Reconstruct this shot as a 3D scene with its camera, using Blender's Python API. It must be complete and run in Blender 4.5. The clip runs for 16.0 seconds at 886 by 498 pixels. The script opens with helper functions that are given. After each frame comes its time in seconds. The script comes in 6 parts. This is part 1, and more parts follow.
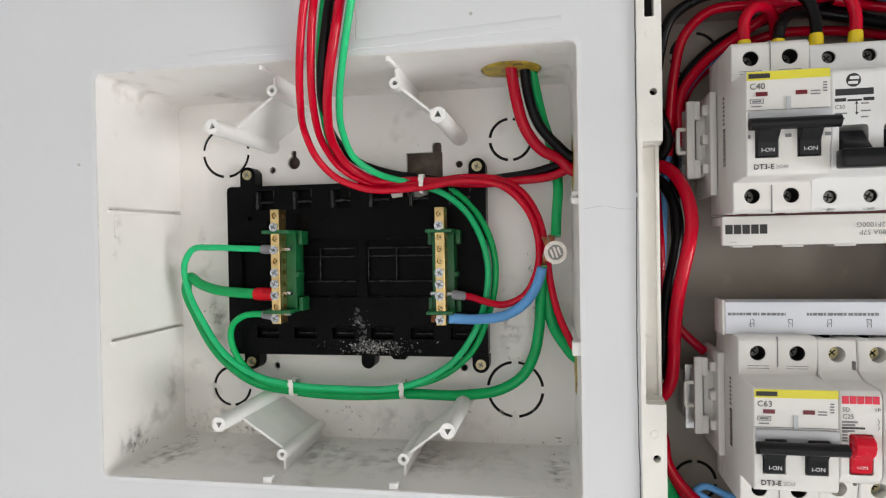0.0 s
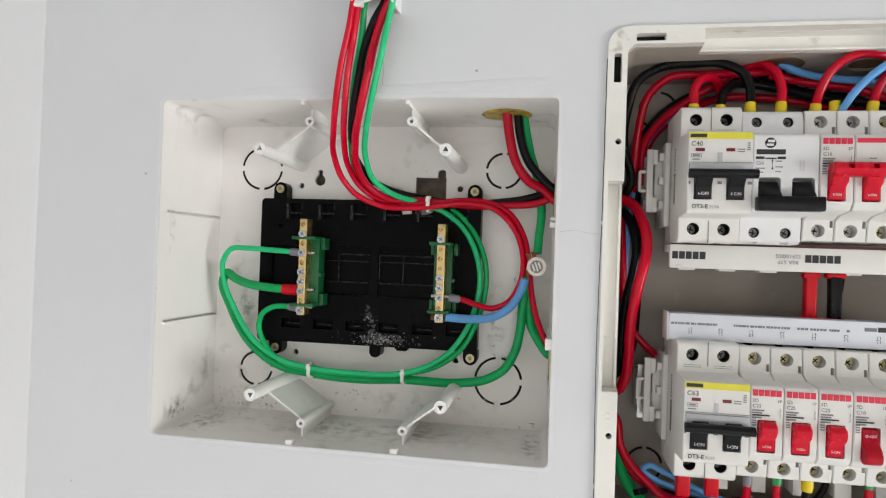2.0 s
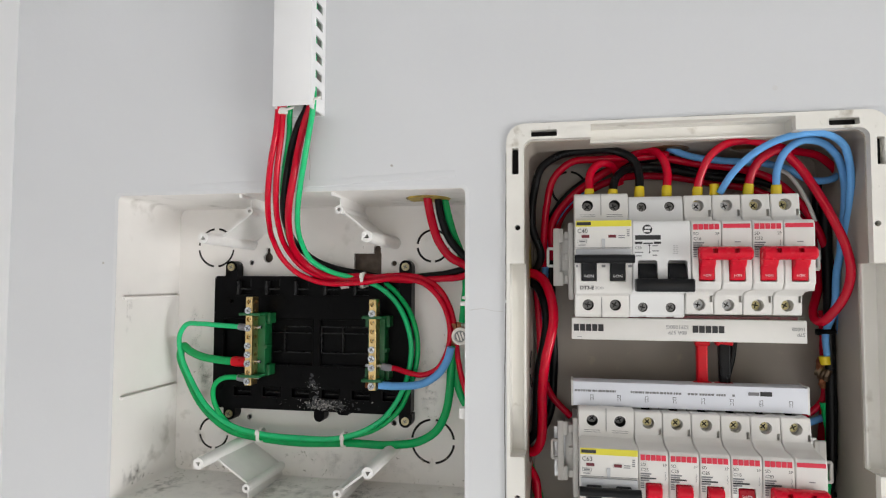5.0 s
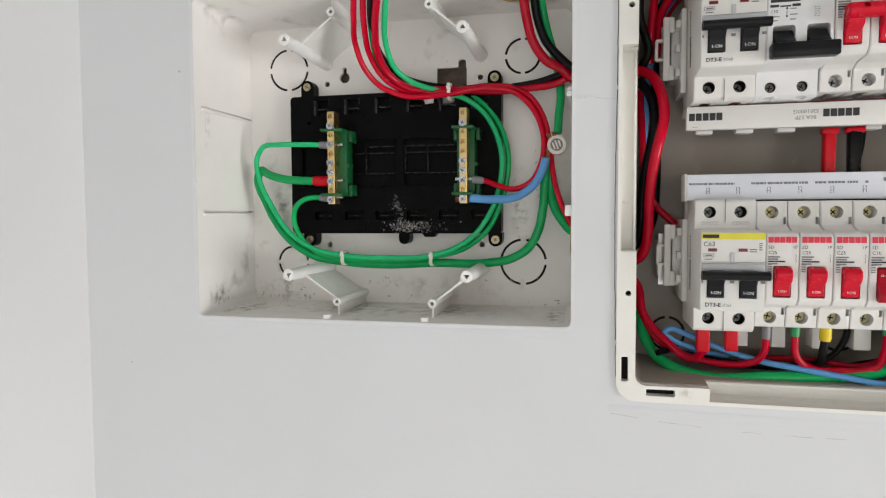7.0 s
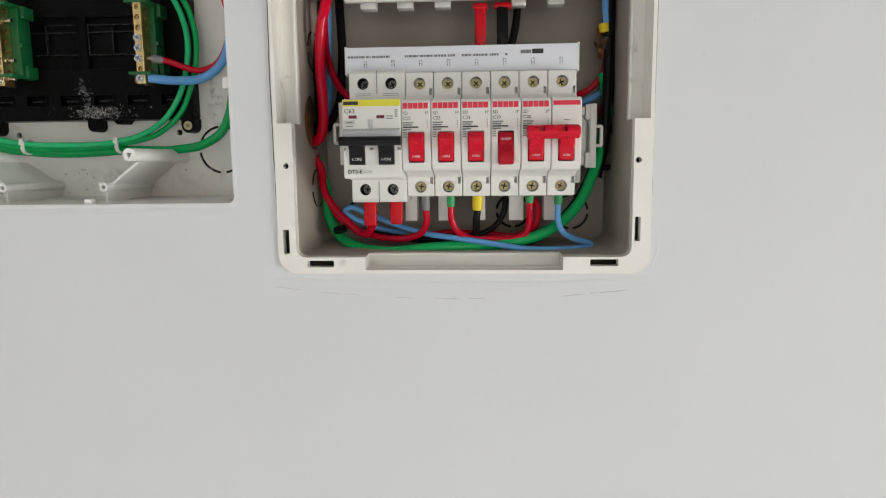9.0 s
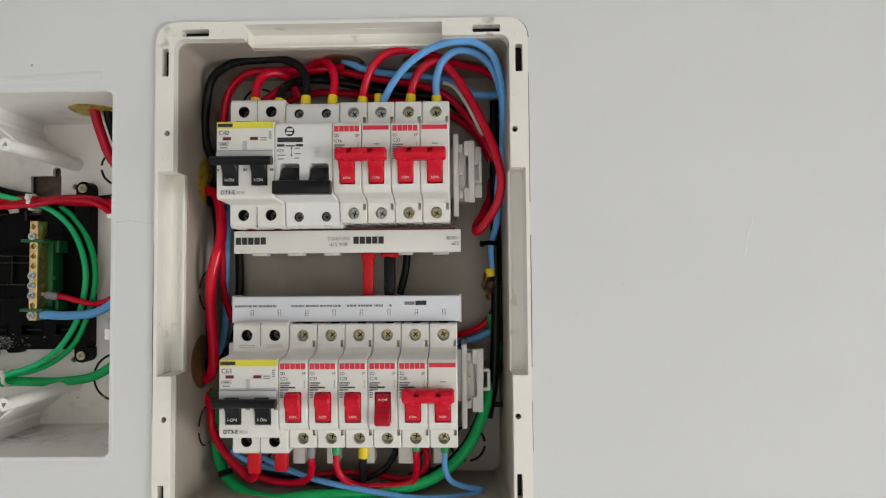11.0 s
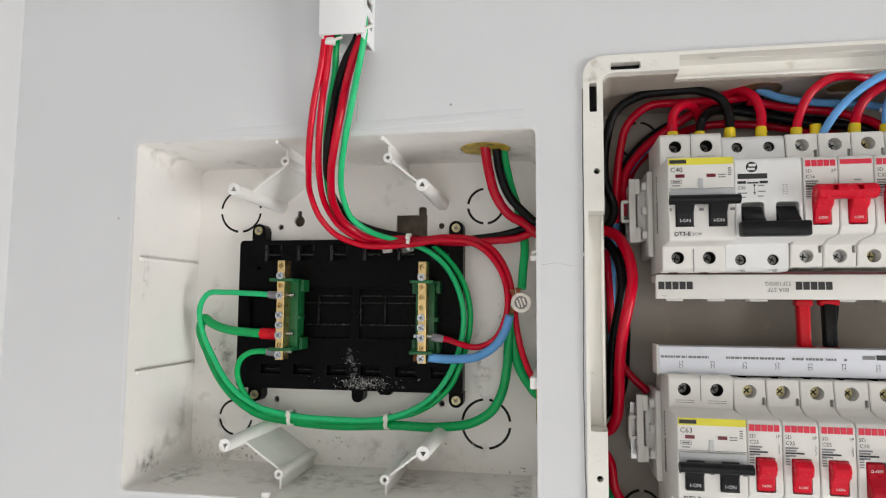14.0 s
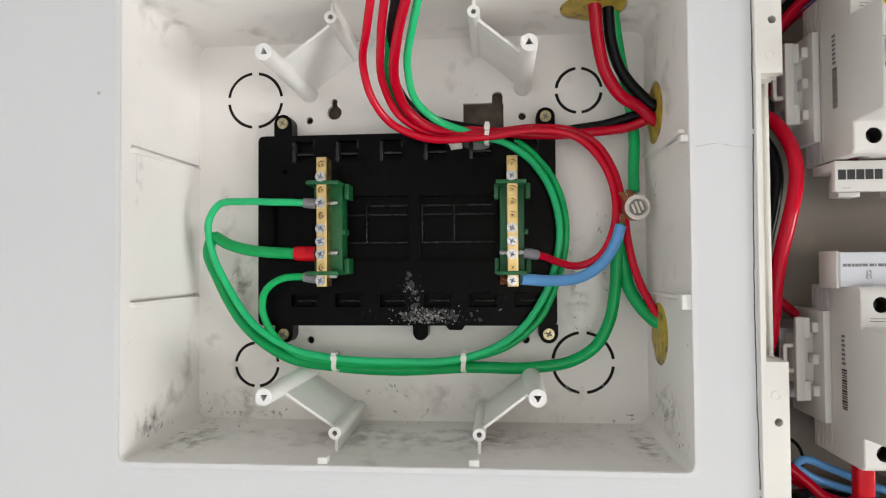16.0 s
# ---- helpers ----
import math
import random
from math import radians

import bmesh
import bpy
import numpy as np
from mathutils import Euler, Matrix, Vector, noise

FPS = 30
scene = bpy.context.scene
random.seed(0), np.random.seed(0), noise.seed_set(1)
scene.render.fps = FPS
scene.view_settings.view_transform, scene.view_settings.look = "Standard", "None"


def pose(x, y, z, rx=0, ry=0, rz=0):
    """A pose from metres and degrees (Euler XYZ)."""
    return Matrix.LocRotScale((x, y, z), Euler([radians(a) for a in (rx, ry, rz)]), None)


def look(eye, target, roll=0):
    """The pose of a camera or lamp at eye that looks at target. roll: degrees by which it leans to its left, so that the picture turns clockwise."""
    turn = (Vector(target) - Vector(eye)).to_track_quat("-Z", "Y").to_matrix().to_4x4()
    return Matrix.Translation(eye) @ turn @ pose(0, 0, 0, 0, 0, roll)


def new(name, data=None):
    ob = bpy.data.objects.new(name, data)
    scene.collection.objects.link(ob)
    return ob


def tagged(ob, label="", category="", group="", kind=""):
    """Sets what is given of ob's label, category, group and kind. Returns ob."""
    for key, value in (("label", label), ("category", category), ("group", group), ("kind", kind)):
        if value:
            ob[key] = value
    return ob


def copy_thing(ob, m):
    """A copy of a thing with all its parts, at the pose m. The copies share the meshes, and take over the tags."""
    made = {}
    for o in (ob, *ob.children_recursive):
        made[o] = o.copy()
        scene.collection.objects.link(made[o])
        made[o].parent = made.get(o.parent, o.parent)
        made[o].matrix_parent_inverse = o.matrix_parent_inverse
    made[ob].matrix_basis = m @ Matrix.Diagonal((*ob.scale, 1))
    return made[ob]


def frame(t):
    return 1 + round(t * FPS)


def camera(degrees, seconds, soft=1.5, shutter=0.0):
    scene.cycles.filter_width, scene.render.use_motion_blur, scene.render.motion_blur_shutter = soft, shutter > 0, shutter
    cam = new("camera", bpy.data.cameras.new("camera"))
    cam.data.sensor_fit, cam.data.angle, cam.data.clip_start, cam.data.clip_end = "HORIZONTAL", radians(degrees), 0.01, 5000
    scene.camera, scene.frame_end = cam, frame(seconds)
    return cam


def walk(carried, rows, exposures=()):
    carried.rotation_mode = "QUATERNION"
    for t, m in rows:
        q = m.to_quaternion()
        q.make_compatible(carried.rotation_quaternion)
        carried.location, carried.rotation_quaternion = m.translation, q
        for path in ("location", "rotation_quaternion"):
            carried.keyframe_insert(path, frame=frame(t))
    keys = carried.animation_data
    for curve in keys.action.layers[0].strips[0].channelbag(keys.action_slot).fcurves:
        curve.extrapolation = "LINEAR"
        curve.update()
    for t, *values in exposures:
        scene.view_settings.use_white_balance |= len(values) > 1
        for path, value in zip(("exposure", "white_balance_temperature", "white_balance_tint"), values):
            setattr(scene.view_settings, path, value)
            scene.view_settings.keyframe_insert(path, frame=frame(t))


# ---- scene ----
cam = camera(70.0, 16.0, soft=1.2)
PATH = [
    (0, (0.005, 0.009, 1.495), (-0.344, 1.978, 1.472), -1.0),
    (0.5, (0.025, -0.016, 1.493), (-0.347, 1.949, 1.481), -0.4),
    (1, (0.025, -0.037, 1.492), (-0.365, 1.924, 1.478), -0.0),
    (1.5, (0.018, -0.059, 1.497), (-0.365, 1.904, 1.52), 0.8),
    (2, (0.013, -0.065, 1.491), (-0.316, 1.908, 1.522), 2.0),
    (2.5, (0.036, -0.073, 1.502), (-0.348, 1.89, 1.538), 1.2),
    (3, (0.072, -0.086, 1.52), (-0.395, 1.857, 1.592), -0.3),
    (3.5, (0.099, -0.09, 1.525), (-0.385, 1.85, 1.592), -0.3),
    (3.7, (0.103, -0.092, 1.528), (-0.361, 1.852, 1.608), 0.2),
    (5.8, (0.062, -0.095, 1.529), (-0.291, 1.871, 1.634), -0.2),
    (6, (0.058, -0.09, 1.517), (-0.321, 1.873, 1.571), -0.1),
    (6.5, (0.041, -0.086, 1.479), (-0.388, 1.867, 1.441), 0.1),
    (7, (0.025, -0.081, 1.438), (-0.412, 1.868, 1.333), -0.3),
    (7.5, (0.03, -0.077, 1.416), (-0.435, 1.857, 1.208), -0.8),
    (8, (0.062, -0.078, 1.396), (-0.33, 1.866, 1.142), 0.0),
    (8.5, (0.115, -0.072, 1.39), (-0.153, 1.888, 1.099), -0.3),
    (9, (0.172, -0.065, 1.388), (0.051, 1.914, 1.131), -0.6),
    (9.5, (0.219, -0.057, 1.392), (0.192, 1.931, 1.18), -0.8),
    (10, (0.235, -0.055, 1.411), (0.208, 1.939, 1.265), -0.5),
    (10.2, (0.234, -0.056, 1.424), (0.199, 1.941, 1.319), -0.4),
    (12.3, (0.21, -0.062, 1.523), (0.126, 1.922, 1.769), -1.2),
    (12.5, (0.197, -0.062, 1.523), (0.057, 1.919, 1.76), -1.4),
    (13, (0.145, -0.069, 1.518), (-0.155, 1.896, 1.744), -0.3),
    (13.5, (0.088, -0.069, 1.506), (-0.327, 1.877, 1.708), -0.2),
    (14, (0.025, -0.051, 1.487), (-0.31, 1.913, 1.658), 0.4),
    (14.5, (-0.016, -0.033, 1.476), (-0.249, 1.946, 1.648), 0.7),
    (15, (-0.038, -0.001, 1.468), (-0.221, 1.985, 1.615), 1.0),
    (15.5, (-0.06, 0.025, 1.46), (-0.245, 2.013, 1.567), 0.7),
    (16, (-0.069, 0.038, 1.458), (-0.236, 2.03, 1.51), -0.4),
]
FRONT_FILL_POWER, SIDE_POWER = 12.0, 63.0
walk(cam, [(t, look(eye, target, roll)) for t, eye, target, roll in PATH], [(0.0, 0.25, 6500, 10), (3.5, 0.17, 6500, 10), (7.0, 0.13, 6560, 10), (8.0, 0.07, 6600, 9), (10.0, -0.10, 6680, 8), (13.0, 0.03, 6650, 9), (13.6, 0.15, 6560, 10), (14.5, 0.19, 6580, 10), (16.0, 0.32, 6560, 10)])

# ---- light ----
WORLD = bpy.data.worlds.new("sky")
scene.world = WORLD
WORLD.use_nodes = True
_bg = WORLD.node_tree.nodes["Background"]
_sky = WORLD.node_tree.nodes.new("ShaderNodeTexSky")
_sky.sky_type, _sky.sun_disc = "NISHITA", False
_sky.sun_elevation, _sky.sun_rotation = radians(40), radians(160)
WORLD.node_tree.links.new(_sky.outputs[0], _bg.inputs[0])
_bg.inputs[1].default_value = 0.1


def area_lamp(name, place, target, w, h, power, colour):
    data = bpy.data.lights.new(name, "AREA")
    data.shape, data.size, data.size_y, data.energy, data.color = "RECTANGLE", w, h, power, colour
    ob = new(name, data)
    ob.matrix_world = look(place, target)
    return ob


# Added front fill lamp; its window is made up to brighten the boxes.
area_lamp("front_fill", (0.75, -2.61, 0.95), (0.75, -0.9, -0.1), 1.85, 1.65, FRONT_FILL_POWER, (1.0, 0.98, 0.95))
# Main light from the right; its low, unseen window is assumed.
area_lamp("side_window_daylight", (3.01, -1.1, 0.75), (0.7, -0.85, 0.05), 1.45, 1.32, SIDE_POWER, (0.99, 0.985, 0.974))


# ---- materials ----
def material(name, colour, rough=0.5, metal=0.0, vary=0.06, scale=60.0, bump=0.05, fine=900.0, coat=0.0, spots=None, spot_scale=90.0, spot_cut=0.7, island=0.0, spec=0.5, patch=0.0, spot_soft=0.08):
    """Principled surface: colour varied at a broad and a fine scale, fine relief, and, where given, sparse stains."""
    m = bpy.data.materials.new(name)
    m.use_nodes = True
    nt = m.node_tree
    N, L = nt.nodes.new, nt.links.new
    b = nt.nodes["Principled BSDF"]
    b.inputs["Roughness"].default_value = rough
    b.inputs["Metallic"].default_value = metal
    b.inputs["Coat Weight"].default_value = coat
    b.inputs["Specular IOR Level"].default_value = spec
    tc = N("ShaderNodeTexCoord")
    n1 = N("ShaderNodeTexNoise"); n1.inputs["Scale"].default_value = scale; n1.inputs["Detail"].default_value = 5
    n2 = N("ShaderNodeTexNoise"); n2.inputs["Scale"].default_value = fine; n2.inputs["Detail"].default_value = 2
    L(tc.outputs["Object"], n1.inputs["Vector"]); L(tc.outputs["Object"], n2.inputs["Vector"])
    ramp = N("ShaderNodeMapRange")
    ramp.inputs[1].default_value, ramp.inputs[2].default_value = 0.3, 0.7
    ramp.inputs[3].default_value, ramp.inputs[4].default_value = 1 - vary, 1 + vary
    L(n1.outputs[0], ramp.inputs[0])
    mul = N("ShaderNodeVectorMath"); mul.operation = "SCALE"
    mul.inputs[0].default_value = colour
    L(ramp.outputs[0], mul.inputs["Scale"])
    col = mul.outputs[0]
    if island:
        geo = N("ShaderNodeObjectInfo")
        r2 = N("ShaderNodeMapRange"); r2.inputs[3].default_value, r2.inputs[4].default_value = 1 - island, 1 + island
        L(geo.outputs["Random"], r2.inputs[0])
        m2 = N("ShaderNodeVectorMath"); m2.operation = "SCALE"
        L(col, m2.inputs[0]); L(r2.outputs[0], m2.inputs["Scale"])
        col = m2.outputs[0]
    if spots:
        n3 = N("ShaderNodeTexNoise"); n3.inputs["Scale"].default_value = spot_scale; n3.inputs["Detail"].default_value, n3.inputs["Roughness"].default_value = (4, 0.5) if spot_soft > 0.1 else (8, 0.65)
        L(tc.outputs["Object"], n3.inputs["Vector"])
        mk = N("ShaderNodeMapRange"); mk.inputs[1].default_value, mk.inputs[2].default_value = spot_cut, spot_cut + spot_soft
        L(n3.outputs[0], mk.inputs[0])
        amount = mk.outputs[0]
        if patch:
            n4 = N("ShaderNodeTexNoise"); n4.inputs["Scale"].default_value = patch; n4.inputs["Detail"].default_value = 2
            L(tc.outputs["Object"], n4.inputs["Vector"])
            mp = N("ShaderNodeMapRange"); mp.inputs[1].default_value, mp.inputs[2].default_value = 0.52, 0.62
            L(n4.outputs[0], mp.inputs[0])
            both = N("ShaderNodeMath"); both.operation = "MULTIPLY"
            L(amount, both.inputs[0]); L(mp.outputs[0], both.inputs[1])
            amount = both.outputs[0]
        mix = N("ShaderNodeMix"); mix.data_type = "RGBA"
        L(amount, mix.inputs[0]); L(col, mix.inputs[6]); mix.inputs[7].default_value = (*spots, 1)
        col = mix.outputs[2]
    L(col, b.inputs["Base Color"])
    rr = N("ShaderNodeMapRange"); rr.inputs[3].default_value, rr.inputs[4].default_value = max(0, rough - 0.08), min(1, rough + 0.08)
    L(n1.outputs[0], rr.inputs[0]); L(rr.outputs[0], b.inputs["Roughness"])
    if bump:
        bp = N("ShaderNodeBump"); bp.inputs["Strength"].default_value = bump; bp.inputs["Distance"].default_value = 0.0006
        L(n2.outputs[0], bp.inputs["Height"]); L(bp.outputs[0], b.inputs["Normal"])
    return m


PAINT = material("wall_paint", (0.692, 0.702, 0.720), 0.7, vary=0.014, scale=9, bump=0.13, fine=200, spots=(0.62, 0.61, 0.58), spot_scale=30, spot_cut=0.76)
# Unseen walls, darkened so less light bounces into the boxes.
PAINT_DIMMED = material("dimmed_wall_paint", (0.30, 0.29, 0.27), 0.8, vary=0.05, scale=3, bump=0.1, fine=100)
PAINT_SIDE = material("side_wall_paint", (0.67, 0.672, 0.675), 0.7, vary=0.012, scale=7, bump=0.2, fine=200)
# Ceiling is out of view; greyed to cut light bounced from above.
CEILING = material("ceiling_paint", (0.50, 0.50, 0.49), 0.8, vary=0.02, scale=5, bump=0.1, fine=120)
# Floor is out of view; made pale to throw light up into the boxes.
FLOOR = material("floor_tile", (0.74, 0.725, 0.70), 0.4, vary=0.08, scale=4, bump=0.05, fine=90)
BOXWHITE = material("box_plastic", (0.875, 0.85, 0.822), 0.42, vary=0.02, scale=35, bump=0.08, fine=700, spots=(0.54, 0.515, 0.475), spot_scale=70, spot_cut=0.53, patch=15, spot_soft=0.24)
RIM = material("rim_plastic", (0.715, 0.722, 0.735), 0.6, vary=0.03, scale=60, bump=0.12, fine=400)
FRAMEWHITE = material("frame_plastic", (0.83, 0.81, 0.757), 0.4, vary=0.025, scale=45, bump=0.06, fine=700, spots=(0.42, 0.375, 0.30), spot_scale=80, spot_cut=0.60, patch=28, spot_soft=0.16)
# Frame's plastic darkened; the box's inner shade is put into the colour.
SHADED_SHELL = material("shaded_shell_plastic", (0.37, 0.33, 0.285), 0.5, vary=0.04, scale=45, bump=0.06, fine=700, spots=(0.42, 0.37, 0.30), spot_scale=90, spot_cut=0.62)
POSTWHITE = material("post_plastic", (0.86, 0.85, 0.83), 0.4, vary=0.03, scale=90, bump=0.06)
BLACK = material("black_plastic", (0.0034, 0.0034, 0.0037), 0.30, vary=0.25, scale=120, bump=0.10, fine=900, spec=0.06)
# Lighter copy of the black plastic; the ridges' highlights are put into it.
LIT_RIB = material("black_plastic_lit_ridge", (0.012, 0.012, 0.0125), 0.28, vary=0.25, scale=200, bump=0.1, spec=0.32)
# Near-black that puts the shade of hollows and slots into colour.
SHADE = material("hollow_shade", (0.006, 0.0055, 0.005), 0.9, vary=0.2, bump=0)
RUST = material("rough_masonry", (0.16, 0.125, 0.10), 0.9, vary=0.3, scale=140, bump=0.8, fine=400)
GREENP = material("green_plastic", (0.005, 0.105, 0.030), 0.4, vary=0.12, scale=90, bump=0.05)
BRASS = material("brass", (0.70, 0.52, 0.24), 0.33, 1.0, vary=0.12, scale=160, bump=0.1)
ZINCT = material("steel_terminal", (0.45, 0.46, 0.47), 0.4, 1.0, vary=0.25, scale=400, bump=0.2)
ZINCYT = material("yellow_terminal", (0.44, 0.39, 0.21), 0.42, 1.0, vary=0.25, scale=400, bump=0.2)
ZINC = material("zinc_screw", (0.56, 0.58, 0.62), 0.28, 1.0, vary=0.1, scale=300, bump=0.1)
ZINCY = material("yellow_zinc_screw", (0.50, 0.44, 0.27), 0.34, 1.0, vary=0.15, scale=300, bump=0.1)
DARKMETAL = material("dark_steel", (0.17, 0.17, 0.17), 0.35, 1.0, vary=0.2, scale=300, bump=0.1)
COPPER = material("copper_strands", (0.36, 0.14, 0.07), 0.4, 1.0, vary=0.3, scale=600, bump=0.4)
TIN = material("tinned_bolt", (0.62, 0.58, 0.54), 0.38, 1.0, vary=0.2, scale=300, bump=0.2)
OLDTIN = material("tarnished_bolt", (0.26, 0.19, 0.13), 0.4, 1.0, vary=0.3, scale=400, bump=0.25)
CABLES = {
    "red": material("red_insulation", (0.54, 0.001, 0.020), 0.10, vary=0.08, scale=90, bump=0.02, spec=0.28, island=0.10),
    "green": material("green_insulation", (0.006, 0.40, 0.11), 0.11, vary=0.08, scale=90, bump=0.02, spec=0.24, island=0.1),
    "lime": material("light_green_insulation", (0.020, 0.54, 0.20), 0.12, vary=0.06, scale=90, bump=0.02, spec=0.26),
    "blue": material("blue_insulation", (0.13, 0.37, 0.74), 0.34, vary=0.06, scale=90, bump=0.02, spec=0.26, island=0.08),
    "black": material("black_insulation", (0.0045, 0.0045, 0.005), 0.3, vary=0.2, scale=90, bump=0.04, spec=0.16),
    "white": material("white_insulation", (0.7, 0.69, 0.66), 0.4, vary=0.05, bump=0.03),
}
YELLOWF = material("yellow_ferrule", (0.80, 0.60, 0.01), 0.4, vary=0.06, bump=0.04)
GREYF = material("grey_ferrule", (0.22, 0.22, 0.24), 0.4, vary=0.06, bump=0.04)
REDF = material("red_sleeve", (0.56, 0.003, 0.012), 0.3, vary=0.1, scale=200, bump=0.06, spec=0.22)
GREENF = material("green_ferrule", (0.02, 0.30, 0.09), 0.4, vary=0.06, bump=0.04)
CONDUIT = material("yellow_conduit", (0.47, 0.34, 0.035), 0.45, vary=0.3, scale=140, bump=0.2, spots=(0.13, 0.095, 0.045), spot_scale=150, spot_cut=0.53, spot_soft=0.1)
OLDCONDUIT = material("old_conduit", (0.15, 0.085, 0.028), 0.5, vary=0.3, scale=120, bump=0.2, spots=(0.05, 0.035, 0.02), spot_scale=140, spot_cut=0.55)
NYLON = material("nylon_tie", (0.80, 0.79, 0.75), 0.45, vary=0.03, bump=0.04)
MCB = material("breaker_plastic", (0.73, 0.715, 0.685), 0.36, vary=0.015, scale=80, bump=0.05)
MCBGREY = material("grey_breaker_plastic", (0.74, 0.74, 0.735), 0.4, vary=0.015, scale=80, bump=0.08)
LABELWHITE = material("label_paper", (0.72, 0.74, 0.80), 0.5, vary=0.01, bump=0.03)
TOGGLERED = material("red_toggle", (0.60, 0.004, 0.022), 0.26, vary=0.07, scale=150, bump=0.03, spec=0.24)
TOGGLEDARK = material("dark_red_toggle", (0.42, 0.004, 0.018), 0.3, vary=0.07, scale=150, bump=0.03, spec=0.22)
TOGGLEBLACK = material("black_toggle", (0.006, 0.0065, 0.008), 0.32, vary=0.15, scale=150, bump=0.04, spec=0.24)
REDDARK = material("dark_red_window", (0.14, 0.004, 0.014), 0.3, vary=0.05, bump=0)
SMOKED = material("smoked_window", (0.50, 0.51, 0.53), 0.25, vary=0.03, bump=0.02)
INK = material("black_ink", (0.02, 0.02, 0.022), 0.55, vary=0.05, bump=0)
GREYINK = material("grey_ink", (0.20, 0.20, 0.21), 0.55, vary=0.05, bump=0)
REDINK = material("red_ink", (0.66, 0.02, 0.055), 0.5, vary=0.05, bump=0)
YELLOWINK = material("yellow_ink", (0.70, 0.63, 0.045), 0.5, vary=0.04, bump=0)
WHITEINK = material("white_ink", (0.85, 0.85, 0.85), 0.5, vary=0.03, bump=0)
STEEL = material("din_rail_steel", (0.60, 0.60, 0.60), 0.35, 1.0, vary=0.1, bump=0.05)
DUCT = material("duct_plastic", (0.83, 0.83, 0.835), 0.38, vary=0.015, scale=40, bump=0.04)
CRACK = material("crack_dirt", (0.50, 0.48, 0.455), 0.9, vary=0.3, scale=300, bump=0)
DUST = material("plaster_dust", (0.38, 0.37, 0.355), 0.9, vary=0.25, scale=500, bump=0.4)
DUSTFILM = material("dust_film", (0.045, 0.046, 0.050), 0.8, vary=0.6, scale=700, bump=0)
GLASS = bpy.data.materials.new("window_glass"); GLASS.use_nodes = True
_p = GLASS.node_tree.nodes["Principled BSDF"]
_p.inputs["Transmission Weight"].default_value, _p.inputs["Roughness"].default_value = 1.0, 0.0
ALU = material("window_aluminium", (0.7, 0.7, 0.7), 0.4, 1.0, vary=0.04, bump=0.03)


# ---- mesh tools ----
def box(bm, x0, x1, y0, y1, z0, z1, bevel=0.0, seg=2):
    g = bmesh.ops.create_cube(bm, size=1.0)["verts"]
    for v in g:
        v.co = Vector((x0 + (v.co.x + .5) * (x1 - x0), y0 + (v.co.y + .5) * (y1 - y0), z0 + (v.co.z + .5) * (z1 - z0)))
    if bevel:
        edges = list({e for v in g for e in v.link_edges})
        bmesh.ops.bevel(bm, geom=edges, offset=bevel, segments=seg, affect="EDGES", profile=0.5)
    return bm


def prism(bm, pts, y0, y1):
    """Extrude an outline of (x, z) points from y0 to y1."""
    a = [bm.verts.new((x, y0, z)) for x, z in pts]
    b = [bm.verts.new((x, y1, z)) for x, z in pts]
    n = len(pts)
    bm.faces.new(a); bm.faces.new(b[::-1])
    for i in range(n):
        bm.faces.new((a[i], b[i], b[(i + 1) % n], a[(i + 1) % n]))
    bmesh.ops.recalc_face_normals(bm, faces=bm.faces)
    return bm


def side_prism(bm, pts, x0, x1, bevel=0.0):
    """Extrude an outline of (y, z) points from x0 to x1."""
    a = [bm.verts.new((x0, y, z)) for y, z in pts]
    b = [bm.verts.new((x1, y, z)) for y, z in pts]
    n = len(pts)
    fs = [bm.faces.new(a), bm.faces.new(b[::-1])]
    for i in range(n):
        fs.append(bm.faces.new((a[i], b[i], b[(i + 1) % n], a[(i + 1) % n])))
    bmesh.ops.recalc_face_normals(bm, faces=fs)
    if bevel:
        es = list({e for v in a + b for e in v.link_edges})
        bmesh.ops.bevel(bm, geom=es, offset=bevel, segments=1, affect="EDGES")
    return bm


def rounded(x0, x1, z0, z1, r, n=6):
    pts = []
    for cx, cz, a0 in ((x1 - r, z1 - r, 0), (x0 + r, z1 - r, 90), (x0 + r, z0 + r, 180), (x1 - r, z0 + r, 270)):
        for i in range(n + 1):
            a = radians(a0 + 90 * i / n)
            pts.append((cx + r * math.cos(a), cz + r * math.sin(a)))
    return pts


def disc(cx, cz, r, n=20, turn=0.0):
    return [(cx + r * math.cos(turn + 2 * math.pi * i / n), cz + r * math.sin(turn + 2 * math.pi * i / n)) for i in range(n)]


def arc_outline(cx, cz, r0, r1, a0, a1, n=10):
    out = [(cx + r1 * math.cos(radians(a0 + (a1 - a0) * i / n)), cz + r1 * math.sin(radians(a0 + (a1 - a0) * i / n))) for i in range(n + 1)]
    inn = [(cx + r0 * math.cos(radians(a1 + (a0 - a1) * i / n)), cz + r0 * math.sin(radians(a1 + (a0 - a1) * i / n))) for i in range(n + 1)]
    return out + inn


def to_mesh(name, bm):
    me = bpy.data.meshes.new(name)
    bm.to_mesh(me)
    bm.free()
    return me


def cut(bm, cutters):
    """The shape with the joined cutters taken out."""
    a, b = new("shape", to_mesh("shape", bm)), new("cutter", to_mesh("cutter", cutters))
    mod = a.modifiers.new("cut", "BOOLEAN")
    mod.operation, mod.object, mod.solver = "DIFFERENCE", b, "EXACT"
    mod.use_self = True
    dg = bpy.context.evaluated_depsgraph_get()
    me = bpy.data.meshes.new_from_object(a.evaluated_get(dg))
    out = bmesh.new()
    out.from_mesh(me)
    for ob in (a, b):
        old = ob.data
        bpy.data.objects.remove(ob)
        bpy.data.meshes.remove(old)
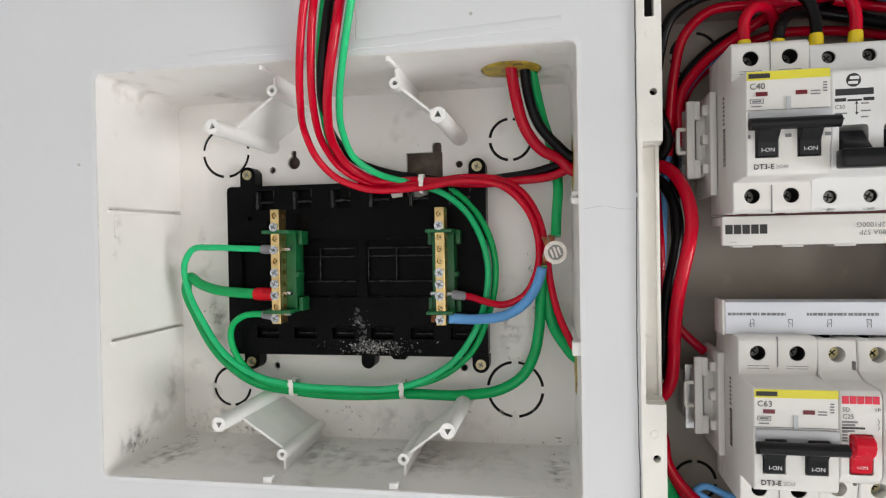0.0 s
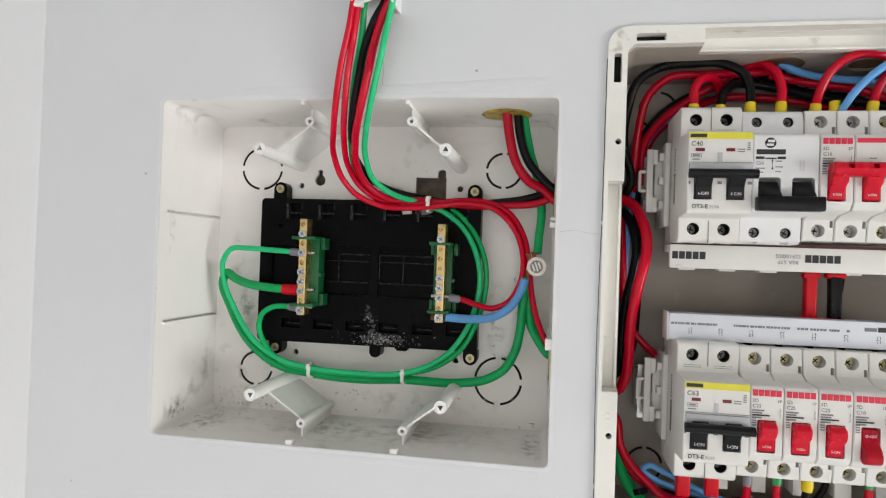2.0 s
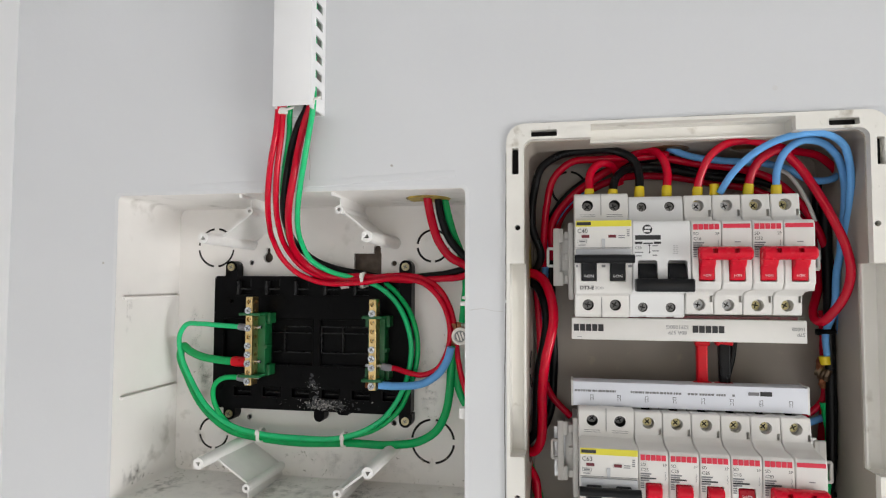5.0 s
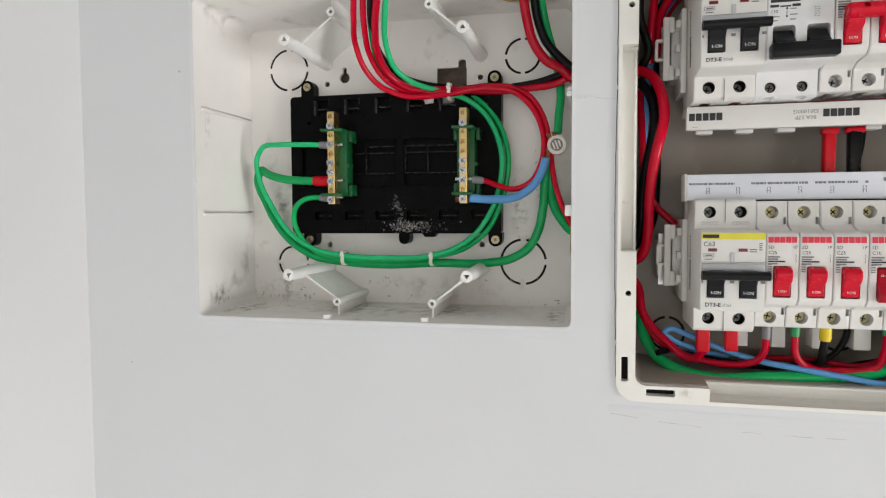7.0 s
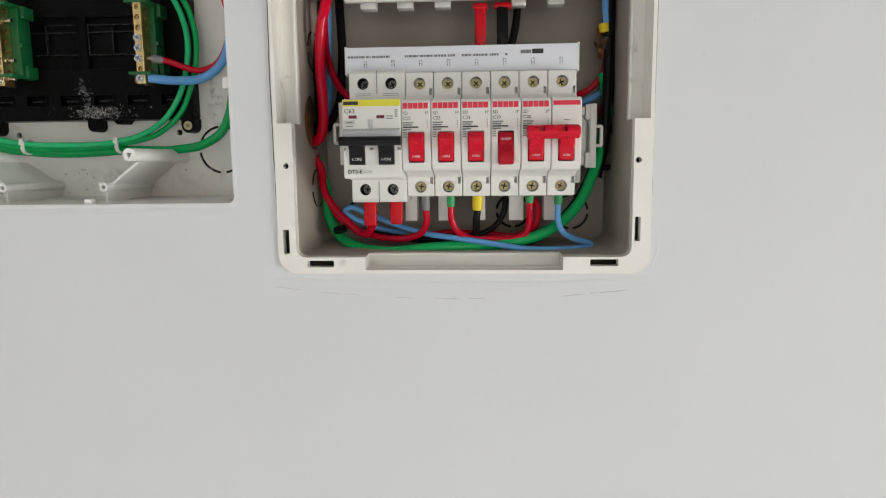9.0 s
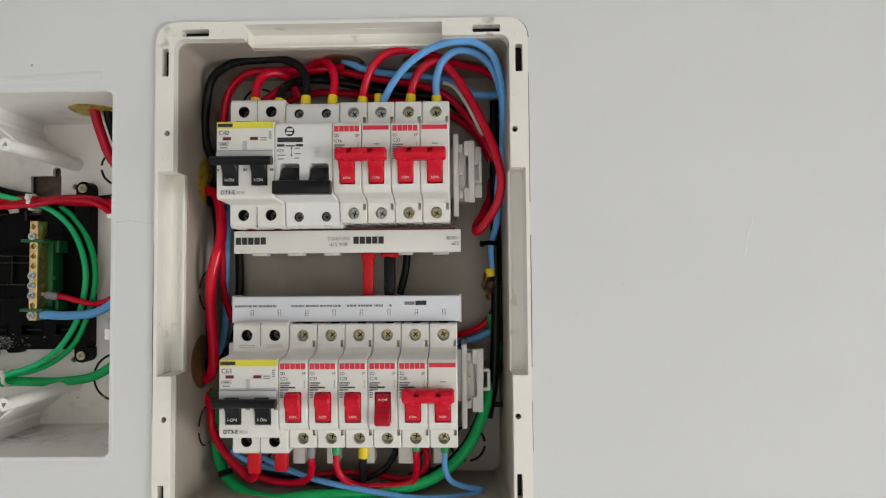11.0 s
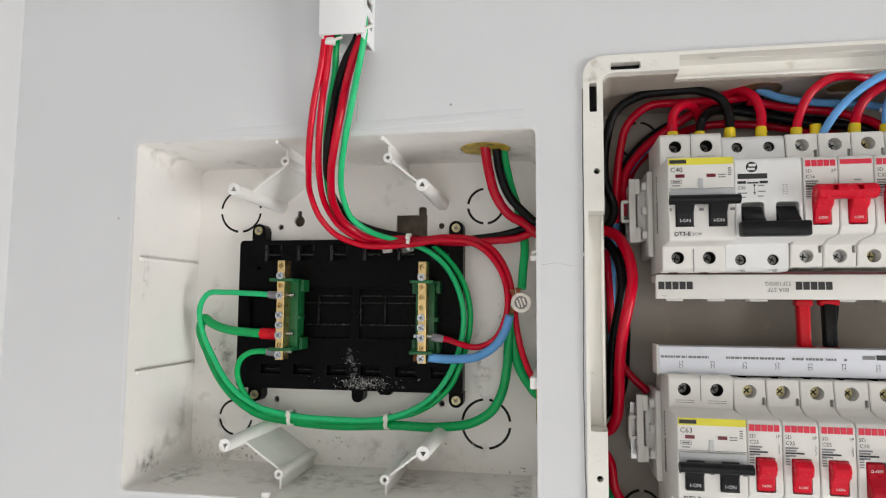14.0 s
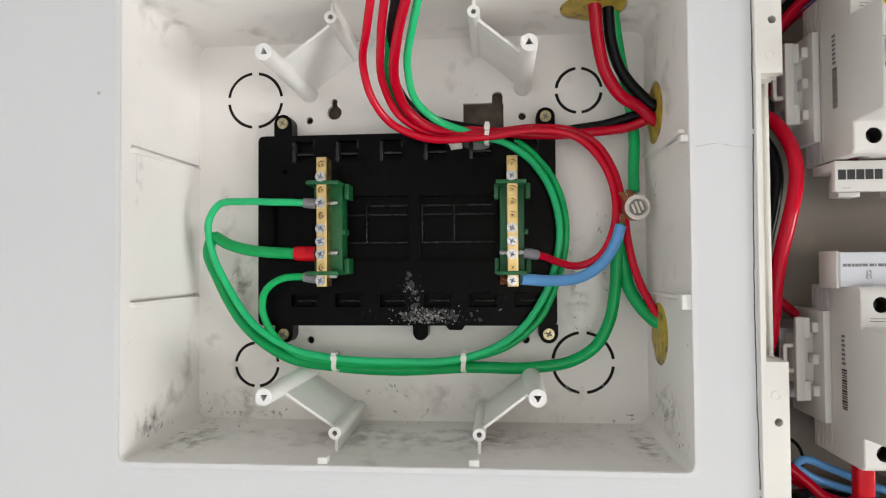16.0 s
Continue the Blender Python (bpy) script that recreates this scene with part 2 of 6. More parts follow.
    bpy.data.meshes.remove(me)
    return out


def part(name, bm, mat, parent=None, label="", smooth=35):
    me = to_mesh(name, bm) if isinstance(bm, bmesh.types.BMesh) else bm
    if not me.materials:
        me.materials.append(mat)
    if smooth:
        me.shade_smooth()
        me.set_sharp_from_angle(angle=radians(smooth))
    ob = new(name, me)
    if parent:
        ob.parent = parent
    return tagged(ob, label)


def thing(name, label, category, place=(0, 0, 0), group="", kind=""):
    ob = new(name)
    ob.location = place
    ob.empty_display_size = 0.01
    return tagged(ob, label, category, group, kind)


def spline(points, step=0.0022):
    """A smooth curve through the points, evenly stepped."""
    P = [Vector(p) for p in points]
    P = [2 * P[0] - P[1]] + P + [2 * P[-1] - P[-2]]
    D = [max((q - p).length, 1e-6) for p, q in zip(P, P[1:])]
    slope = [None] + [((P[i + 1] - P[i]) / D[i] * D[i - 1] + (P[i] - P[i - 1]) / D[i - 1] * D[i]) / (D[i] + D[i - 1]) for i in range(1, len(P) - 1)]
    out = []
    for i in range(1, len(P) - 2):
        b, c, m, n = P[i], P[i + 1], slope[i] * D[i], slope[i + 1] * D[i]
        k = max(2, min(60, int(D[i] / step)))
        for j in range(k):
            t = j / k
            out.append(b * (2 * t ** 3 - 3 * t * t + 1) + m * (t ** 3 - 2 * t * t + t) + c * (3 * t * t - 2 * t ** 3) + n * (t ** 3 - t * t))
    return out + [P[-2]]


def tube(bm, pts, r, n=12, ends=True):
    """A round rod along pts."""
    up = Vector((0.3, 1, 0.2)).normalized()
    rings = []
    for i, p in enumerate(pts):
        d = (pts[min(i + 1, len(pts) - 1)] - pts[max(i - 1, 0)]).normalized()
        u = (up - d * up.dot(d)).normalized()
        up = u
        v = d.cross(u)
        rr = r[i] if isinstance(r, list) else r
        rings.append([bm.verts.new(p + (u * math.cos(2 * math.pi * k / n) + v * math.sin(2 * math.pi * k / n)) * rr) for k in range(n)])
    for a, b in zip(rings, rings[1:]):
        for k in range(n):
            bm.faces.new((a[k], a[(k + 1) % n], b[(k + 1) % n], b[k]))
    if ends:
        bm.faces.new(rings[0][::-1]); bm.faces.new(rings[-1])
    bmesh.ops.recalc_face_normals(bm, faces=bm.faces)
    return bm


def rod(bm, a, b, r, n=14):
    return tube(bm, [Vector(a), Vector(b)], r, n)


def lettering(parent, s, x, y, z, size, mat, turned=False, name="lettering", bold=False):
    """Flat letters on a surface that faces the camera's side; turned: upside down."""
    cu = bpy.data.curves.new("letters", "FONT")
    cu.body, cu.size, cu.align_x, cu.align_y = s, size, "CENTER", "CENTER"
    cu.resolution_u = 2
    if bold:
        cu.offset = size * 0.02
    tmp = new("letters", cu)
    me = bpy.data.meshes.new_from_object(tmp.evaluated_get(bpy.context.evaluated_depsgraph_get()))
    bpy.data.objects.remove(tmp)
    bpy.data.curves.remove(cu)
    me.transform(pose(x, y, z, 90, 0, 0) @ (pose(0, 0, 0, 0, 0, 180) if turned else Matrix()))
    me.materials.clear()
    me.materials.append(mat)
    ob = new(name, me)
    ob.parent = parent
    return ob


def bar(parent, x0, x1, y, z0, z1, mat, name="printed_bar", label=""):
    bm = bmesh.new()
    box(bm, x0, x1, y - 0.00012, y + 0.0002, z0, z1)
    return part(name, bm, mat, parent, label, smooth=0)


def screw_mesh(r, depth, y, cross=True, hexed=False):
    """A screw head whose face lies at y, seen from -y, at the origin."""
    bm = bmesh.new()
    prism(bm, disc(0, 0, r, 20), y, y + depth)
    bmesh.ops.bevel(bm, geom=[e for e in bm.edges if all(abs(v.co.y - y) < 1e-6 for v in e.verts)], offset=r * 0.22, segments=2, affect="EDGES")
    k = bmesh.new()
    w, l = r * 0.15, r * 0.66
    box(k, -l, l, y - 0.001, y + depth * 0.7, -w, w)
    if cross:
        box(k, -w, w, y - 0.001, y + depth * 0.7, -l, l)
    bmesh.ops.rotate(k, verts=k.verts, cent=(0, 0, 0), matrix=Matrix.Rotation(0.5, 3, "Y"))
    return cut(bm, k)


WALL = 0.325      # front face of the main wall
BACK = 0.402      # back panel of the left box
RBACK = 0.398     # back panel of the right box
LX0, LX1, LZ0, LZ1 = -0.2475, 0.0168, 1.3665, 1.5922
FX0, FX1, FZ0, FZ1 = 0.0446, 0.2744, 1.3222, 1.6338

# ---- the room ----
wall = bmesh.new()
box(wall, -0.341, 3.0, WALL, WALL + 0.14, 0.0, 2.7)
k = bmesh.new()
prism(k, rounded(LX0 - 0.0020, LX1 + 0.0020, LZ0 - 0.0020, LZ1 + 0.0020, 0.004), WALL - 0.05, WALL + 0.10)
prism(k, rounded(FX0 + 0.002, FX1 - 0.002, FZ0 + 0.002, FZ1 - 0.002, 0.009), WALL - 0.05, WALL + 0.10)
wall_main = part("wall_north", cut(wall, k), PAINT, smooth=20)
tagged(wall_main, "smooth white painted wall with two recessed boxes", "wall", kind="structure")


def plain(name, dims, mat, label, category, holes=()):
    bm = bmesh.new()
    box(bm, *dims)
    if holes:
        k = bmesh.new()
        for h in holes:
            box(k, *h)
        bm = cut(bm, k)
    return tagged(part(name, bm, mat, smooth=0), label, category, kind="structure")


plain("wall_west", (-0.441, -0.341, -2.7, WALL + 0.14, 0, 2.7), PAINT_SIDE, "plain white painted side wall", "wall")
plain("wall_east", (3.0, 3.12, -2.7, WALL + 0.14, 0, 2.7), PAINT_DIMMED, "unseen wall darkened to cut bounced light, with a window", "wall", [(2.9, 3.2, -1.85, -0.35, 0.05, 1.45)])
plain("wall_south", (-0.341, 3.0, -2.72, -2.6, 0, 2.7), PAINT_DIMMED, "unseen grey-beige wall, dark to cut bounced light, with an added window", "wall", [(-0.20, 1.70, -2.8, -2.5, 0.10, 1.80)])
plain("floor", (-0.441, 3.12, -2.72, WALL + 0.14, -0.1, 0.0), FLOOR, "light tiled floor, unseen, pale to bounce light upward", "floor")
plain("ceiling", (-0.441, 3.12, -2.72, WALL + 0.14, 2.7, 2.8), CEILING, "unseen ceiling darkened to cut light from above", "ceiling")

# hairline cracks and scuffs in the paint
def crack(points, w, mat=None, name="crack", wander=0.0006):
    bm = bmesh.new()
    tube(bm, spline([(x, WALL, z) for x, z in points], 0.003), w, 5)
    for v in bm.verts:
        v.co.y = WALL + (v.co.y - WALL) * (0.12 if name == "plaster_ridge" else 0.25)
        v.co.x += noise.noise(v.co * 180) * wander
        v.co.z += noise.noise(v.co * 180 + Vector((7, 3, 1))) * wander
    part(name, bm, mat or CRACK, wall_main)


crack([(0.0195, 1.5101), (0.0292, 1.5108), (0.036, 1.5096), (0.0445, 1.5089)], 0.00012)
crack([(0.0418, 1.3133), (0.050, 1.3123), (0.0585, 1.3114)], 0.00016)
crack([(0.070, 1.3101), (0.0817, 1.3089), (0.095, 1.3081)], 0.00012)
crack([(0.118, 1.3067), (0.124, 1.3064), (0.129, 1.3063)], 0.00016)
crack([(0.142, 1.3061), (0.150, 1.3060), (0.158, 1.3060)], 0.00018)
crack([(0.164, 1.3060), (0.170, 1.3060), (0.175, 1.3061)], 0.00018)
crack([(0.222, 1.3079), (0.230, 1.3086), (0.236, 1.3090)], 0.00018)
crack([(0.240, 1.3094), (0.251, 1.3104), (0.2618, 1.3117)], 0.00024)
crack([(0.2758, 1.326), (0.279, 1.335), (0.2792, 1.344), (0.278, 1.349)], 0.0007, PAINT)
crack([(-0.0947, 1.6235), (-0.0949, 1.610), (-0.0946, 1.5959)], 0.00025)
crack([(0.4084, 1.5089), (0.406, 1.500), (0.4031, 1.4865)], 0.0006, PAINT)
crack([(-0.19, 1.5965), (-0.15, 1.598), (-0.10, 1.5975), (-0.04, 1.600), (0.01, 1.602)], 0.0030, PAINT, "plaster_ridge")
crack([(-0.24, 1.3625), (-0.16, 1.3620), (-0.07, 1.3622), (0.01, 1.3618)], 0.0024, PAINT, "plaster_ridge")
crack([(0.0400, 1.3165), (0.09, 1.3150), (0.16, 1.3145), (0.24, 1.3155), (0.277, 1.3185)], 0.0030, PAINT, "plaster_ridge")
GAP = material("open_joint", (0.10, 0.09, 0.08), 0.9, vary=0.4, scale=400, bump=0)
# the open joint between the plaster and the breaker box's frame
for pts, w in (([(0.0441, 1.36), (0.0433, 1.41), (0.0432, 1.46), (0.0439, 1.515)], 0.0003), ([(0.0440, 1.517), (0.0441, 1.55), (0.0442, 1.59), (0.0443, 1.615)], 0.0003), ([(0.0443, 1.337), (0.0442, 1.345), (0.0441, 1.357)], 0.00022),
               ([(0.062, 1.6343), (0.09, 1.6342), (0.12, 1.6344)], 0.0002), ([(0.15, 1.6343), (0.20, 1.6343), (0.25, 1.6342)], 0.00025), ([(0.262, 1.6341), (0.269, 1.6325), (0.2735, 1.628), (0.2748, 1.622)], 0.0005),
               ([(0.2748, 1.60), (0.2749, 1.56), (0.2748, 1.52)], 0.00025), ([(0.2748, 1.50), (0.2750, 1.46), (0.2748, 1.42)], 0.0003), ([(0.2748, 1.40), (0.2749, 1.37)], 0.00018)):
    crack(pts, w, GAP, "joint", 0.00022)
for sx, sz, sr in ((0.2115, 1.650, 0.0017), (-0.0348, 1.6089, 0.0009), (-0.2584, 1.5419, 0.0009), (0.33, 1.47, 0.0012), (0.302, 1.452, 0.0014), (-0.305, 1.33, 0.0007)):
    bm = bmesh.new()
    prism(bm, [(sx + (x - sx) * (0.7 + 0.5 * random.random()), z) for x, z in disc(sx, sz, sr, 9)], WALL - 0.0001, WALL + 0.0003)
    part("scuff", bm, CRACK if sr < 0.0012 else PAINT_SIDE, wall_main)

# Unseen windows added where the two lamps stand.
for wname, (x0, x1, z0, z1), yy in (("window_1", (-0.20, 1.70, 0.10, 1.80), -2.66),):
    bm = bmesh.new()
    box(bm, x0, x1, yy - 0.02, yy + 0.02, z0, z0 + 0.05); box(bm, x0, x1, yy - 0.02, yy + 0.02, z1 - 0.05, z1)
    box(bm, x0, x0 + 0.05, yy - 0.02, yy + 0.02, z0 + 0.05, z1 - 0.05); box(bm, x1 - 0.05, x1, yy - 0.02, yy + 0.02, z0 + 0.05, z1 - 0.05)
    box(bm, (x0 + x1) / 2 - 0.03, (x0 + x1) / 2 + 0.03, yy - 0.02, yy + 0.02, z0 + 0.05, z1 - 0.05)
    tagged(part(wname, bm, ALU, smooth=0), "aluminium framed window, unseen, added round a lamp", "window", kind="structure")
bm = bmesh.new()
box(bm, 3.04, 3.08, -1.85, -0.35, 0.05, 0.10); box(bm, 3.04, 3.08, -1.85, -0.35, 1.40, 1.45)
box(bm, 3.04, 3.08, -1.85, -1.80, 0.10, 1.40); box(bm, 3.04, 3.08, -0.40, -0.35, 0.10, 1.40)
tagged(part("window_2", bm, ALU, smooth=0), "aluminium framed window, unseen, added round a lamp", "window", kind="structure")
bm = bmesh.new()
box(bm, -60, 60, -60, 60, -3.2, -3.0)
tagged(part("ground", bm, FLOOR, smooth=0), "pale ground outside the windows", "ground", kind="structure")

# ---- the left recessed box ----
ring_slots = lambda k, cx, cz, r, y: [prism(k, arc_outline(cx, cz, r - 0.0010, r + 0.0008, a + 7, a + 83), y - 0.01, y + 0.01) for a in (0, 90, 180, 270)]

lbox = thing("junction_box", "white plastic recessed junction box with open front, dusty inside", "junction box", (LX0, WALL, LZ0))


def sub(name, bm, mat, parent, label="", smooth=35):
    """A part given in world places, under a thing that stands unturned."""
    base = parent
    shift = Vector((0, 0, 0))
    while base:
        shift += base.location
        base = base.parent
    bmesh.ops.translate(bm, verts=bm.verts, vec=-shift)
    return part(name, bm, mat, parent, label, smooth)


bm = bmesh.new()
prism(bm, rounded(LX0 - 0.0022, LX1 + 0.0022, LZ0 - 0.0022, LZ1 + 0.0022, 0.004), WALL + 0.0006, BACK + 0.003)
k = bmesh.new()
a = [k.verts.new((x, WALL - 0.01, z)) for x, z in rounded(LX0, LX1, LZ0, LZ1, 0.0036)]
b = [k.verts.new((x, BACK, z)) for x, z in rounded(LX0 + 0.0022, LX1 - 0.0016, LZ0 + 0.0022, LZ1 - 0.0022, 0.006)]
k.faces.new(a); k.faces.new(b[::-1])
for i in range(len(a)):
    k.faces.new((a[i], b[i], b[(i + 1) % len(a)], a[(i + 1) % len(a)]))
bmesh.ops.recalc_face_normals(k, faces=k.faces)
bm = cut(bm, k)
k = bmesh.new()
ring_slots(k, -0.2111, 1.5571, 0.0162, BACK); ring_slots(k, -0.0212, 1.5575, 0.0128, BACK)
ring_slots(k, -0.0206, 1.4026, 0.0170, BACK); ring_slots(k, -0.2099, 1.4005, 0.0128, BACK)
for hx, hz in ((-0.1781, 1.5441), (-0.0534, 1.5434), (-0.1776, 1.4149), (-0.0524, 1.4156)):
    prism(k, disc(hx, hz, 0.0022, 14), BACK - 0.01, BACK + 0.01)
prism(k, disc(-0.1631, 1.5484, 0.0042, 18), BACK - 0.01, BACK + 0.02)
box(k, -0.1648, -0.1614, BACK - 0.01, BACK + 0.02, 1.5484, 1.5545)
prism(k, disc(-0.1631, 1.5548, 0.0019, 14), BACK - 0.01, BACK + 0.02)
prism(k, [(-0.0872, 1.5516), (-0.0640, 1.5516), (-0.0640, 1.5330), (-0.0872, 1.5330)], BACK - 0.01, BACK + 0.02)
prism(k, rounded(-0.0705, -0.0645, 1.550, 1.5578, 0.0024), BACK - 0.01, BACK + 0.0202)
# the openings where the conduits come in
rod(k, (LX1 - 0.01, 0.3815, 1.5385), (LX1 + 0.01, 0.3815, 1.5385), 0.0165, 24)
rod(k, (LX1 - 0.01, 0.3785, 1.4215), (LX1 + 0.01, 0.3785, 1.4215), 0.0165, 24)
rod(k, (-0.0178, 0.3675, LZ1 - 0.01), (-0.0178, 0.3675, LZ1 + 0.01), 0.0172, 24)
for rz in (1.5187, 1.4432):
    box(k, LX0 - 0.0018, LX0 + 0.006, 0.3335, BACK - 0.0005, rz - 0.0024, rz - 0.0002)
    box(k, LX1 - 0.006, LX1 + 0.0016, 0.3335, 0.362, rz - 0.0024, rz - 0.0008)
body = sub("body", cut(bm, k), BOXWHITE, lbox, smooth=30)


# Fills the open ring slots with near-black in place of their shade.
def ring_shade(parent, cx, cz, r, y):
    for a in (0, 90, 180, 270):
        sub("knockout_groove", prism(bmesh.new(), arc_outline(cx, cz, r - 0.00105, r + 0.00085, a + 6.8, a + 83.2), y + 0.0005, y + 0.0026), SHADE, parent, "knock-out groove filled with painted shade", smooth=0)


for cx, cz, r in ((-0.2111, 1.5571, 0.0162), (-0.0212, 1.5575, 0.0128), (-0.0206, 1.4026, 0.0170), (-0.2099, 1.4005, 0.0128)):
    ring_shade(lbox, cx, cz, r, BACK)
# soft masonry seen through the torn opening and keyhole
bm = bmesh.new()
box(bm, -0.17, -0.05, BACK + 0.0085, BACK + 0.02, 1.52, 1.57)
for v in bm.verts:
    v.co.y += 0.002 * noise.noise(v.co * 90)
sub("masonry", bm, RUST, lbox, "rough brown masonry behind the opening")
# lip that lies in the plaster
bm = bmesh.new()
prism(bm, rounded(LX0 - 0.0024, LX1 + 0.0024, LZ0 - 0.0024, LZ1 + 0.0024, 0.0045), WALL - 0.00016, WALL + 0.0004)
k = bmesh.new()
prism(k, rounded(LX0, LX1, LZ0, LZ1, 0.0036), WALL - 0.01, WALL + 0.01)
sub("rim", cut(bm, k), RIM, lbox, "scuffed rim flush with the plaster")


def corner_post(x, z, pinx, pinz, side):
    """A screw post with a thin web to a smaller pin, which a fin ties to the box's long side."""
    bm = bmesh.new()
    prism(bm, disc(x, z, 0.0041, 22), 0.3275, BACK + 0.001)
    for v in bm.verts:
        if v.co.y > 0.39:
            v.co.x, v.co.z = x + (v.co.x - x) * 1.25, z + (v.co.z - z) * 1.25
    k = bmesh.new()
    prism(k, disc(x, z, 0.0022, 3, math.pi / 2 * side), 0.31, 0.362)
    post = sub("post", cut(bm, k), POSTWHITE, lbox)
    bm = bmesh.new()
    prism(bm, disc(pinx, pinz, 0.0031, 18), 0.3415, BACK + 0.001)
    k = bmesh.new()
    prism(k, disc(pinx, pinz, 0.0013, 12), 0.33, 0.37)
    sub("pin", cut(bm, k), POSTWHITE, lbox)
    bm = bmesh.new()
    d = Vector((pinx - x, 0, pinz - z)); L = d.length; d /= L
    n = Vector((-d.z, 0, d.x)) * 0.0007
    a0, a1 = Vector((x, 0, z)) + d * 0.0036, Vector((x, 0, z)) + d * (L - 0.0026)
    prism(bm, [(p.x, p.z) for p in (a0 - n, a1 - n, a1 + n, a0 + n)], 0.348, BACK + 0.001)
    sub("web", bm, POSTWHITE, lbox)
    edge = (LZ1 if side > 0 else LZ0)
    bm = bmesh.new()
    z0, z1 = sorted((pinz + side * 0.0028, edge - side * 0.0004))
    box(bm, pinx - 0.0007, pinx + 0.0007, 0.345, BACK + 0.001, z0, z1)
    if side < 0:
        box(bm, pinx - 0.0045, pinx + 0.0004, WALL + 0.0015, 0.332, edge - 0.0006, edge + 0.0034, 0.0007)
    else:
        box(bm, pinx - 0.0016, pinx + 0.0007, WALL + 0.004, 0.345, edge - 0.0028, edge - 0.0002, 0.0004)
    sub("fin", bm, POSTWHITE, lbox)


corner_post(-0.1782, 1.5600, -0.1495, 1.5810, 1)
corner_post(-0.0530, 1.5600, -0.0788, 1.5810, 1)
corner_post(-0.1780, 1.3970, -0.1478, 1.3770, -1)
corner_post(-0.0508, 1.3978, -0.0778, 1.3772, -1)
for rz in (1.5187, 1.4432):
    bm = bmesh.new()
    side_prism(bm, [(0.3325, rz - 0.0022), (BACK, rz - 0.0022), (BACK, rz - 0.0032), (0.3325, rz - 0.0044)], LX0 - 0.0004, LX0 + 0.0030, 0.0003)
    sub("ledge", bm, BOXWHITE, lbox)
    bm = bmesh.new()
    side_prism(bm, [(0.331, rz + 0.0003), (BACK, rz + 0.0003), (BACK, rz - 0.0012), (0.331, rz - 0.0018)], LX1 - 0.003, LX1 - 0.0002, 0.0002)
    sub("ledge", bm, BOXWHITE, lbox)
bm = bmesh.new()
box(bm, LX1 - 0.0035, LX1 + 0.0005, WALL + 0.001, 0.332, 1.5125, 1.5155, 0.0005)
sub("catch", bm, POSTWHITE, lbox)
bm = bmesh.new()
box(bm, LX1 - 0.0042, LX1 + 0.0005, WALL + 0.0008, 0.334, 1.4375, 1.4445, 0.0008)
sub("catch", bm, POSTWHITE, lbox)


def conduit(a, b, r, label, group="corrugated conduits", mat=None):
    """The end of a corrugated tube, standing open, along the line a to b."""
    A, B = Vector(a), Vector(b)
    pts = [A.lerp(B, i / 40) for i in range(41)]
    rs = [r + 0.0012 * math.sin(i * 1.4) for i in range(41)]
    rs[0] = r - 0.0006
    bm = bmesh.new()
    tube(bm, pts, rs, 26, ends=False)
    tube(bm, [p for p in pts[::-1]], [q - 0.0007 for q in rs[::-1]], 26, ends=False)
    for v in bm.verts:
        v.co += noise.noise_vector(v.co * 130) * 0.0011
    vs = list(bm.verts)
    n = 26
    for i in range(n):
        bm.faces.new((vs[i], vs[(i + 1) % n], vs[len(vs) - n + (i + 1) % n], vs[len(vs) - n + i]))
    bmesh.ops.recalc_face_normals(bm, faces=bm.faces)
    mat = mat or CONDUIT
    ob = part("conduit", bm, mat)
    tagged(ob, label, "conduit", group)
    # Cap puts the darkness deep in the tube into its colour.
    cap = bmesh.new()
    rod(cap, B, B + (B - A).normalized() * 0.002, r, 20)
    part("shade_cap", cap, SHADE, ob, "cap painted with the tube's inner shade")


conduit((LX1 - 0.0012, 0.3815, 1.5385), (0.0395, 0.3815, 1.5385), 0.0155, "yellow corrugated conduit end through the box's side wall")
conduit((LX1 - 0.0012, 0.3785, 1.4215), (0.0395, 0.3785, 1.4215), 0.0155, "yellow corrugated conduit end, half empty, through the side wall")
conduit((-0.0178, 0.3675, LZ1 - 0.0015), (-0.0178, 0.3675, 1.66), 0.0162, "dusty yellow corrugated conduit end from above")

# dirt rubbed into the plastic, each a thin uneven flake
def smears(spots, place, mat, parent, label):
    """place(u, v) gives the point and the two directions of the surface; spots: (u, v, spread u, spread v, count, size)."""
    bm = bmesh.new()
    for u0, v0, su, sv, n, size in spots:
        for i in range(n if mat is CHIP else (n + 1) // 2):
            p, a, b = place(random.gauss(u0, su), random.gauss(v0, sv))
            r = size * (0.4 + 1.1 * random.random() ** 2)
            w, tilt = random.uniform(0.7, 1.9), random.uniform(0, math.pi)
            for blob in range(random.randint(1, 4)):
                du, dv = (random.gauss(0, r * 1.5), random.gauss(0, r * 1.1)) if blob else (0.0, 0.0)
                rb = r * (0.35 + 0.4 * random.random()) if blob else r * 0.8
                pts = []
                for j in range(10):
                    q = 2 * math.pi * j / 10
                    x, y = du + rb * w * math.cos(q) * random.uniform(0.45, 1.25), dv + rb * 0.7 * math.sin(q) * random.uniform(0.45, 1.25)
                    pts.append(p + a * (x * math.cos(tilt) - y * math.sin(tilt)) + b * (x * math.sin(tilt) + y * math.cos(tilt)) - a.cross(b) * 0.00001 * blob * (1 if a.cross(b).y > 0.5 else 0))
                for q in pts:
                    q.y = max(q.y, WALL + 0.0004)
                bm.faces.new([bm.verts.new(q) for q in pts])
    tagged(sub("dirt", bm, mat, parent, label, smooth=0), kind="stuff")


CHIP = material("dark_chips", (0.16, 0.145, 0.13), 0.9, vary=0.4, scale=700, bump=0)
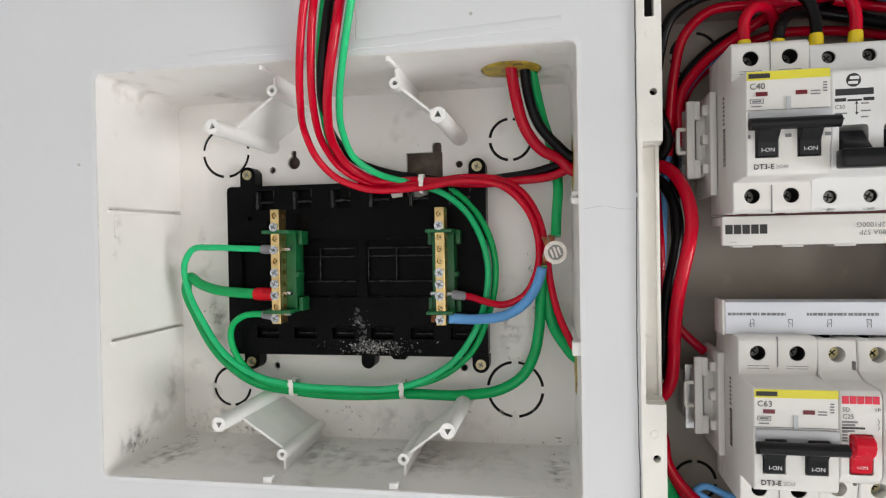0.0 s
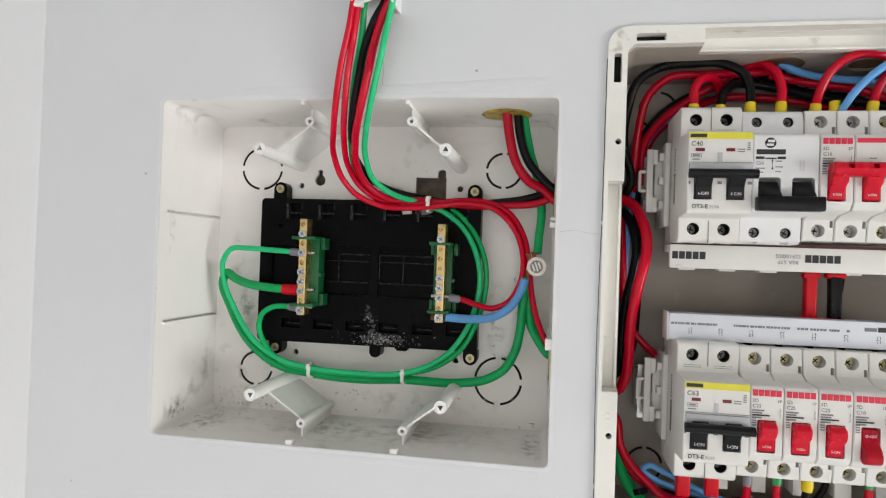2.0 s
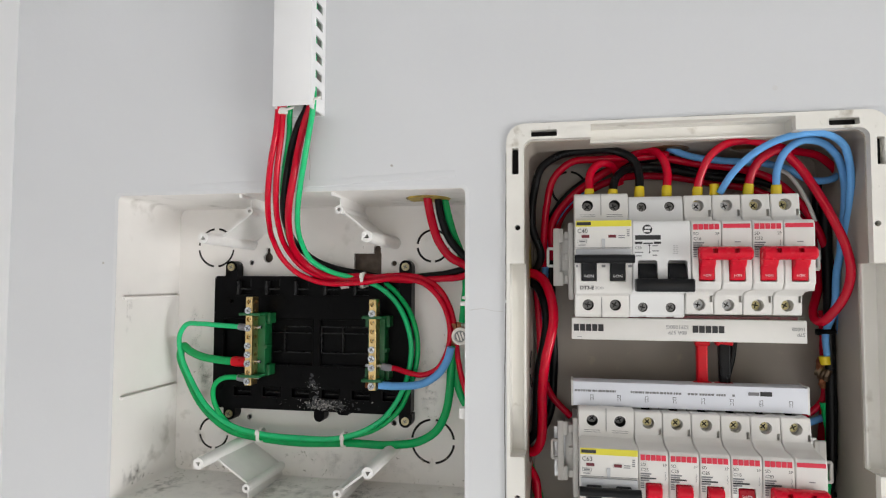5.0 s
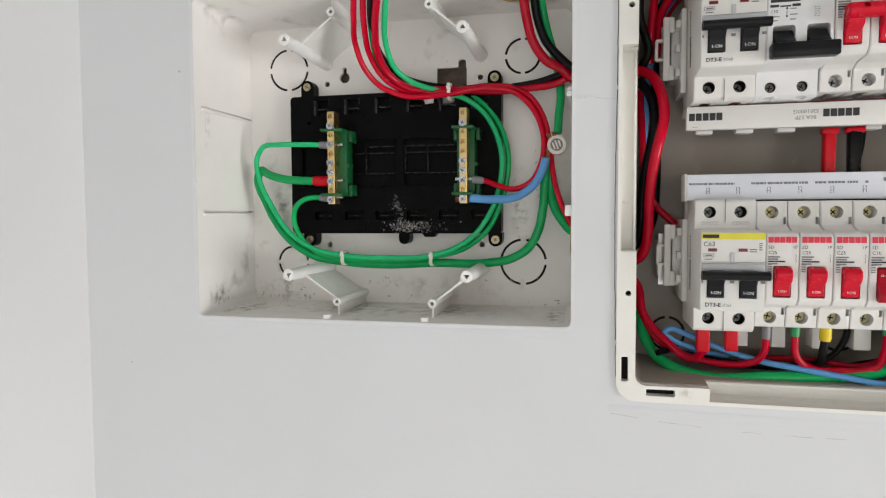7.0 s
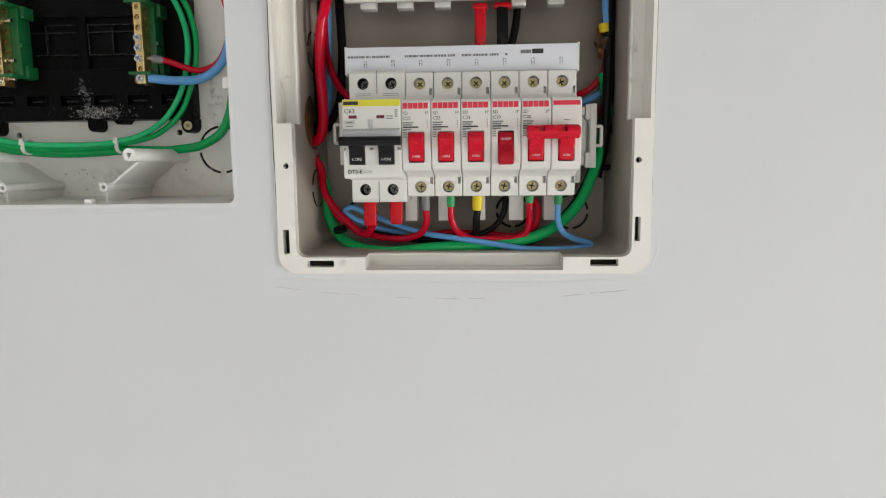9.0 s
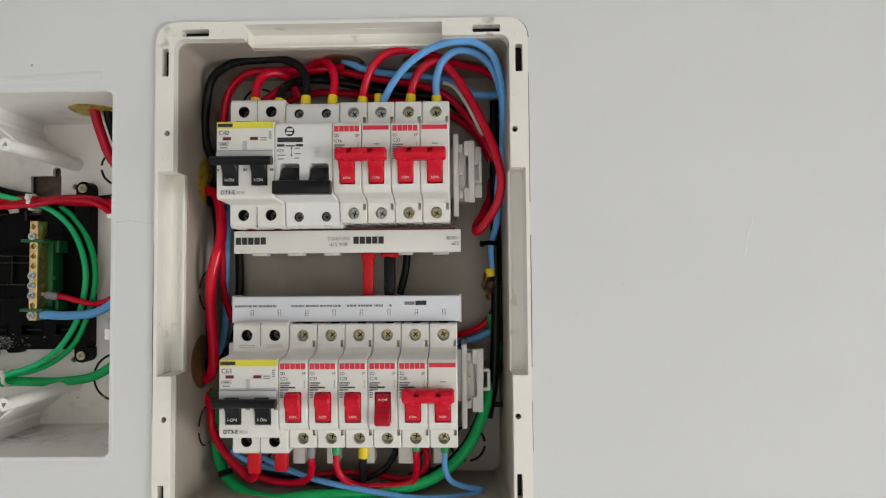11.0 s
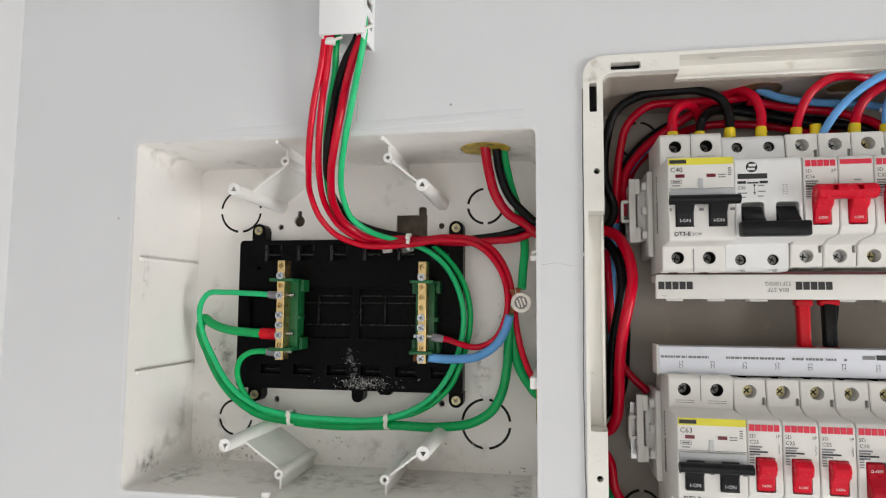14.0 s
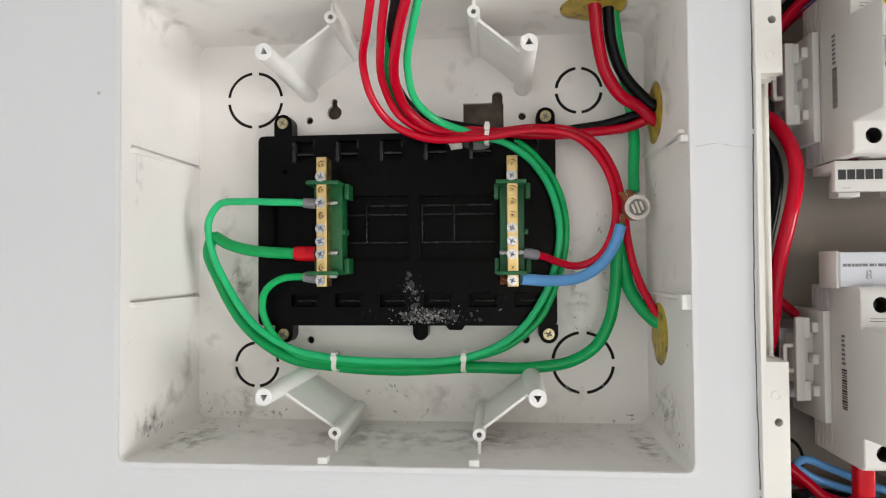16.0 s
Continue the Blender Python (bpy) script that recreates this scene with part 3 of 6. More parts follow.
SMEAR = material("grey_dirt", (0.50, 0.475, 0.44), 0.9, vary=0.35, scale=500, bump=0)
SMEARP = material("pale_dirt", (0.60, 0.575, 0.54), 0.9, vary=0.25, scale=500, bump=0)
DX, DYV, DZ = Vector((1, 0, 0)), Vector((0, 1, 0)), Vector((0, 0, 1))
tl = lambda y: (y - WALL) / (BACK - WALL)
on_back = lambda x, z: (Vector((x, BACK - 0.00015, z)), DX, DZ)
on_bottom = lambda x, y: (Vector((x, min(y, BACK - 0.002), LZ0 + 0.0022 * tl(min(y, BACK)) + 0.00015)), DX, DYV)
on_right = lambda y, z: (Vector((LX1 - 0.0016 * tl(min(y, BACK)) - 0.00015, min(max(y, WALL + 0.002), BACK - 0.002), z)), DYV, DZ)
on_left = lambda y, z: (Vector((LX0 + 0.0022 * tl(min(y, BACK)) + 0.00015, min(max(y, WALL + 0.002), BACK - 0.002), z)), DYV, DZ)
smears([(-0.232, 1.373, 0.006, 0.002, 8, 0.0011), (-0.2, 1.3745, 0.010, 0.0020, 12, 0.0010), (-0.005, 1.445, 0.003, 0.008, 6, 0.0007), (-0.226, 1.497, 0.003, 0.003, 6, 0.0010),
        (-0.224, 1.445, 0.005, 0.005, 12, 0.0009), (-0.03, 1.386, 0.010, 0.003, 8, 0.0009), (-0.135, 1.388, 0.004, 0.002, 5, 0.0007), (-0.012, 1.47, 0.004, 0.012, 10, 0.0008)], on_back, SMEAR, lbox, "grey dirt smears")
smears([(-0.236, 0.36, 0.006, 0.018, 40, 0.0012), (-0.20, 0.385, 0.02, 0.006, 26, 0.0010), (-0.13, 0.378, 0.02, 0.010, 30, 0.0010), (-0.05, 0.37, 0.03, 0.012, 36, 0.0009), (0.005, 0.36, 0.005, 0.015, 16, 0.0010)], on_bottom, SMEAR, lbox, "grey dirt smears")
smears([(0.334, 1.50, 0.002, 0.03, 26, 0.0008), (0.333, 1.41, 0.002, 0.02, 24, 0.0009), (0.345, 1.49, 0.003, 0.003, 5, 0.0010), (0.345, 1.3735, 0.010, 0.0035, 60, 0.0013), (0.37, 1.371, 0.012, 0.002, 16, 0.0010)], on_left, SMEAR, lbox, "grey dirt smears")
smears([(-0.05, 1.56, 0.05, 0.012, 12, 0.0009), (-0.12, 1.385, 0.05, 0.004, 14, 0.0010), (-0.018, 1.424, 0.003, 0.002, 8, 0.0009)], on_back, SMEARP, lbox, "pale dirt smears")

smears([(0.3282, 1.52, 0.0010, 0.006, 7, 0.0010), (0.3284, 1.497, 0.0012, 0.010, 10, 0.0011), (0.3280, 1.47, 0.0010, 0.012, 7, 0.0009), (0.3284, 1.425, 0.0011, 0.014, 11, 0.0012), (0.3282, 1.397, 0.0011, 0.010, 9, 0.0012), (0.335, 1.516, 0.002, 0.002, 6, 0.0009), (0.3385, 1.494, 0.0016, 0.002, 7, 0.0008)], on_left, CHIP, lbox, "dark chips along the worn edge")
smears([(0.372, 1.385, 0.010, 0.006, 26, 0.0010), (0.340, 1.372, 0.006, 0.003, 26, 0.0012), (0.385, 1.49, 0.004, 0.012, 14, 0.0010), (0.334, 1.46, 0.002, 0.04, 20, 0.0007)], on_right, SMEAR, lbox, "grey dirt smears")
smears([(0.010, 0.336, 0.004, 0.005, 34, 0.0011), (-0.243, 0.392, 0.003, 0.006, 22, 0.0012), (-0.15, 0.398, 0.05, 0.0025, 50, 0.0008), (-0.02, 0.397, 0.02, 0.003, 26, 0.0010), (-0.10, 0.334, 0.07, 0.004, 30, 0.0007)], on_bottom, SMEAR, lbox, "grey dirt smears")
smears([(-0.240, 1.374, 0.003, 0.004, 12, 0.0012), (-0.21, 1.3715, 0.02, 0.0010, 40, 0.0009), (-0.07, 1.3715, 0.05, 0.0010, 40, 0.0008), (-0.0225, 1.424, 0.0010, 0.003, 6, 0.0008)], on_back, SMEAR, lbox, "grey dirt smears")


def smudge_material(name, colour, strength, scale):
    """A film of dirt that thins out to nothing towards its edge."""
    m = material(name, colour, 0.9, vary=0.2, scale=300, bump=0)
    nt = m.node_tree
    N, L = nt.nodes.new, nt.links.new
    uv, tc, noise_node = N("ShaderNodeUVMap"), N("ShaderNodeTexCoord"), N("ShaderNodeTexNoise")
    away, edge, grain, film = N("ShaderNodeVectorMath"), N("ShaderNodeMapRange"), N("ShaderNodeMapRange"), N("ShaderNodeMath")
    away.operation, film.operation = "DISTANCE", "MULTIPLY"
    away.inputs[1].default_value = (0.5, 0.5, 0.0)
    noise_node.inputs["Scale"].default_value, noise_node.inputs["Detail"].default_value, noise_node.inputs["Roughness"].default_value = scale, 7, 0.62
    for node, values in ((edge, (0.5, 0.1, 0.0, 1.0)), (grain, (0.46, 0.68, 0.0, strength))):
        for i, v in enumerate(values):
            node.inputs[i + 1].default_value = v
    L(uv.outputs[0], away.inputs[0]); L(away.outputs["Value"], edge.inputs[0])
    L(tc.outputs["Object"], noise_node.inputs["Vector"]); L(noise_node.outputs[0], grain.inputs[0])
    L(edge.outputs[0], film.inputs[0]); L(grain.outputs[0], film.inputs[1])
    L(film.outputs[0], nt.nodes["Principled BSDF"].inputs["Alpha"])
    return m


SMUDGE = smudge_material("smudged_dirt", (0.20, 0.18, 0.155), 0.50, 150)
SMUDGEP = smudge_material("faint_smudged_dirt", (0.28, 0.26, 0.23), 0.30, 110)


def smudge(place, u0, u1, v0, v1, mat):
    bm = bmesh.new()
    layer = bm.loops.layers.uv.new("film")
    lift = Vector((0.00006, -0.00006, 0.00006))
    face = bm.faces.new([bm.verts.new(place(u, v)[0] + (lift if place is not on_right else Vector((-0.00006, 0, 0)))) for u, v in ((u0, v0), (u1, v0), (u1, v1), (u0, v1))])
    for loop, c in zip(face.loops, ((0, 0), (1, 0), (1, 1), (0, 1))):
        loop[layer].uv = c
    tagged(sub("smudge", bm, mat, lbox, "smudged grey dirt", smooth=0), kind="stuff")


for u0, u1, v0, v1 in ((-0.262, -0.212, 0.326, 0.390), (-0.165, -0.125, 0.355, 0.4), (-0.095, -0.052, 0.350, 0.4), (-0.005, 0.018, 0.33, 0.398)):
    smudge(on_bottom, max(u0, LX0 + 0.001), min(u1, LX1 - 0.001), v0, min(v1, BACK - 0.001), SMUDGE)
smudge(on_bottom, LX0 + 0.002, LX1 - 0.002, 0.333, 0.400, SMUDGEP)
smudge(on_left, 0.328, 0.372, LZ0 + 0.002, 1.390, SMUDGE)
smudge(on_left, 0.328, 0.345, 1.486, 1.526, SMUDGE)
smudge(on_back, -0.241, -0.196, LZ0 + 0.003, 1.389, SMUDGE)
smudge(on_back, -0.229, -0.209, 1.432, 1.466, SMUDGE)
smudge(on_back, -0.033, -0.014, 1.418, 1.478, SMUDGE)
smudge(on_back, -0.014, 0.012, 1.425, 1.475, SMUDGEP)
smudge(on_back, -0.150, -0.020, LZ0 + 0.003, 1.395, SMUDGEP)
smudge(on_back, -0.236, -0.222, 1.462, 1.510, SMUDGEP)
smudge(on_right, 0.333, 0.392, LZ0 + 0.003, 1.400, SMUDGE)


def cross_slot(parent, x, y, z, r, turn):
    g = bmesh.new()
    for q in (turn, turn + math.pi / 2):
        c, d = math.cos(q), math.sin(q)
        ring = [(0.50 * r * c * e - 0.11 * r * d * f, 0.50 * r * d * e + 0.11 * r * c * f) for e, f in ((-1, -1), (1, -1), (1, 1), (-1, 1))]
        prism(g, [(x + u, z - v) for u, v in ring], y + (0.0003 if q == turn else 0.00035), y + 0.0012)
    sub("slot", g, SLOT, parent, "cross slot filled with painted shade", smooth=0)


# Dark grey fill that stands for the shade in small screw slots.
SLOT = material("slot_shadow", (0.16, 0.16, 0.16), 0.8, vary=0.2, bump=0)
# ---- black mounting plate ----
plate = thing("mounting_plate", "black plastic mounting plate with slots, white dust at its lower edge", "mounting plate", (-0.12, BACK, 1.425))
PX0, PX1, PZ0, PZ1, PY = -0.2046, -0.0358, 1.4245, 1.5328, 0.390
bm = bmesh.new()
prism(bm, rounded(PX0, PX1, PZ0, PZ1, 0.003, 4), PY, BACK - 0.0005)
k = bmesh.new()
TOPX, BOTX = (-0.1850, -0.1597, -0.1343, -0.1090, -0.0836, -0.0583), (-0.1850, -0.1597, -0.1343, -0.1090, -0.0836, -0.0583)
for x in TOPX:
    box(k, x, x + 0.0130, PY - 0.01, PY + 0.006, 1.5175, 1.5295)
for x in BOTX:
    box(k, x, x + 0.0145, PY - 0.01, PY + 0.005, 1.4352, 1.4420)
box(k, -0.1950, -0.1552, PY - 0.01, PY + 0.003, 1.4620, 1.4965)
box(k, -0.1535, -0.1180, PY - 0.01, PY + 0.0035, 1.4615, 1.4975)
box(k, -0.1110, -0.0690, PY - 0.01, PY + 0.0035, 1.4615, 1.4970)
prism(k, disc(-0.189, 1.512, 0.0016, 12), PY - 0.01, PY + 0.006)
prism(k, [(-0.0868, 1.5240), (-0.0800, 1.5225), (-0.0725, 1.5245), (-0.0700, 1.54), (-0.0868, 1.54)], PY - 0.01, BACK + 0.01)
bm = cut(bm, k)
sub("panel", bm, BLACK, plate, smooth=25)
bm = bmesh.new()
prism(bm, [(-0.0965, 1.5325), (-0.0870, 1.5325), (-0.0872, 1.5232), (-0.0935, 1.5226), (-0.0950, 1.5262)], PY - 0.0009, PY + 0.0006)
sub("flap", bm, SMEARP, plate, "pale bent flap")
for x in TOPX:
    bm = bmesh.new()
    box(bm, x, x + 0.0022, PY + 0.0002, PY + 0.006, 1.5175, 1.5290, 0.0003); box(bm, x + 0.0025, x + 0.0125, PY + 0.0012, PY + 0.006, 1.5215, 1.5228, 0.0003)
    sub("hook", bm, LIT_RIB, plate)
for x in BOTX:
    bm = bmesh.new()
    box(bm, x + 0.0026, x + 0.0140, PY + 0.001, PY + 0.0048, 1.4380, 1.4388, 0.0002)
    sub("hook", bm, LIT_RIB, plate)
def rib(x0, x1, z0, z1, mat=None, front=0.0004):
    sub("rib", box(bmesh.new(), x0, x1, PY + front, PY + 0.003, z0, z1, 0.0002), mat or LIT_RIB, plate)


for z in (1.4919, 1.4868, 1.4711):
    rib(-0.1530 if z < 1.49 else -0.1420, -0.1190, z - 0.0004, z + 0.0004)
    rib(-0.1105, -0.0695, z - 0.0004, z + 0.0004)
for x in (-0.1418, -0.1102, -0.0921):
    rib(x - 0.0004, x + 0.0004, 1.4711, 1.4919)
# low borders round the sunk fields
for x0, x1 in ((-0.1960, -0.1560), (-0.1545, -0.1172), (-0.1118, -0.0682)):
    for z in (1.4978, 1.4606):
        rib(x0, x1, z - 0.0004, z + 0.0004, BLACK, -0.0005)
    for x in (x0, x1):
        rib(x - 0.0004, x + 0.0004, 1.4610, 1.4974, BLACK, -0.0005)
for x in TOPX:
    rib(x + 0.0126, x + 0.0134, 1.5250, 1.5300, None, -0.0004)
for x in BOTX:
    rib(x - 0.0008, x + 0.0153, 1.4420, 1.4428, BLACK, -0.0006); rib(x - 0.0008, x + 0.0153, 1.4344, 1.4352, BLACK, -0.0006)
    rib(x - 0.0008, x, 1.4352, 1.4420, BLACK, -0.0006); rib(x + 0.0145, x + 0.0153, 1.4352, 1.4420, BLACK, -0.0006)
for x, z, up in ((-0.1905, 1.5402, 1), (-0.0410, 1.5404, 1), (-0.1900, 1.4195, -1), (-0.0405, 1.4198, -1)):
    bm = bmesh.new()
    w = 0.0052
    e = PZ1 if up > 0 else PZ0
    pts = [(x - w, e - up * 0.0005), (x + w, e - up * 0.0005)] + [(x + w * math.cos(radians(a)), z + up * w * math.sin(radians(a))) for a in range(0, 181, 20)]
    prism(bm, pts, PY + 0.0012, BACK - 0.0006)
    ear = sub("ear", bm, BLACK, plate)
    s = screw_mesh(0.0031, 0.0022, 0.0)
    bmesh.ops.translate(s, verts=s.verts, vec=(x, PY - 0.0006, z))
    cross_slot(sub("screw", s, ZINCY, plate, "cross-head screw"), x, PY - 0.0006, z, 0.0031, 0.5)
bm = bmesh.new()
prism(bm, [(-0.1158, PZ0 + 0.0004), (-0.1072, PZ0 + 0.0004)] + [(-0.1115 + 0.0043 * math.cos(radians(a)), 1.4205 - 0.0043 * math.sin(radians(a))) for a in range(0, 181, 20)], PY + 0.0005, BACK - 0.0008)
prism(bm, [(-0.0975 - 0.001, PZ0 + 0.0004), (-0.0860, PZ0 + 0.0004), (-0.0885, PZ0 - 0.0028), (-0.0955, PZ0 - 0.0028)], PY + 0.0035, BACK - 0.0008)
sub("tab", bm, BLACK, plate)
# a film of dust and crumbs of plaster on the lower edge
bm = bmesh.new()
for i in range(110):
    cx, cz = random.gauss(-0.1065, 0.010), random.gauss(1.4305, 0.0026)
    if i % 5 == 0:
        cx, cz = random.gauss(-0.1150, 0.0030), random.gauss(1.4450, 0.0045)
    if not (PZ0 + 0.0022 < cz < PZ1) or any(x - 0.0030 < cx < x + 0.0175 and 1.4325 < cz < 1.4445 for x in BOTX):
        continue
    r, w, tilt = 0.0005 + 0.0013 * random.random() ** 2, random.uniform(0.8, 1.6), random.uniform(0, 3.14)
    pts = []
    for j in range(9):
        a = 2 * math.pi * j / 9
        u, v = r * w * math.cos(a) * random.uniform(0.5, 1.2), r * math.sin(a) * random.uniform(0.5, 1.2)
        pts.append((cx + u * math.cos(tilt) - v * math.sin(tilt), cz + u * math.sin(tilt) + v * math.cos(tilt)))
    bm.faces.new([bm.verts.new((x, PY - 0.00008 - 0.000001 * i, z)) for x, z in pts[::-1]])
tagged(sub("dust_film", bm, DUSTFILM, plate, "grey film of plaster dust", smooth=0), kind="stuff")
crumbs = []
bm = bmesh.new()
for i in range(520):
    cx, cz = random.gauss(-0.1065, 0.0085), random.gauss(1.4300, 0.0030)
    if random.random() < 0.10:
        cx, cz = random.gauss(-0.1155, 0.0028), random.gauss(1.4440, 0.0042)
    if random.random() < 0.07:
        cx, cz = random.uniform(-0.15, -0.06), random.uniform(1.427, 1.436)
    if not (PZ0 + 0.0006 < cz < PZ1) or any(x - 0.0012 < cx < x + 0.0157 and 1.4340 < cz < 1.4432 for x in BOTX):
        continue
    r = 0.00010 + 0.00055 * random.random() ** 4
    w, tilt, n = random.uniform(0.8, 2.2), random.uniform(0, 3.14), 7
    pts = []
    for j in range(n):
        a = 2 * math.pi * j / n
        u, v = r * w * math.cos(a) * random.uniform(0.5, 1.2), r * 0.8 * math.sin(a) * random.uniform(0.5, 1.2)
        pts.append((cx + u * math.cos(tilt) - v * math.sin(tilt), cz + u * math.sin(tilt) + v * math.cos(tilt)))
    prism_v = [bm.verts.new((x, PY - 0.00025, z)) for x, z in pts]
    base_v = [bm.verts.new((x, PY + 0.0002, z)) for x, z in pts]
    bm.faces.new(prism_v)
    for j in range(n):
        bm.faces.new((prism_v[j], base_v[j], base_v[(j + 1) % n], prism_v[(j + 1) % n]))
bmesh.ops.recalc_face_normals(bm, faces=bm.faces)
tagged(sub("plaster_crumbs", bm, DUST, plate, "white plaster crumbs", smooth=0), kind="stuff")


# ---- brass terminal bars ----
def terminal_bar(x, top, bottom, label, lean, screws):
    """Brass bar with ten screws in a green plastic holder."""
    t = thing("terminal_bar", label, "terminal bar", (x, PY, bottom), "terminal bars")
    z0, z1 = bottom + 0.0060, top - 0.0125
    def piece(name, *dims):
        sub(name, box(bmesh.new(), *dims), GREENP, t, "green plastic")
    piece("holder", x - 0.0066 + lean, x + 0.0066 + lean, 0.3775, PY - 0.0002, z0, z1, 0.0006)
    piece("band", x - 0.0085, x + 0.0072 + lean, 0.3660, 0.386, z1 - 0.0022, z1, 0.0005)
    piece("band", x - 0.0085, x + 0.0072 + lean, 0.3660, 0.386, z0, z0 + 0.0022, 0.0005)
    for zz in (z1 - 0.009, z0 + 0.0005):
        piece("foot", x + 0.0072 + lean, x + 0.0100 + lean, 0.379, PY - 0.0002, zz, zz + 0.0085, 0.0004)
        piece("foot", x - 0.0095 + lean, x - 0.0070 + lean, 0.379, PY - 0.0002, zz, zz + 0.0085, 0.0004)
    piece("peg", x + 0.0062 + lean, x + 0.0085 + lean, 0.377, 0.386, (z0 + z1) / 2 - 0.0035, (z0 + z1) / 2 - 0.0005, 0.0004)
    bm = bmesh.new()
    box(bm, x - 0.0028, x + 0.0028, 0.3668, 0.3772, bottom, top, 0.0003)
    k = bmesh.new()
    n = 10
    zs = [bottom + 0.0033 + (top - bottom - 0.0071) * i / (n - 1) for i in range(n)]
    for z in zs:
        prism(k, disc(x, z, 0.0019, 14), 0.36, 0.3705)
        rod(k, (x - 0.01, 0.3728, z), (x + 0.01, 0.3728, z), 0.0017, 12)
    sub("bar", cut(bm, k), BRASS, t, "drilled brass bar", smooth=25)
    for i, z in enumerate(zs):
        high = i in screws
        s = screw_mesh(0.0026 if high else 0.0016, 0.002, 0.0)
        bmesh.ops.translate(s, verts=s.verts, vec=(x - (0.0004 if high else 0), 0.3648 if high else 0.3682, z))
        s = sub("screw", s, ZINC if high else BRASS, t, "zinc-plated screw" if high else "brass screw")
        cross_slot(s, x - (0.0004 if high else 0), 0.3648 if high else 0.3682, z, 0.0026 if high else 0.0016, 0.5)
    return zs


terminal_bar(-0.1612, 1.5162, 1.4472, "brass earth terminal bar with green holder and three cables", 0.002, (0, 2, 3, 4, 6, 8))
zr = terminal_bar(-0.0603, 1.5150, 1.4468, "brass neutral terminal bar with green holder and two cables", 0.0, (0, 2, 3, 4, 8))

# ---- the right recessed breaker box ----
rbox = thing("breaker_box", "off-white plastic recessed breaker box without its cover", "electrical panel", (FX0, WALL, FZ0))
IX0, IX1, IZ0, IZ1 = 0.0560, 0.2632, 1.3325, 1.6230
FY = WALL - 0.0022   # raised face of the frame
TD = WALL + 0.0160   # floor of the frame's troughs
TX0, TX1, TZ0, TZ1 = 0.0995, 0.2222, 1.4155, 1.5410
bm = bmesh.new()
prism(bm, rounded(IX0 - 0.0025, IX1 + 0.0025, IZ0 - 0.0025, IZ1 + 0.0025, 0.007), WALL + 0.004, RBACK + 0.003)
k = bmesh.new()
a = [k.verts.new((x, WALL - 0.01, z)) for x, z in rounded(IX0, IX1, IZ0, IZ1, 0.006)]
b = [k.verts.new((x, RBACK, z)) for x, z in rounded(IX0 + 0.0035, IX1 - 0.0035, IZ0 + 0.0035, IZ1 - 0.0035, 0.007)]
k.faces.new(a); k.faces.new(b[::-1])
for i in range(len(a)):
    k.faces.new((a[i], b[i], b[(i + 1) % len(a)], a[(i + 1) % len(a)]))
bmesh.ops.recalc_face_normals(k, faces=k.faces)
bm = cut(bm, k)
k = bmesh.new()
for cx, cz, r in ((0.0860, 1.6008, 0.0128), (0.0835, 1.3522, 0.0118), (0.2367, 1.3549, 0.0122), (0.195, 1.3560, 0.0118)):
    ring_slots(k, cx, cz, r, RBACK)
rod(k, (IX0 - 0.01, 0.372, 1.5415), (IX0 + 0.01, 0.372, 1.5415), 0.0172, 24)
rod(k, (IX0 - 0.01, 0.366, 1.4190), (IX0 + 0.01, 0.366, 1.4190), 0.0182, 24)
rod(k, (0.153, 0.364, IZ1 - 0.01), (0.153, 0.364, IZ1 + 0.01), 0.0150, 24)
rod(k, (0.206, 0.364, IZ1 - 0.01), (0.206, 0.364, IZ1 + 0.01), 0.0120, 24)
for d in ((TX0, TX1, IZ1 - 0.005, IZ1 + 0.006), (TX0, TX1, IZ0 - 0.006, IZ0 + 0.005), (IX0 - 0.006, IX0 + 0.005, TZ0, TZ1), (IX1 - 0.005, IX1 + 0.006, TZ0, TZ1)):
    box(k, d[0], d[1], WALL - 0.02, TD + 0.0008, d[2], d[3])
sub("body", cut(bm, k), SHADED_SHELL, rbox, "plastic shell with its inner shade in the colour", smooth=30)
for cx, cz, r in ((0.0860, 1.6008, 0.0128), (0.0835, 1.3522, 0.0118), (0.2367, 1.3549, 0.0122), (0.195, 1.3560, 0.0118)):
    ring_shade(rbox, cx, cz, r, RBACK)
conduit((IX0 + 0.0018, 0.372, 1.5415), (0.0480, 0.372, 1.5415), 0.0160, "yellow corrugated conduit end, torn, in the breaker box's side", mat=CONDUIT)
conduit((IX0 + 0.0006, 0.366, 1.4190), (0.0465, 0.366, 1.4190), 0.0172, "brown corrugated conduit end in the breaker box's side", mat=OLDCONDUIT)
conduit((0.153, 0.364, IZ1 - 0.0015), (0.153, 0.364, 1.69), 0.0140, "dirty brown corrugated conduit end from above", mat=OLDCONDUIT)
conduit((0.206, 0.364, IZ1 - 0.0015), (0.206, 0.364, 1.69), 0.0112, "brown corrugated conduit end from above", mat=OLDCONDUIT)

# knock-out grooves in the shell's side walls, drawn as dark rods for shade
def side_ring(x, y, z, r):
    for a in (10, 100, 190, 280):
        bm = bmesh.new()
        tube(bm, [Vector((x, y + r * math.cos(radians(a + 7 * i)), z + r * math.sin(radians(a + 7 * i)))) for i in range(11)], 0.0006, 6)
        sub("knockout_groove", bm, SHADE, rbox, "knock-out groove filled with painted shade")


side_ring(IX0 + 0.0022, 0.372, 1.3745, 0.0130)
side_ring(IX0 + 0.0022, 0.372, 1.4660, 0.0130)

# frame: raised corners, sunk troughs along the middle of each side
bm = bmesh.new()
prism(bm, rounded(FX0, FX1, FZ0, FZ1, 0.0120, 8), FY, WALL + 0.0075)
k = bmesh.new()
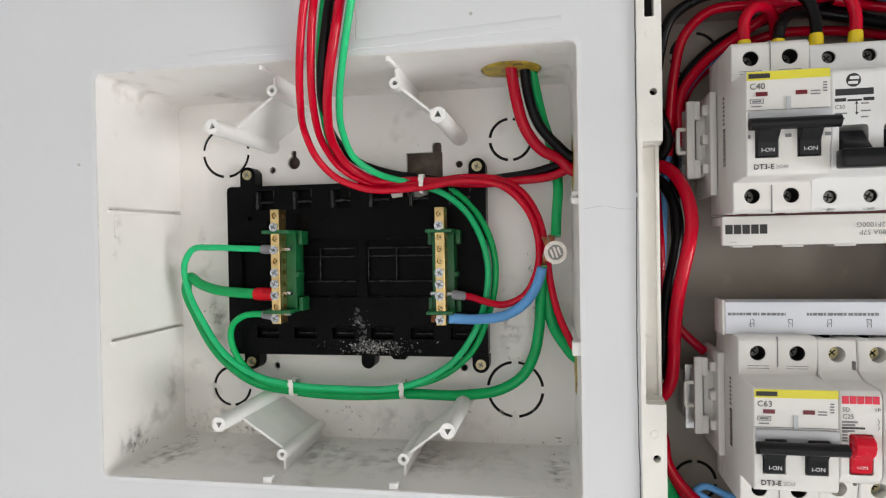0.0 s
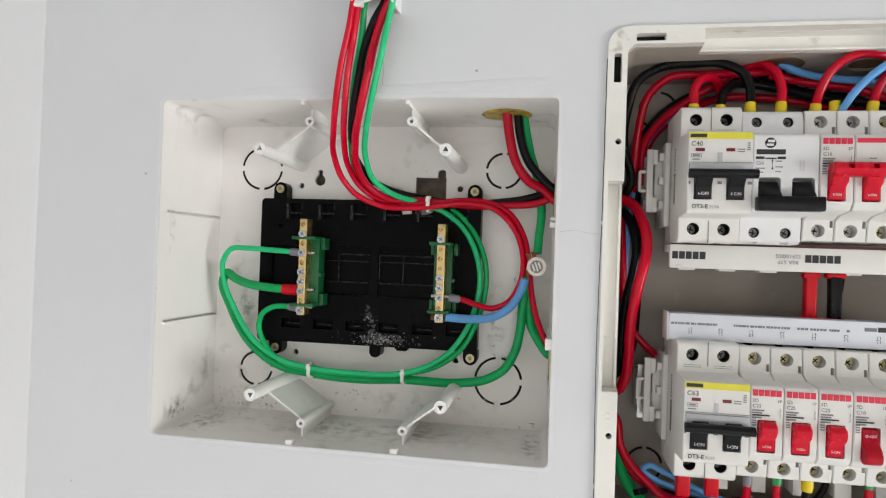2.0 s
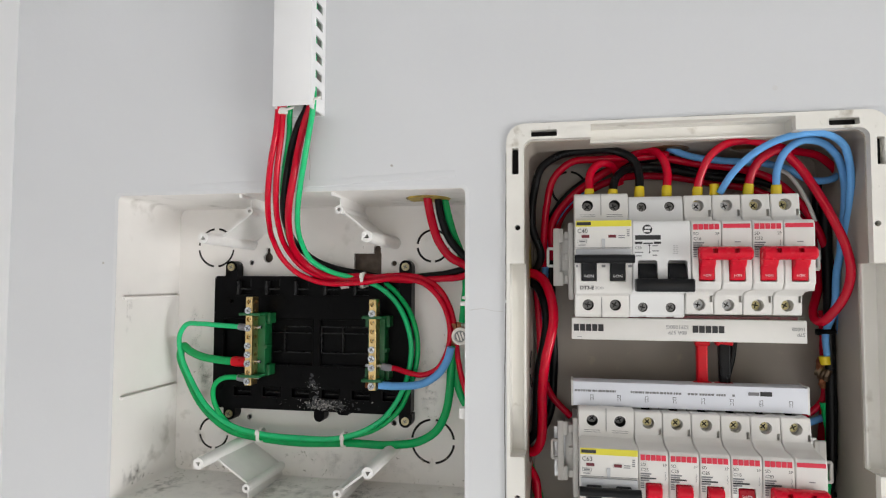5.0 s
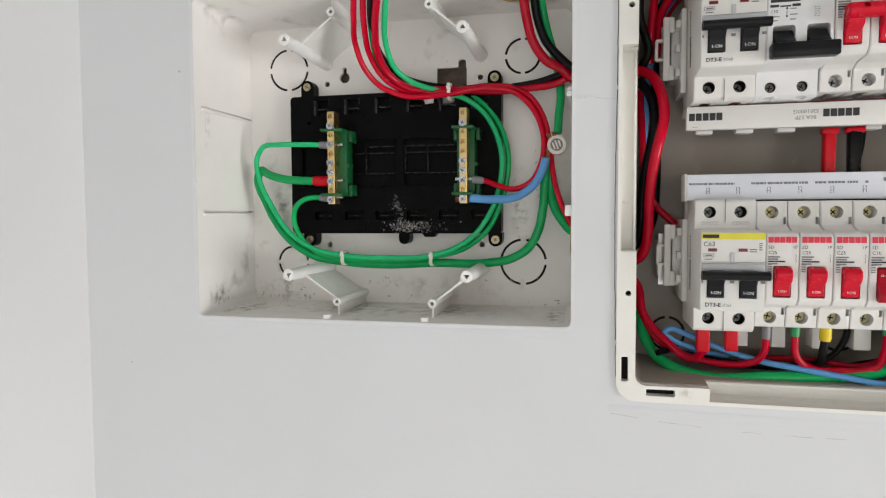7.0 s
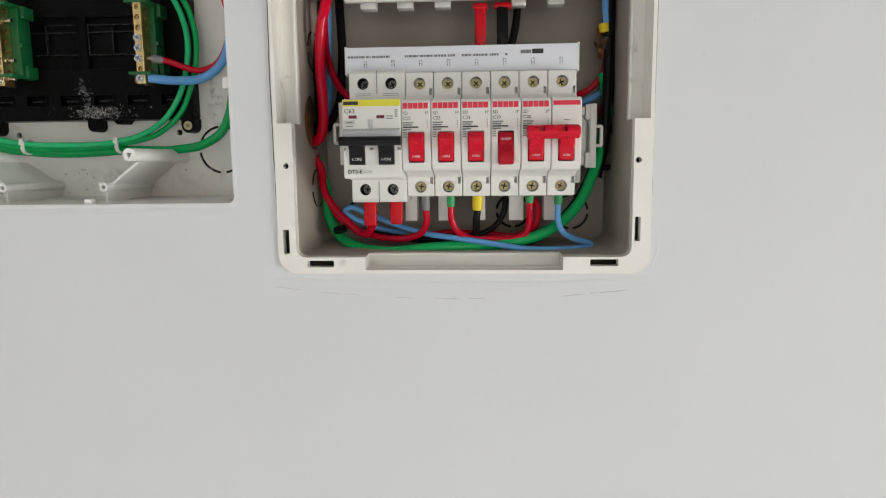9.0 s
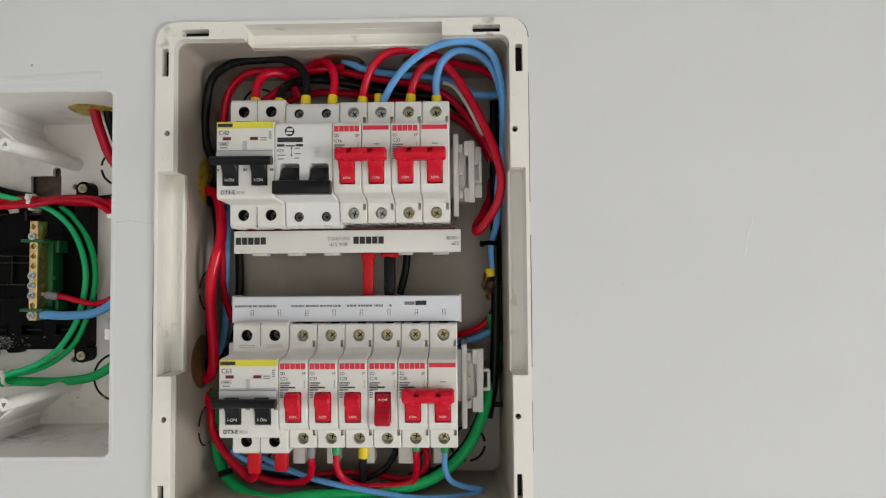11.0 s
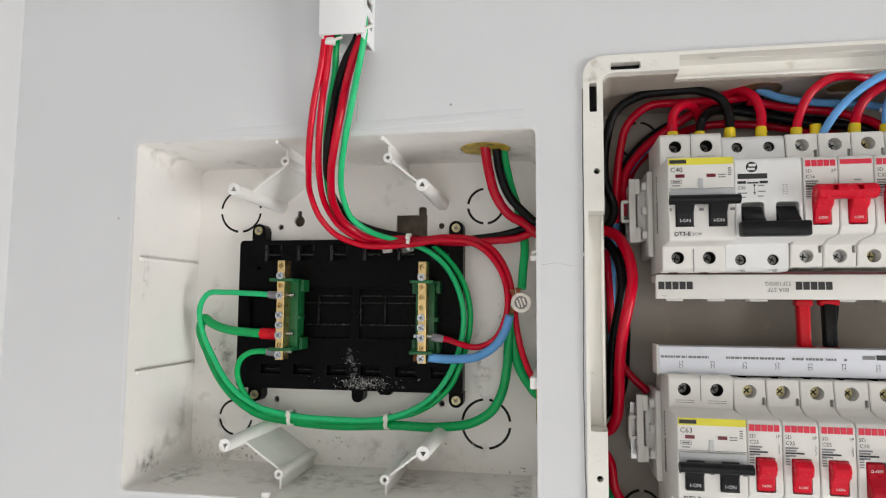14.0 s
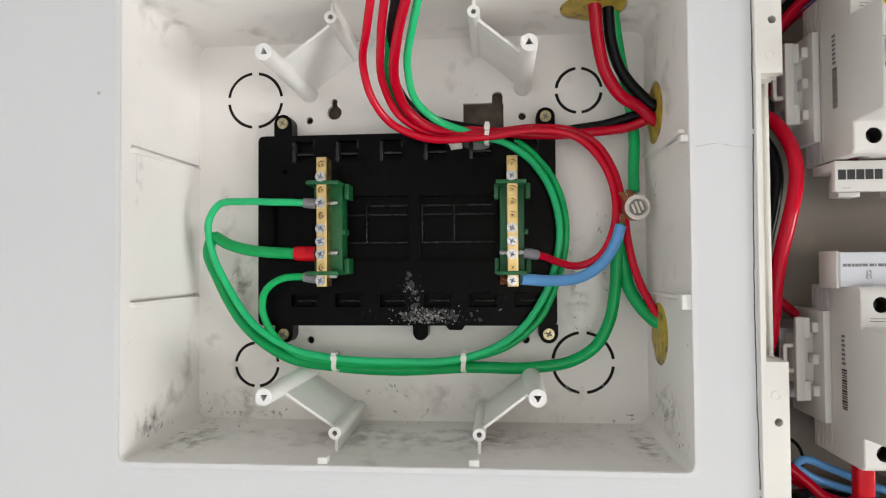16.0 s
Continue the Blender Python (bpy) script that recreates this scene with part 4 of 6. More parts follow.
prism(k, rounded(IX0 + 0.0, IX1 - 0.0, IZ0 + 0.0, IZ1 - 0.0, 0.006), WALL - 0.02, WALL + 0.02)
for d in ((TX0, TX1, FZ1 - 0.0160, FZ1 - 0.0022), (TX0, TX1, FZ0 + 0.0022, FZ0 + 0.0160), (FX0 + 0.0022, FX0 + 0.0160, TZ0, TZ1), (FX1 - 0.0160, FX1 - 0.0022, TZ0, TZ1)):
    box(k, d[0], d[1], WALL - 0.02, WALL + 0.02, d[2], d[3])
SLOTS = ((0.0608, 0.0778, 1.6247, 1.6292), (0.2408, 0.2578, 1.6247, 1.6292), (0.0626, 0.0796, 1.3262, 1.3304), (0.2385, 0.2555, 1.3268, 1.3310),
         (0.0483, 0.0527, 1.6000, 1.6175), (0.2668, 0.2712, 1.6000, 1.6170), (0.0477, 0.0518, 1.3345, 1.3500), (0.2648, 0.2682, 1.3420, 1.3570))
for x0, x1, z0, z1 in SLOTS:
    prism(k, rounded(x0, x1, z0, z1, 0.0007, 2), WALL - 0.02, WALL + 0.006)
for hx, hz in ((0.0520, 1.5645), (0.0515, 1.3895), (0.2660, 1.3910), (0.2660, 1.5645)):
    prism(k, disc(hx, hz, 0.0018, 14), WALL - 0.02, WALL + 0.006)
sub("frame", cut(bm, k), FRAMEWHITE, rbox, "off-white frame with slots and sunk channels", smooth=28)
# Dark sheets stand for the shade behind the slots and holes.
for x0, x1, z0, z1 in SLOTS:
    sub("slot_shade", box(bmesh.new(), x0 - 0.0003, x1 + 0.0003, WALL + 0.0045, WALL + 0.0062, z0 - 0.0003, z1 + 0.0003), SHADE, rbox, "sheet painted with the shade behind a slot", smooth=0)
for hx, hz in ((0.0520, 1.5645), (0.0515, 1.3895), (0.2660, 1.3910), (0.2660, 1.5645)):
    sub("hole_shade", box(bmesh.new(), hx - 0.002, hx + 0.002, WALL + 0.0045, WALL + 0.0062, hz - 0.002, hz + 0.002), SHADE, rbox, "sheet painted with the shade behind a hole", smooth=0)
# the sunk troughs: floor, outer wall, two ends and a low inner lip
def trough(u0, u1, outer, inner, upright):
    bm = bmesh.new()
    g = 1 if inner > outer else -1
    def bx(a0, a1, b0, b1, y0, y1, bevel=0.0):
        (a0, a1), (b0, b1) = sorted((a0, a1)), sorted((b0, b1))
        if upright:
            box(bm, b0, b1, y0, y1, a0, a1, bevel)
        else:
            box(bm, a0, a1, y0, y1, b0, b1, bevel)
    bx(u0, u1, outer - g * 0.0010, inner, TD, TD + 0.0014)
    bx(u0, u1, outer - g * 0.0010, outer + g * 0.0002, WALL + 0.0070, TD + 0.0004)
    bx(u0 - 0.0012, u0 + 0.0003, outer, inner, WALL + 0.0052, TD + 0.0004)
    bx(u1 - 0.0003, u1 + 0.0012, outer, inner, WALL + 0.0052, TD + 0.0004)
    bx(u0, u1, inner - g * 0.0016, inner + g * 0.0001, TD - 0.0026, TD + 0.0010, 0.0004)
    sub("trough", bm, FRAMEWHITE, rbox)


trough(TX0, TX1, FZ1 - 0.0022, IZ1 - 0.0004, False)
trough(TX0, TX1, FZ0 + 0.0022, IZ0 + 0.0004, False)
trough(TZ0, TZ1, FX0 + 0.0022, IX0 + 0.0004, True)
trough(TZ0, TZ1, FX1 - 0.0022, IX1 - 0.0004, True)
for cx, cz in ((0.0515, 1.6262), (0.0855, 1.6275), (0.0508, 1.5925), (0.0508, 1.5490), (0.2380, 1.6272), (0.2655, 1.5870), (0.0506, 1.4010), (0.0880, 1.3278)):
    bm = bmesh.new()
    prism(bm, disc(cx, cz, 0.0021, 16), FY - 0.00025, FY + 0.001)
    k = bmesh.new()
    prism(k, disc(cx, cz, 0.0016, 16), FY - 0.002, FY + 0.0001)
    sub("ejector_mark", cut(bm, k), FRAMEWHITE, rbox)


# ---- DIN rails and end stops ----
def din_rail(z):
    bm = bmesh.new()
    box(bm, 0.0745, 0.2475, 0.3745, 0.3757, z - 0.0175, z + 0.0175)
    box(bm, 0.0745, 0.2475, 0.3757, 0.3820, z - 0.0130, z - 0.0118); box(bm, 0.0745, 0.2475, 0.3757, 0.3820, z + 0.0118, z + 0.0130)
    box(bm, 0.0745, 0.2475, 0.3820, RBACK, z - 0.0130, z + 0.0130)
    tagged(part("din_rail", bm, STEEL), "galvanised steel mounting rail behind the breakers", "mounting rail", "mounting rails")


def end_stop(x, z, side, deep):
    """Plastic end stop clipped on the rail beside the breakers; side: the way its loop points."""
    t = thing("end_stop", "off-white plastic end stop with a loop beside the breakers", "end stop", (x, 0.374 + deep, z), "end stops")
    s = side
    def bx(bm, a, b, y0, y1, *rest):
        box(bm, min(x + s * a, x + s * b), max(x + s * a, x + s * b), y0 + deep, min(y1 + deep, 0.396), *rest)
    bm = bmesh.new()
    bx(bm, 0.0, 0.0035, 0.340, 0.374, z - 0.030, z + 0.024, 0.0008)
    bx(bm, 0.0030, 0.0085, 0.350, 0.374, z - 0.019, z + 0.017, 0.0008)
    for dz in (-0.0155, 0.0, 0.0155):
        bx(bm, 0.0030, 0.0062, 0.3445, 0.356, z + dz - 0.0025, z + dz + 0.0025, 0.0005)
    sub("body", bm, MCB, t)
    bm = bmesh.new()
    bx(bm, 0.0098, 0.0140, 0.3450, 0.3480, z - 0.0205, z + 0.0205, 0.0006)
    bx(bm, 0.0070, 0.0102, 0.3452, 0.3478, z + 0.0105, z + 0.0203, 0.0006)
    bx(bm, 0.0070, 0.0102, 0.3452, 0.3478, z - 0.0203, z - 0.0105, 0.0006)
    bx(bm, 0.0120, 0.0138, 0.3475, 0.3580, z - 0.0120, z + 0.0120, 0.0004)
    sub("latch", bm, MCB, t)
    bm = bmesh.new()
    bx(bm, 0.0120, 0.0182, 0.3480, 0.3510, z + 0.0052, z + 0.0072, 0.0004)
    bx(bm, 0.0120, 0.0182, 0.3480, 0.3510, z - 0.0072, z - 0.0052, 0.0004)
    bx(bm, 0.0168, 0.0188, 0.3478, 0.3512, z - 0.0064, z + 0.0064, 0.0005)
    sub("loop", bm, MCB, t)


for z in (1.5465, 1.4075):
    din_rail(z)
end_stop(0.0885, 1.5465, -1, 0.017); end_stop(0.2282, 1.5440, 1, 0.010)
end_stop(0.0908, 1.4110, -1, 0.017); end_stop(0.2325, 1.4070, 1, 0.010)


# ---- circuit breakers ----
def holes(k, W, poles, r, depth, zs, x0=0.0):
    for i in range(poles):
        for z in zs:
            prism(k, disc(x0 + W * (i + 0.5), z, r, 18), 0.30, 0.3305 + depth)


def terminal_screws(t, W, poles, mat, y, r, label, heights=(0.0325, -0.0325)):
    for i in range(poles):
        for z in heights:
            s = screw_mesh(r, 0.0025, 0.0)
            bmesh.ops.rotate(s, verts=s.verts, cent=(0, 0, 0), matrix=Matrix.Rotation(0.35 * i + 10 * z, 3, "Y"))
            bmesh.ops.translate(s, verts=s.verts, vec=(W * (i + 0.5), y, z))
            s = part("terminal_screw", s, mat, t, label)
            # The slot's shade, drawn as a near-black cross.
            g = bmesh.new()
            a = 0.5 + 0.35 * i + 10 * z
            for q in (a, a + math.pi / 2):
                c, d = math.cos(q), math.sin(q)
                ring = [(0.78 * r * c * e - 0.25 * r * d * f, 0.78 * r * d * e + 0.25 * r * c * f) for e, f in ((-1, -1), (1, -1), (1, 1), (-1, 1))]
                prism(g, [(W * (i + 0.5) + u, z - v) for u, v in ring], y + (0.0004 if q == a else 0.00045), y + 0.0018)
            part("slot", g, SHADE, s, "cross slot filled with painted shade", smooth=0)


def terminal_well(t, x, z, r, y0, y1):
    """Added lining that puts the shade of a deep terminal hole into colour."""
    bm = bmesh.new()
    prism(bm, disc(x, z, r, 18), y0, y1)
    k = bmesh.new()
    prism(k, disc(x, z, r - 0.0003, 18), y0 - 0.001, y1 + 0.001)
    part("terminal_well", cut(bm, k), SHADE, t, "lining painted with the terminal hole's shade")


def red_breaker(poles, W, rating, kind, off=False, screw=ZINCYT):
    """White breaker with red toggles; origin at the lower left of its middle line. y is the world's."""
    n = "single-pole" if poles == 1 else "two-pole"
    t = thing("circuit_breaker", f"white {n} {rating} circuit breaker with red {'toggle switched off' if off else 'toggle switched on'}", "circuit breaker", group="circuit breakers")
    prof = [(0.374, -0.0370), (0.3315, -0.0370), (0.3300, -0.0250), (0.3240, -0.0225), (0.3110, -0.0210), (0.3078, -0.0170), (0.3072, 0.0180), (0.3090, 0.0205), (0.3240, 0.0215), (0.3300, 0.0245), (0.3315, 0.0390), (0.374, 0.0390)]
    for i in range(poles):
        bm = bmesh.new()
        side_prism(bm, prof, W * i + 0.0002, W * (i + 1) - 0.0002, 0.0006)
        k = bmesh.new()
        holes(k, W, 1, 0.0037, 0.0075, (0.0322, -0.0310), W * i)
        box(k, W * i + 0.0039, W * (i + 1) - 0.0039, 0.295, 0.318, -0.0162, 0.0018, 0.0008)
        box(k, W * (i + 1) - 0.0026, W * (i + 1) - 0.0008, 0.31, 0.3345, -0.0292, -0.0250)
        box(k, W * (i + 1) - 0.0026, W * (i + 1) - 0.0008, 0.31, 0.3345, 0.0250, 0.0292)
        box(k, W * (i + .5) - 0.003, W * (i + .5) + 0.003, 0.338, 0.36, 0.0355, 0.05)
        box(k, W * (i + .5) - 0.003, W * (i + .5) + 0.003, 0.338, 0.36, -0.05, -0.0342)
        part("housing", cut(bm, k), MCB, t, smooth=30)
        bm = bmesh.new()
        c = W * (i + 0.5)
        if off:
            side_prism(bm, [(0.316, 0.0014), (0.3080, 0.0010), (0.3070, -0.0064), (0.3036, -0.0098), (0.3022, -0.0136), (0.3030, -0.0166), (0.3062, -0.0180), (0.316, -0.0158)], c - 0.0044, c + 0.0044, 0.0007)
        else:
            side_prism(bm, [(0.316, 0.0016), (0.3052, 0.0014), (0.3030, -0.0002), (0.3024, -0.0030), (0.3036, -0.0066), (0.3066, -0.0090), (0.3072, -0.0154), (0.316, -0.0158)], c - 0.0044, c + 0.0044, 0.0008)
        tog = part("toggle", bm, TOGGLEDARK if off else TOGGLERED, t, "red toggle pushed down" if off else "red toggle pushed up")
        lettering(tog, "O-OFF" if off else "I-ON", c, 0.3072 if off else 0.3066, -0.0030 if off else -0.0126, 0.0020, WHITEINK)
        if i == 0:
            [bar(t, W * i + 0.0011 + 0.00302 * j, W * i + 0.0037 + 0.00302 * j, 0.3071, 0.0150, 0.0183, REDINK, "brand_mark") for j in range(5)]
            lettering(t, "SD", W * i + 0.0026, 0.3070, 0.0124, 0.0026, INK)
            lettering(t, kind, W * (i + 1) - 0.0025, 0.3070, 0.0124, 0.0024, INK)
            lettering(t, rating, W * i + 0.0034, 0.3070, 0.0094, 0.0027, INK)
            for j, (w, m) in enumerate(((0.0062, GREYINK), (0.0052, GREYINK), (0.0090, INK), (0.0050, GREYINK))):
                z = 0.0066 - 0.0013 * j
                if z - 0.0005 > 0.0018:
                    bar(t, W * i + 0.0010, W * i + 0.0010 + w, 0.3072, z, z + 0.0008, m)
            for j in range(4):
                bar(t, W * i + 0.0010, W * i + 0.0031, 0.3072, 0.0024 - 0.0013 * j, 0.0030 - 0.0013 * j, GREYINK)
            bm = bmesh.new()
            tube(bm, [Vector((W * (i + 1) - 0.0022 + 0.0005 * (j % 2), 0.3071, 0.0086 - 0.0012 * j)) for j in range(5)], 0.00013, 5)
            part("diagram", bm, GREYINK, t)
        else:
            bar(t, W * i + 0.0009, W * (i + 1) - 0.0012, 0.3071, 0.0158, 0.0183, REDINK, "brand_mark")
            bar(t, W * i + 0.0072, W * i + 0.0105, 0.3072, 0.0072, 0.0077, GREYINK)
    if poles == 2:
        bm = bmesh.new()
        side_prism(bm, [(0.3055, 0.0042), (0.3000, 0.0045), (0.2970, 0.0028), (0.2968, -0.0012), (0.2990, -0.0036), (0.3045, -0.0034)], 0.0030, 2 * W - 0.0020, 0.0011)
        k = bmesh.new()
        box(k, 0.0100, 0.0128, 0.29, 0.3015, 0.0005, 0.0030); box(k, 2 * W - 0.0125, 2 * W - 0.0097, 0.29, 0.3015, 0.0005, 0.0030)
        part("handle_tie", cut(bm, k), TOGGLERED, t, "red bar joining both toggles", smooth=30)
    terminal_screws(t, W, poles, screw, 0.3362, 0.0028, "cross-head terminal screw", (0.0322, -0.0310))
    return t


def black_breaker(W, rating, code):
    """Two-pole white breaker with a joined black toggle and a yellow strip."""
    t = thing("circuit_breaker", f"white two-pole {rating} breaker with black toggle and yellow strip", "circuit breaker", group="circuit breakers")
    prof = [(0.374, -0.0405), (0.3320, -0.0405), (0.3300, -0.0385), (0.3300, -0.0262), (0.3090, -0.0250), (0.3078, -0.0235), (0.3072, 0.0195), (0.3082, 0.0210), (0.3300, 0.0222), (0.3300, 0.0385), (0.3320, 0.0405), (0.374, 0.0405)]
    bm = bmesh.new()
    side_prism(bm, prof, 0.00012, 2 * W - 0.00012, 0.0005)
    k = bmesh.new()
    holes(k, W, 2, 0.0036, 0.016, (0.0325, -0.0325))
    for i in range(2):
        box(k, W * i + 0.0036, W * i + 0.0132, 0.295, 0.318, -0.0172, 0.001)
        box(k, W * (i + .5) - 0.003, W * (i + .5) + 0.003, 0.338, 0.36, 0.037, 0.05)
        box(k, W * (i + .5) - 0.003, W * (i + .5) + 0.003, 0.338, 0.36, -0.05, -0.037)
    for j in range(6):
        box(k, -0.01, 0.0007, 0.3560 + 0.0026 * j, 0.3570 + 0.0026 * j, -0.0395, 0.0395)
    part("housing", cut(bm, k), MCB, t, smooth=30)
    bm = bmesh.new()
    box(bm, W - 0.0002, W + 0.0002, 0.3297, 0.331, 0.0262, 0.0404)
    part("seam", bm, GREYINK, t)
    bm = bmesh.new()
    box(bm, W - 0.0002, W + 0.0002, 0.3297, 0.331, -0.0404, -0.0275)
    part("seam", bm, GREYINK, t)
    bm = bmesh.new()
    box(bm, 0.0006, 2 * W - 0.0006, 0.3052, 0.3082, -0.0022, 0.0030, 0.0006)
    part("smoked_strip", bm, SMOKED, t, "grey translucent strip")
    for i in range(2):
        bm = bmesh.new()
        c = W * i + 0.0084
        side_prism(bm, [(0.316, 0.0), (0.3035, -0.001), (0.3030, -0.006), (0.3062, -0.0100), (0.3068, -0.0168), (0.316, -0.0168)], c - 0.0045, c + 0.0045, 0.0006)
        tog = part("toggle", bm, TOGGLEBLACK, t, "black toggle pushed up")
        lettering(tog, "I-ON", c, 0.3059, -0.0140, 0.0026, WHITEINK)
        for z, s in ((0.0325, 1), (-0.0325, -1)):
            for e in (0.0060, 0.0072):
                bar(t, W * (i + .5) - 0.0050, W * (i + .5) + 0.0050, 0.3301, z - s * e - 0.0001, z - s * e + 0.0001, INK, "printed_line")
        bar(t, W * i + (0.0040 if i == 0 else 0.0030), W * i + (0.0088 if i == 0 else 0.0076), 0.3071, 0.0098, 0.0116, REDDARK, "red_window")
    bm = bmesh.new()
    tube(bm, [Vector((-0.0004, 0.3005, -0.0035)), Vector((2 * W + 0.0006, 0.3005, -0.0035))], 0.0028, 14)
    bmesh.ops.scale(bm, vec=(1, 1.2, 0.95), verts=bm.verts, space=Matrix.Translation((0, -0.3005, 0.0035)))
    part("handle_tie", bm, TOGGLEBLACK, t, "black bar joining both toggles")
    bar(t, 0.0004, 2 * W - 0.0004, 0.3071, 0.0168, 0.0205, YELLOWINK, "yellow_strip", "yellow strip")
    bar(t, 0.0010, 0.0098, 0.3069, 0.0176, 0.0196, INK, "brand_mark")
    lettering(t, rating, 0.0046, 0.3070, 0.0140, 0.0038, INK)
    for x0, x1, z0, z1 in ((0.0016, 0.0072, 0.0084, 0.0086), (0.0016, 0.0072, 0.0066, 0.0068), (0.0016, 0.0018, 0.0068, 0.0084), (0.0070, 0.0072, 0.0068, 0.0084), (0.0026, 0.0062, 0.0072, 0.0080), (0.0022, 0.0064, 0.0051, 0.0056),
                           (0.0002, 2 * W - 0.0002, 0.0036, 0.0038), (0.0262, 0.0300, 0.0108, 0.0113), (0.0262, 0.0300, 0.0095, 0.0100)):
        bar(t, x0, x1, 0.3072, z0, z1, GREYINK)
    for j in range(4):
        bar(t, 0.0312, 0.0328, 0.3072, 0.0106 + 0.0012 * j, 0.0112 + 0.0012 * j, GREYINK)
    bar(t, 0.0163, 0.0182, 0.3070, 0.0016, 0.0092, SMOKED, "indicator")
    for x in (0.0012, 0.0165, 2 * W - 0.0020):
        bar(t, x - 0.0005, x + (0.0018 if x > 0.01 else 0.0004), 0.3073, -0.0085, -0.0070, GREYINK)
    lettering(t, code[0], 0.0070, 0.3073, -0.0212, 0.0032, INK, bold=True)
    lettering(t, code[1], 0.0145, 0.3073, -0.0213, 0.0023, GREYINK)
    z = -0.0165
    for j in range(16):
        w = (0.0004, 0.0009, 0.0006, 0.0005)[j * 7 % 4]
        part("side_print", box(bmesh.new(), -0.0001, 0.0003, 0.3425, 0.3465, z, z + w), INK, t, smooth=0)
        z += w + (0.0005, 0.0007)[j % 2]
    for j in range(7):
        part("side_print", box(bmesh.new(), -0.0001, 0.0003, 0.3435 + 0.0005 * (j % 2), 0.3462, 0.0040 + 0.0021 * j, 0.0052 + 0.0021 * j), GREYINK, t, smooth=0)
    for i in range(2):
        for z in (0.0325, -0.0325):
            terminal_well(t, W * (i + .5), z, 0.00357, 0.3308, 0.3460)
    terminal_screws(t, W, 2, DARKMETAL, 0.3380, 0.0030, "sunken terminal screw")
    return t


def grey_breaker(W):
    """Two-pole pale breaker whose black toggles are joined by a low bar."""
    t = thing("circuit_breaker", "pale grey two-pole breaker with a wide black toggle bar", "circuit breaker", group="circuit breakers")
    prof = [(0.374, -0.0390), (0.3340, -0.0390), (0.3320, -0.0370), (0.3305, -0.0235), (0.3095, -0.0220), (0.3082, -0.0200), (0.3078, 0.0190), (0.3090, 0.0212), (0.3300, 0.0225), (0.3320, 0.0370), (0.3340, 0.0395), (0.374, 0.0395)]
    bm = bmesh.new()
    side_prism(bm, prof, 0.00015, 2 * W - 0.00015, 0.0006)
    k = bmesh.new()
    holes(k, W, 2, 0.0031, 0.006, (0.0325, -0.0325))
    for i in range(2):
        c = W * i + (0.0090 if i == 0 else 0.0092)
        box(k, c - 0.0058, c + 0.0058, 0.295, 0.320, -0.0185, -0.0030, 0.0015)
        box(k, W * (i + .5) - 0.003, W * (i + .5) + 0.003, 0.338, 0.36, 0.036, 0.05)
        box(k, W * (i + .5) - 0.0025, W * (i + .5) + 0.0025, 0.330, 0.34, -0.05, -0.0378)
    part("housing", cut(bm, k), MCBGREY, t, smooth=30)
    for i in range(2):
        c = W * i + (0.0090 if i == 0 else 0.0092)
        bm = bmesh.new()
        side_prism(bm, [(0.320, -0.0045), (0.3110, -0.0050), (0.3075, -0.0090), (0.3030, -0.0130), (0.3030, -0.0180), (0.320, -0.0180)], c - 0.0052, c + 0.0052, 0.0006)
        part("toggle", bm, TOGGLEBLACK, t, "black toggle pushed down")
    bm = bmesh.new()
    box(bm, 0.0010, 2 * W + 0.0004, 0.2985, 0.3065, -0.0221, -0.0142, 0.0010)
    part("handle_tie", bm, TOGGLEBLACK, t, "black bar joining both toggles")
    bm = bmesh.new()
    prism(bm, disc(0.0090, 0.0160, 0.0029, 24), 0.30765, 0.3081)
    part("brand_mark", bm, INK, t)
    bar(t, 0.0075, 0.0110, 0.3075, 0.0163, 0.0176, MCBGREY, "brand_mark"); bar(t, 0.0068, 0.0105, 0.3075, 0.0143, 0.0155, MCBGREY, "brand_mark")
    bar(t, 0.0018, 0.0168, 0.3079, 0.0096, 0.0124, INK, "brand_mark")
    for x0, x1 in ((0.0016, 0.0060), (0.0066, 0.0122), (0.0128, 0.0170)):
        bar(t, x0, x1, 0.3079, 0.0070, 0.0084 if x0 != 0.0066 else 0.0078, INK)
    lettering(t, "C50", 0.0036, 0.3078, 0.0046, 0.0024, INK)
    for x0, x1, z in ((0.0016, 0.0064, 0.0016), (0.0020, 0.0056, -0.0006), (0.0118, 0.0150, 0.0056), (0.0118, 0.0156, 0.0024), (0.0118, 0.0146, -0.0002)):
        bar(t, x0, x1, 0.3080, z, z + 0.0006, GREYINK)
    bar(t, 0.0100, 0.0103, 0.3080, 0.0018, 0.0062, INK, "arrow")
    for dz in (0.0018, 0.0062):
        bm = bmesh.new()
        prism(bm, disc(0.01015, dz, 0.0008, 3, math.pi / 2 if dz > 0.004 else -math.pi / 2), 0.3078, 0.3081)
        part("arrow", bm, INK, t)
    for j in range(5):
        for x in (0.0240, 0.0256):
            bar(t, x + 0.0003 * (j % 2), x + 0.0009 + 0.0003 * (j % 2), 0.3080, 0.0010 + 0.0012 * j, 0.0013 + 0.0012 * j, GREYINK)
    for i in range(2):
        for z in (0.0325, -0.0325):
            terminal_well(t, W * (i + .5), z, 0.00307, 0.3325, 0.3362)
    terminal_screws(t, W, 2, DARKMETAL, 0.3340, 0.0027, "dark cross-head terminal screw")
    return t


UW, LW = 0.01719, 0.01742
UX, UZ, LXB, LZB = 0.0887, 1.5465, 0.0906, 1.4068
black_breaker(UW, "C40", ("DT3-E", "2C40")).matrix_basis = pose(UX, 0, UZ)
grey_breaker(UW).matrix_basis = pose(UX + 2 * UW, 0, UZ - 0.0012)
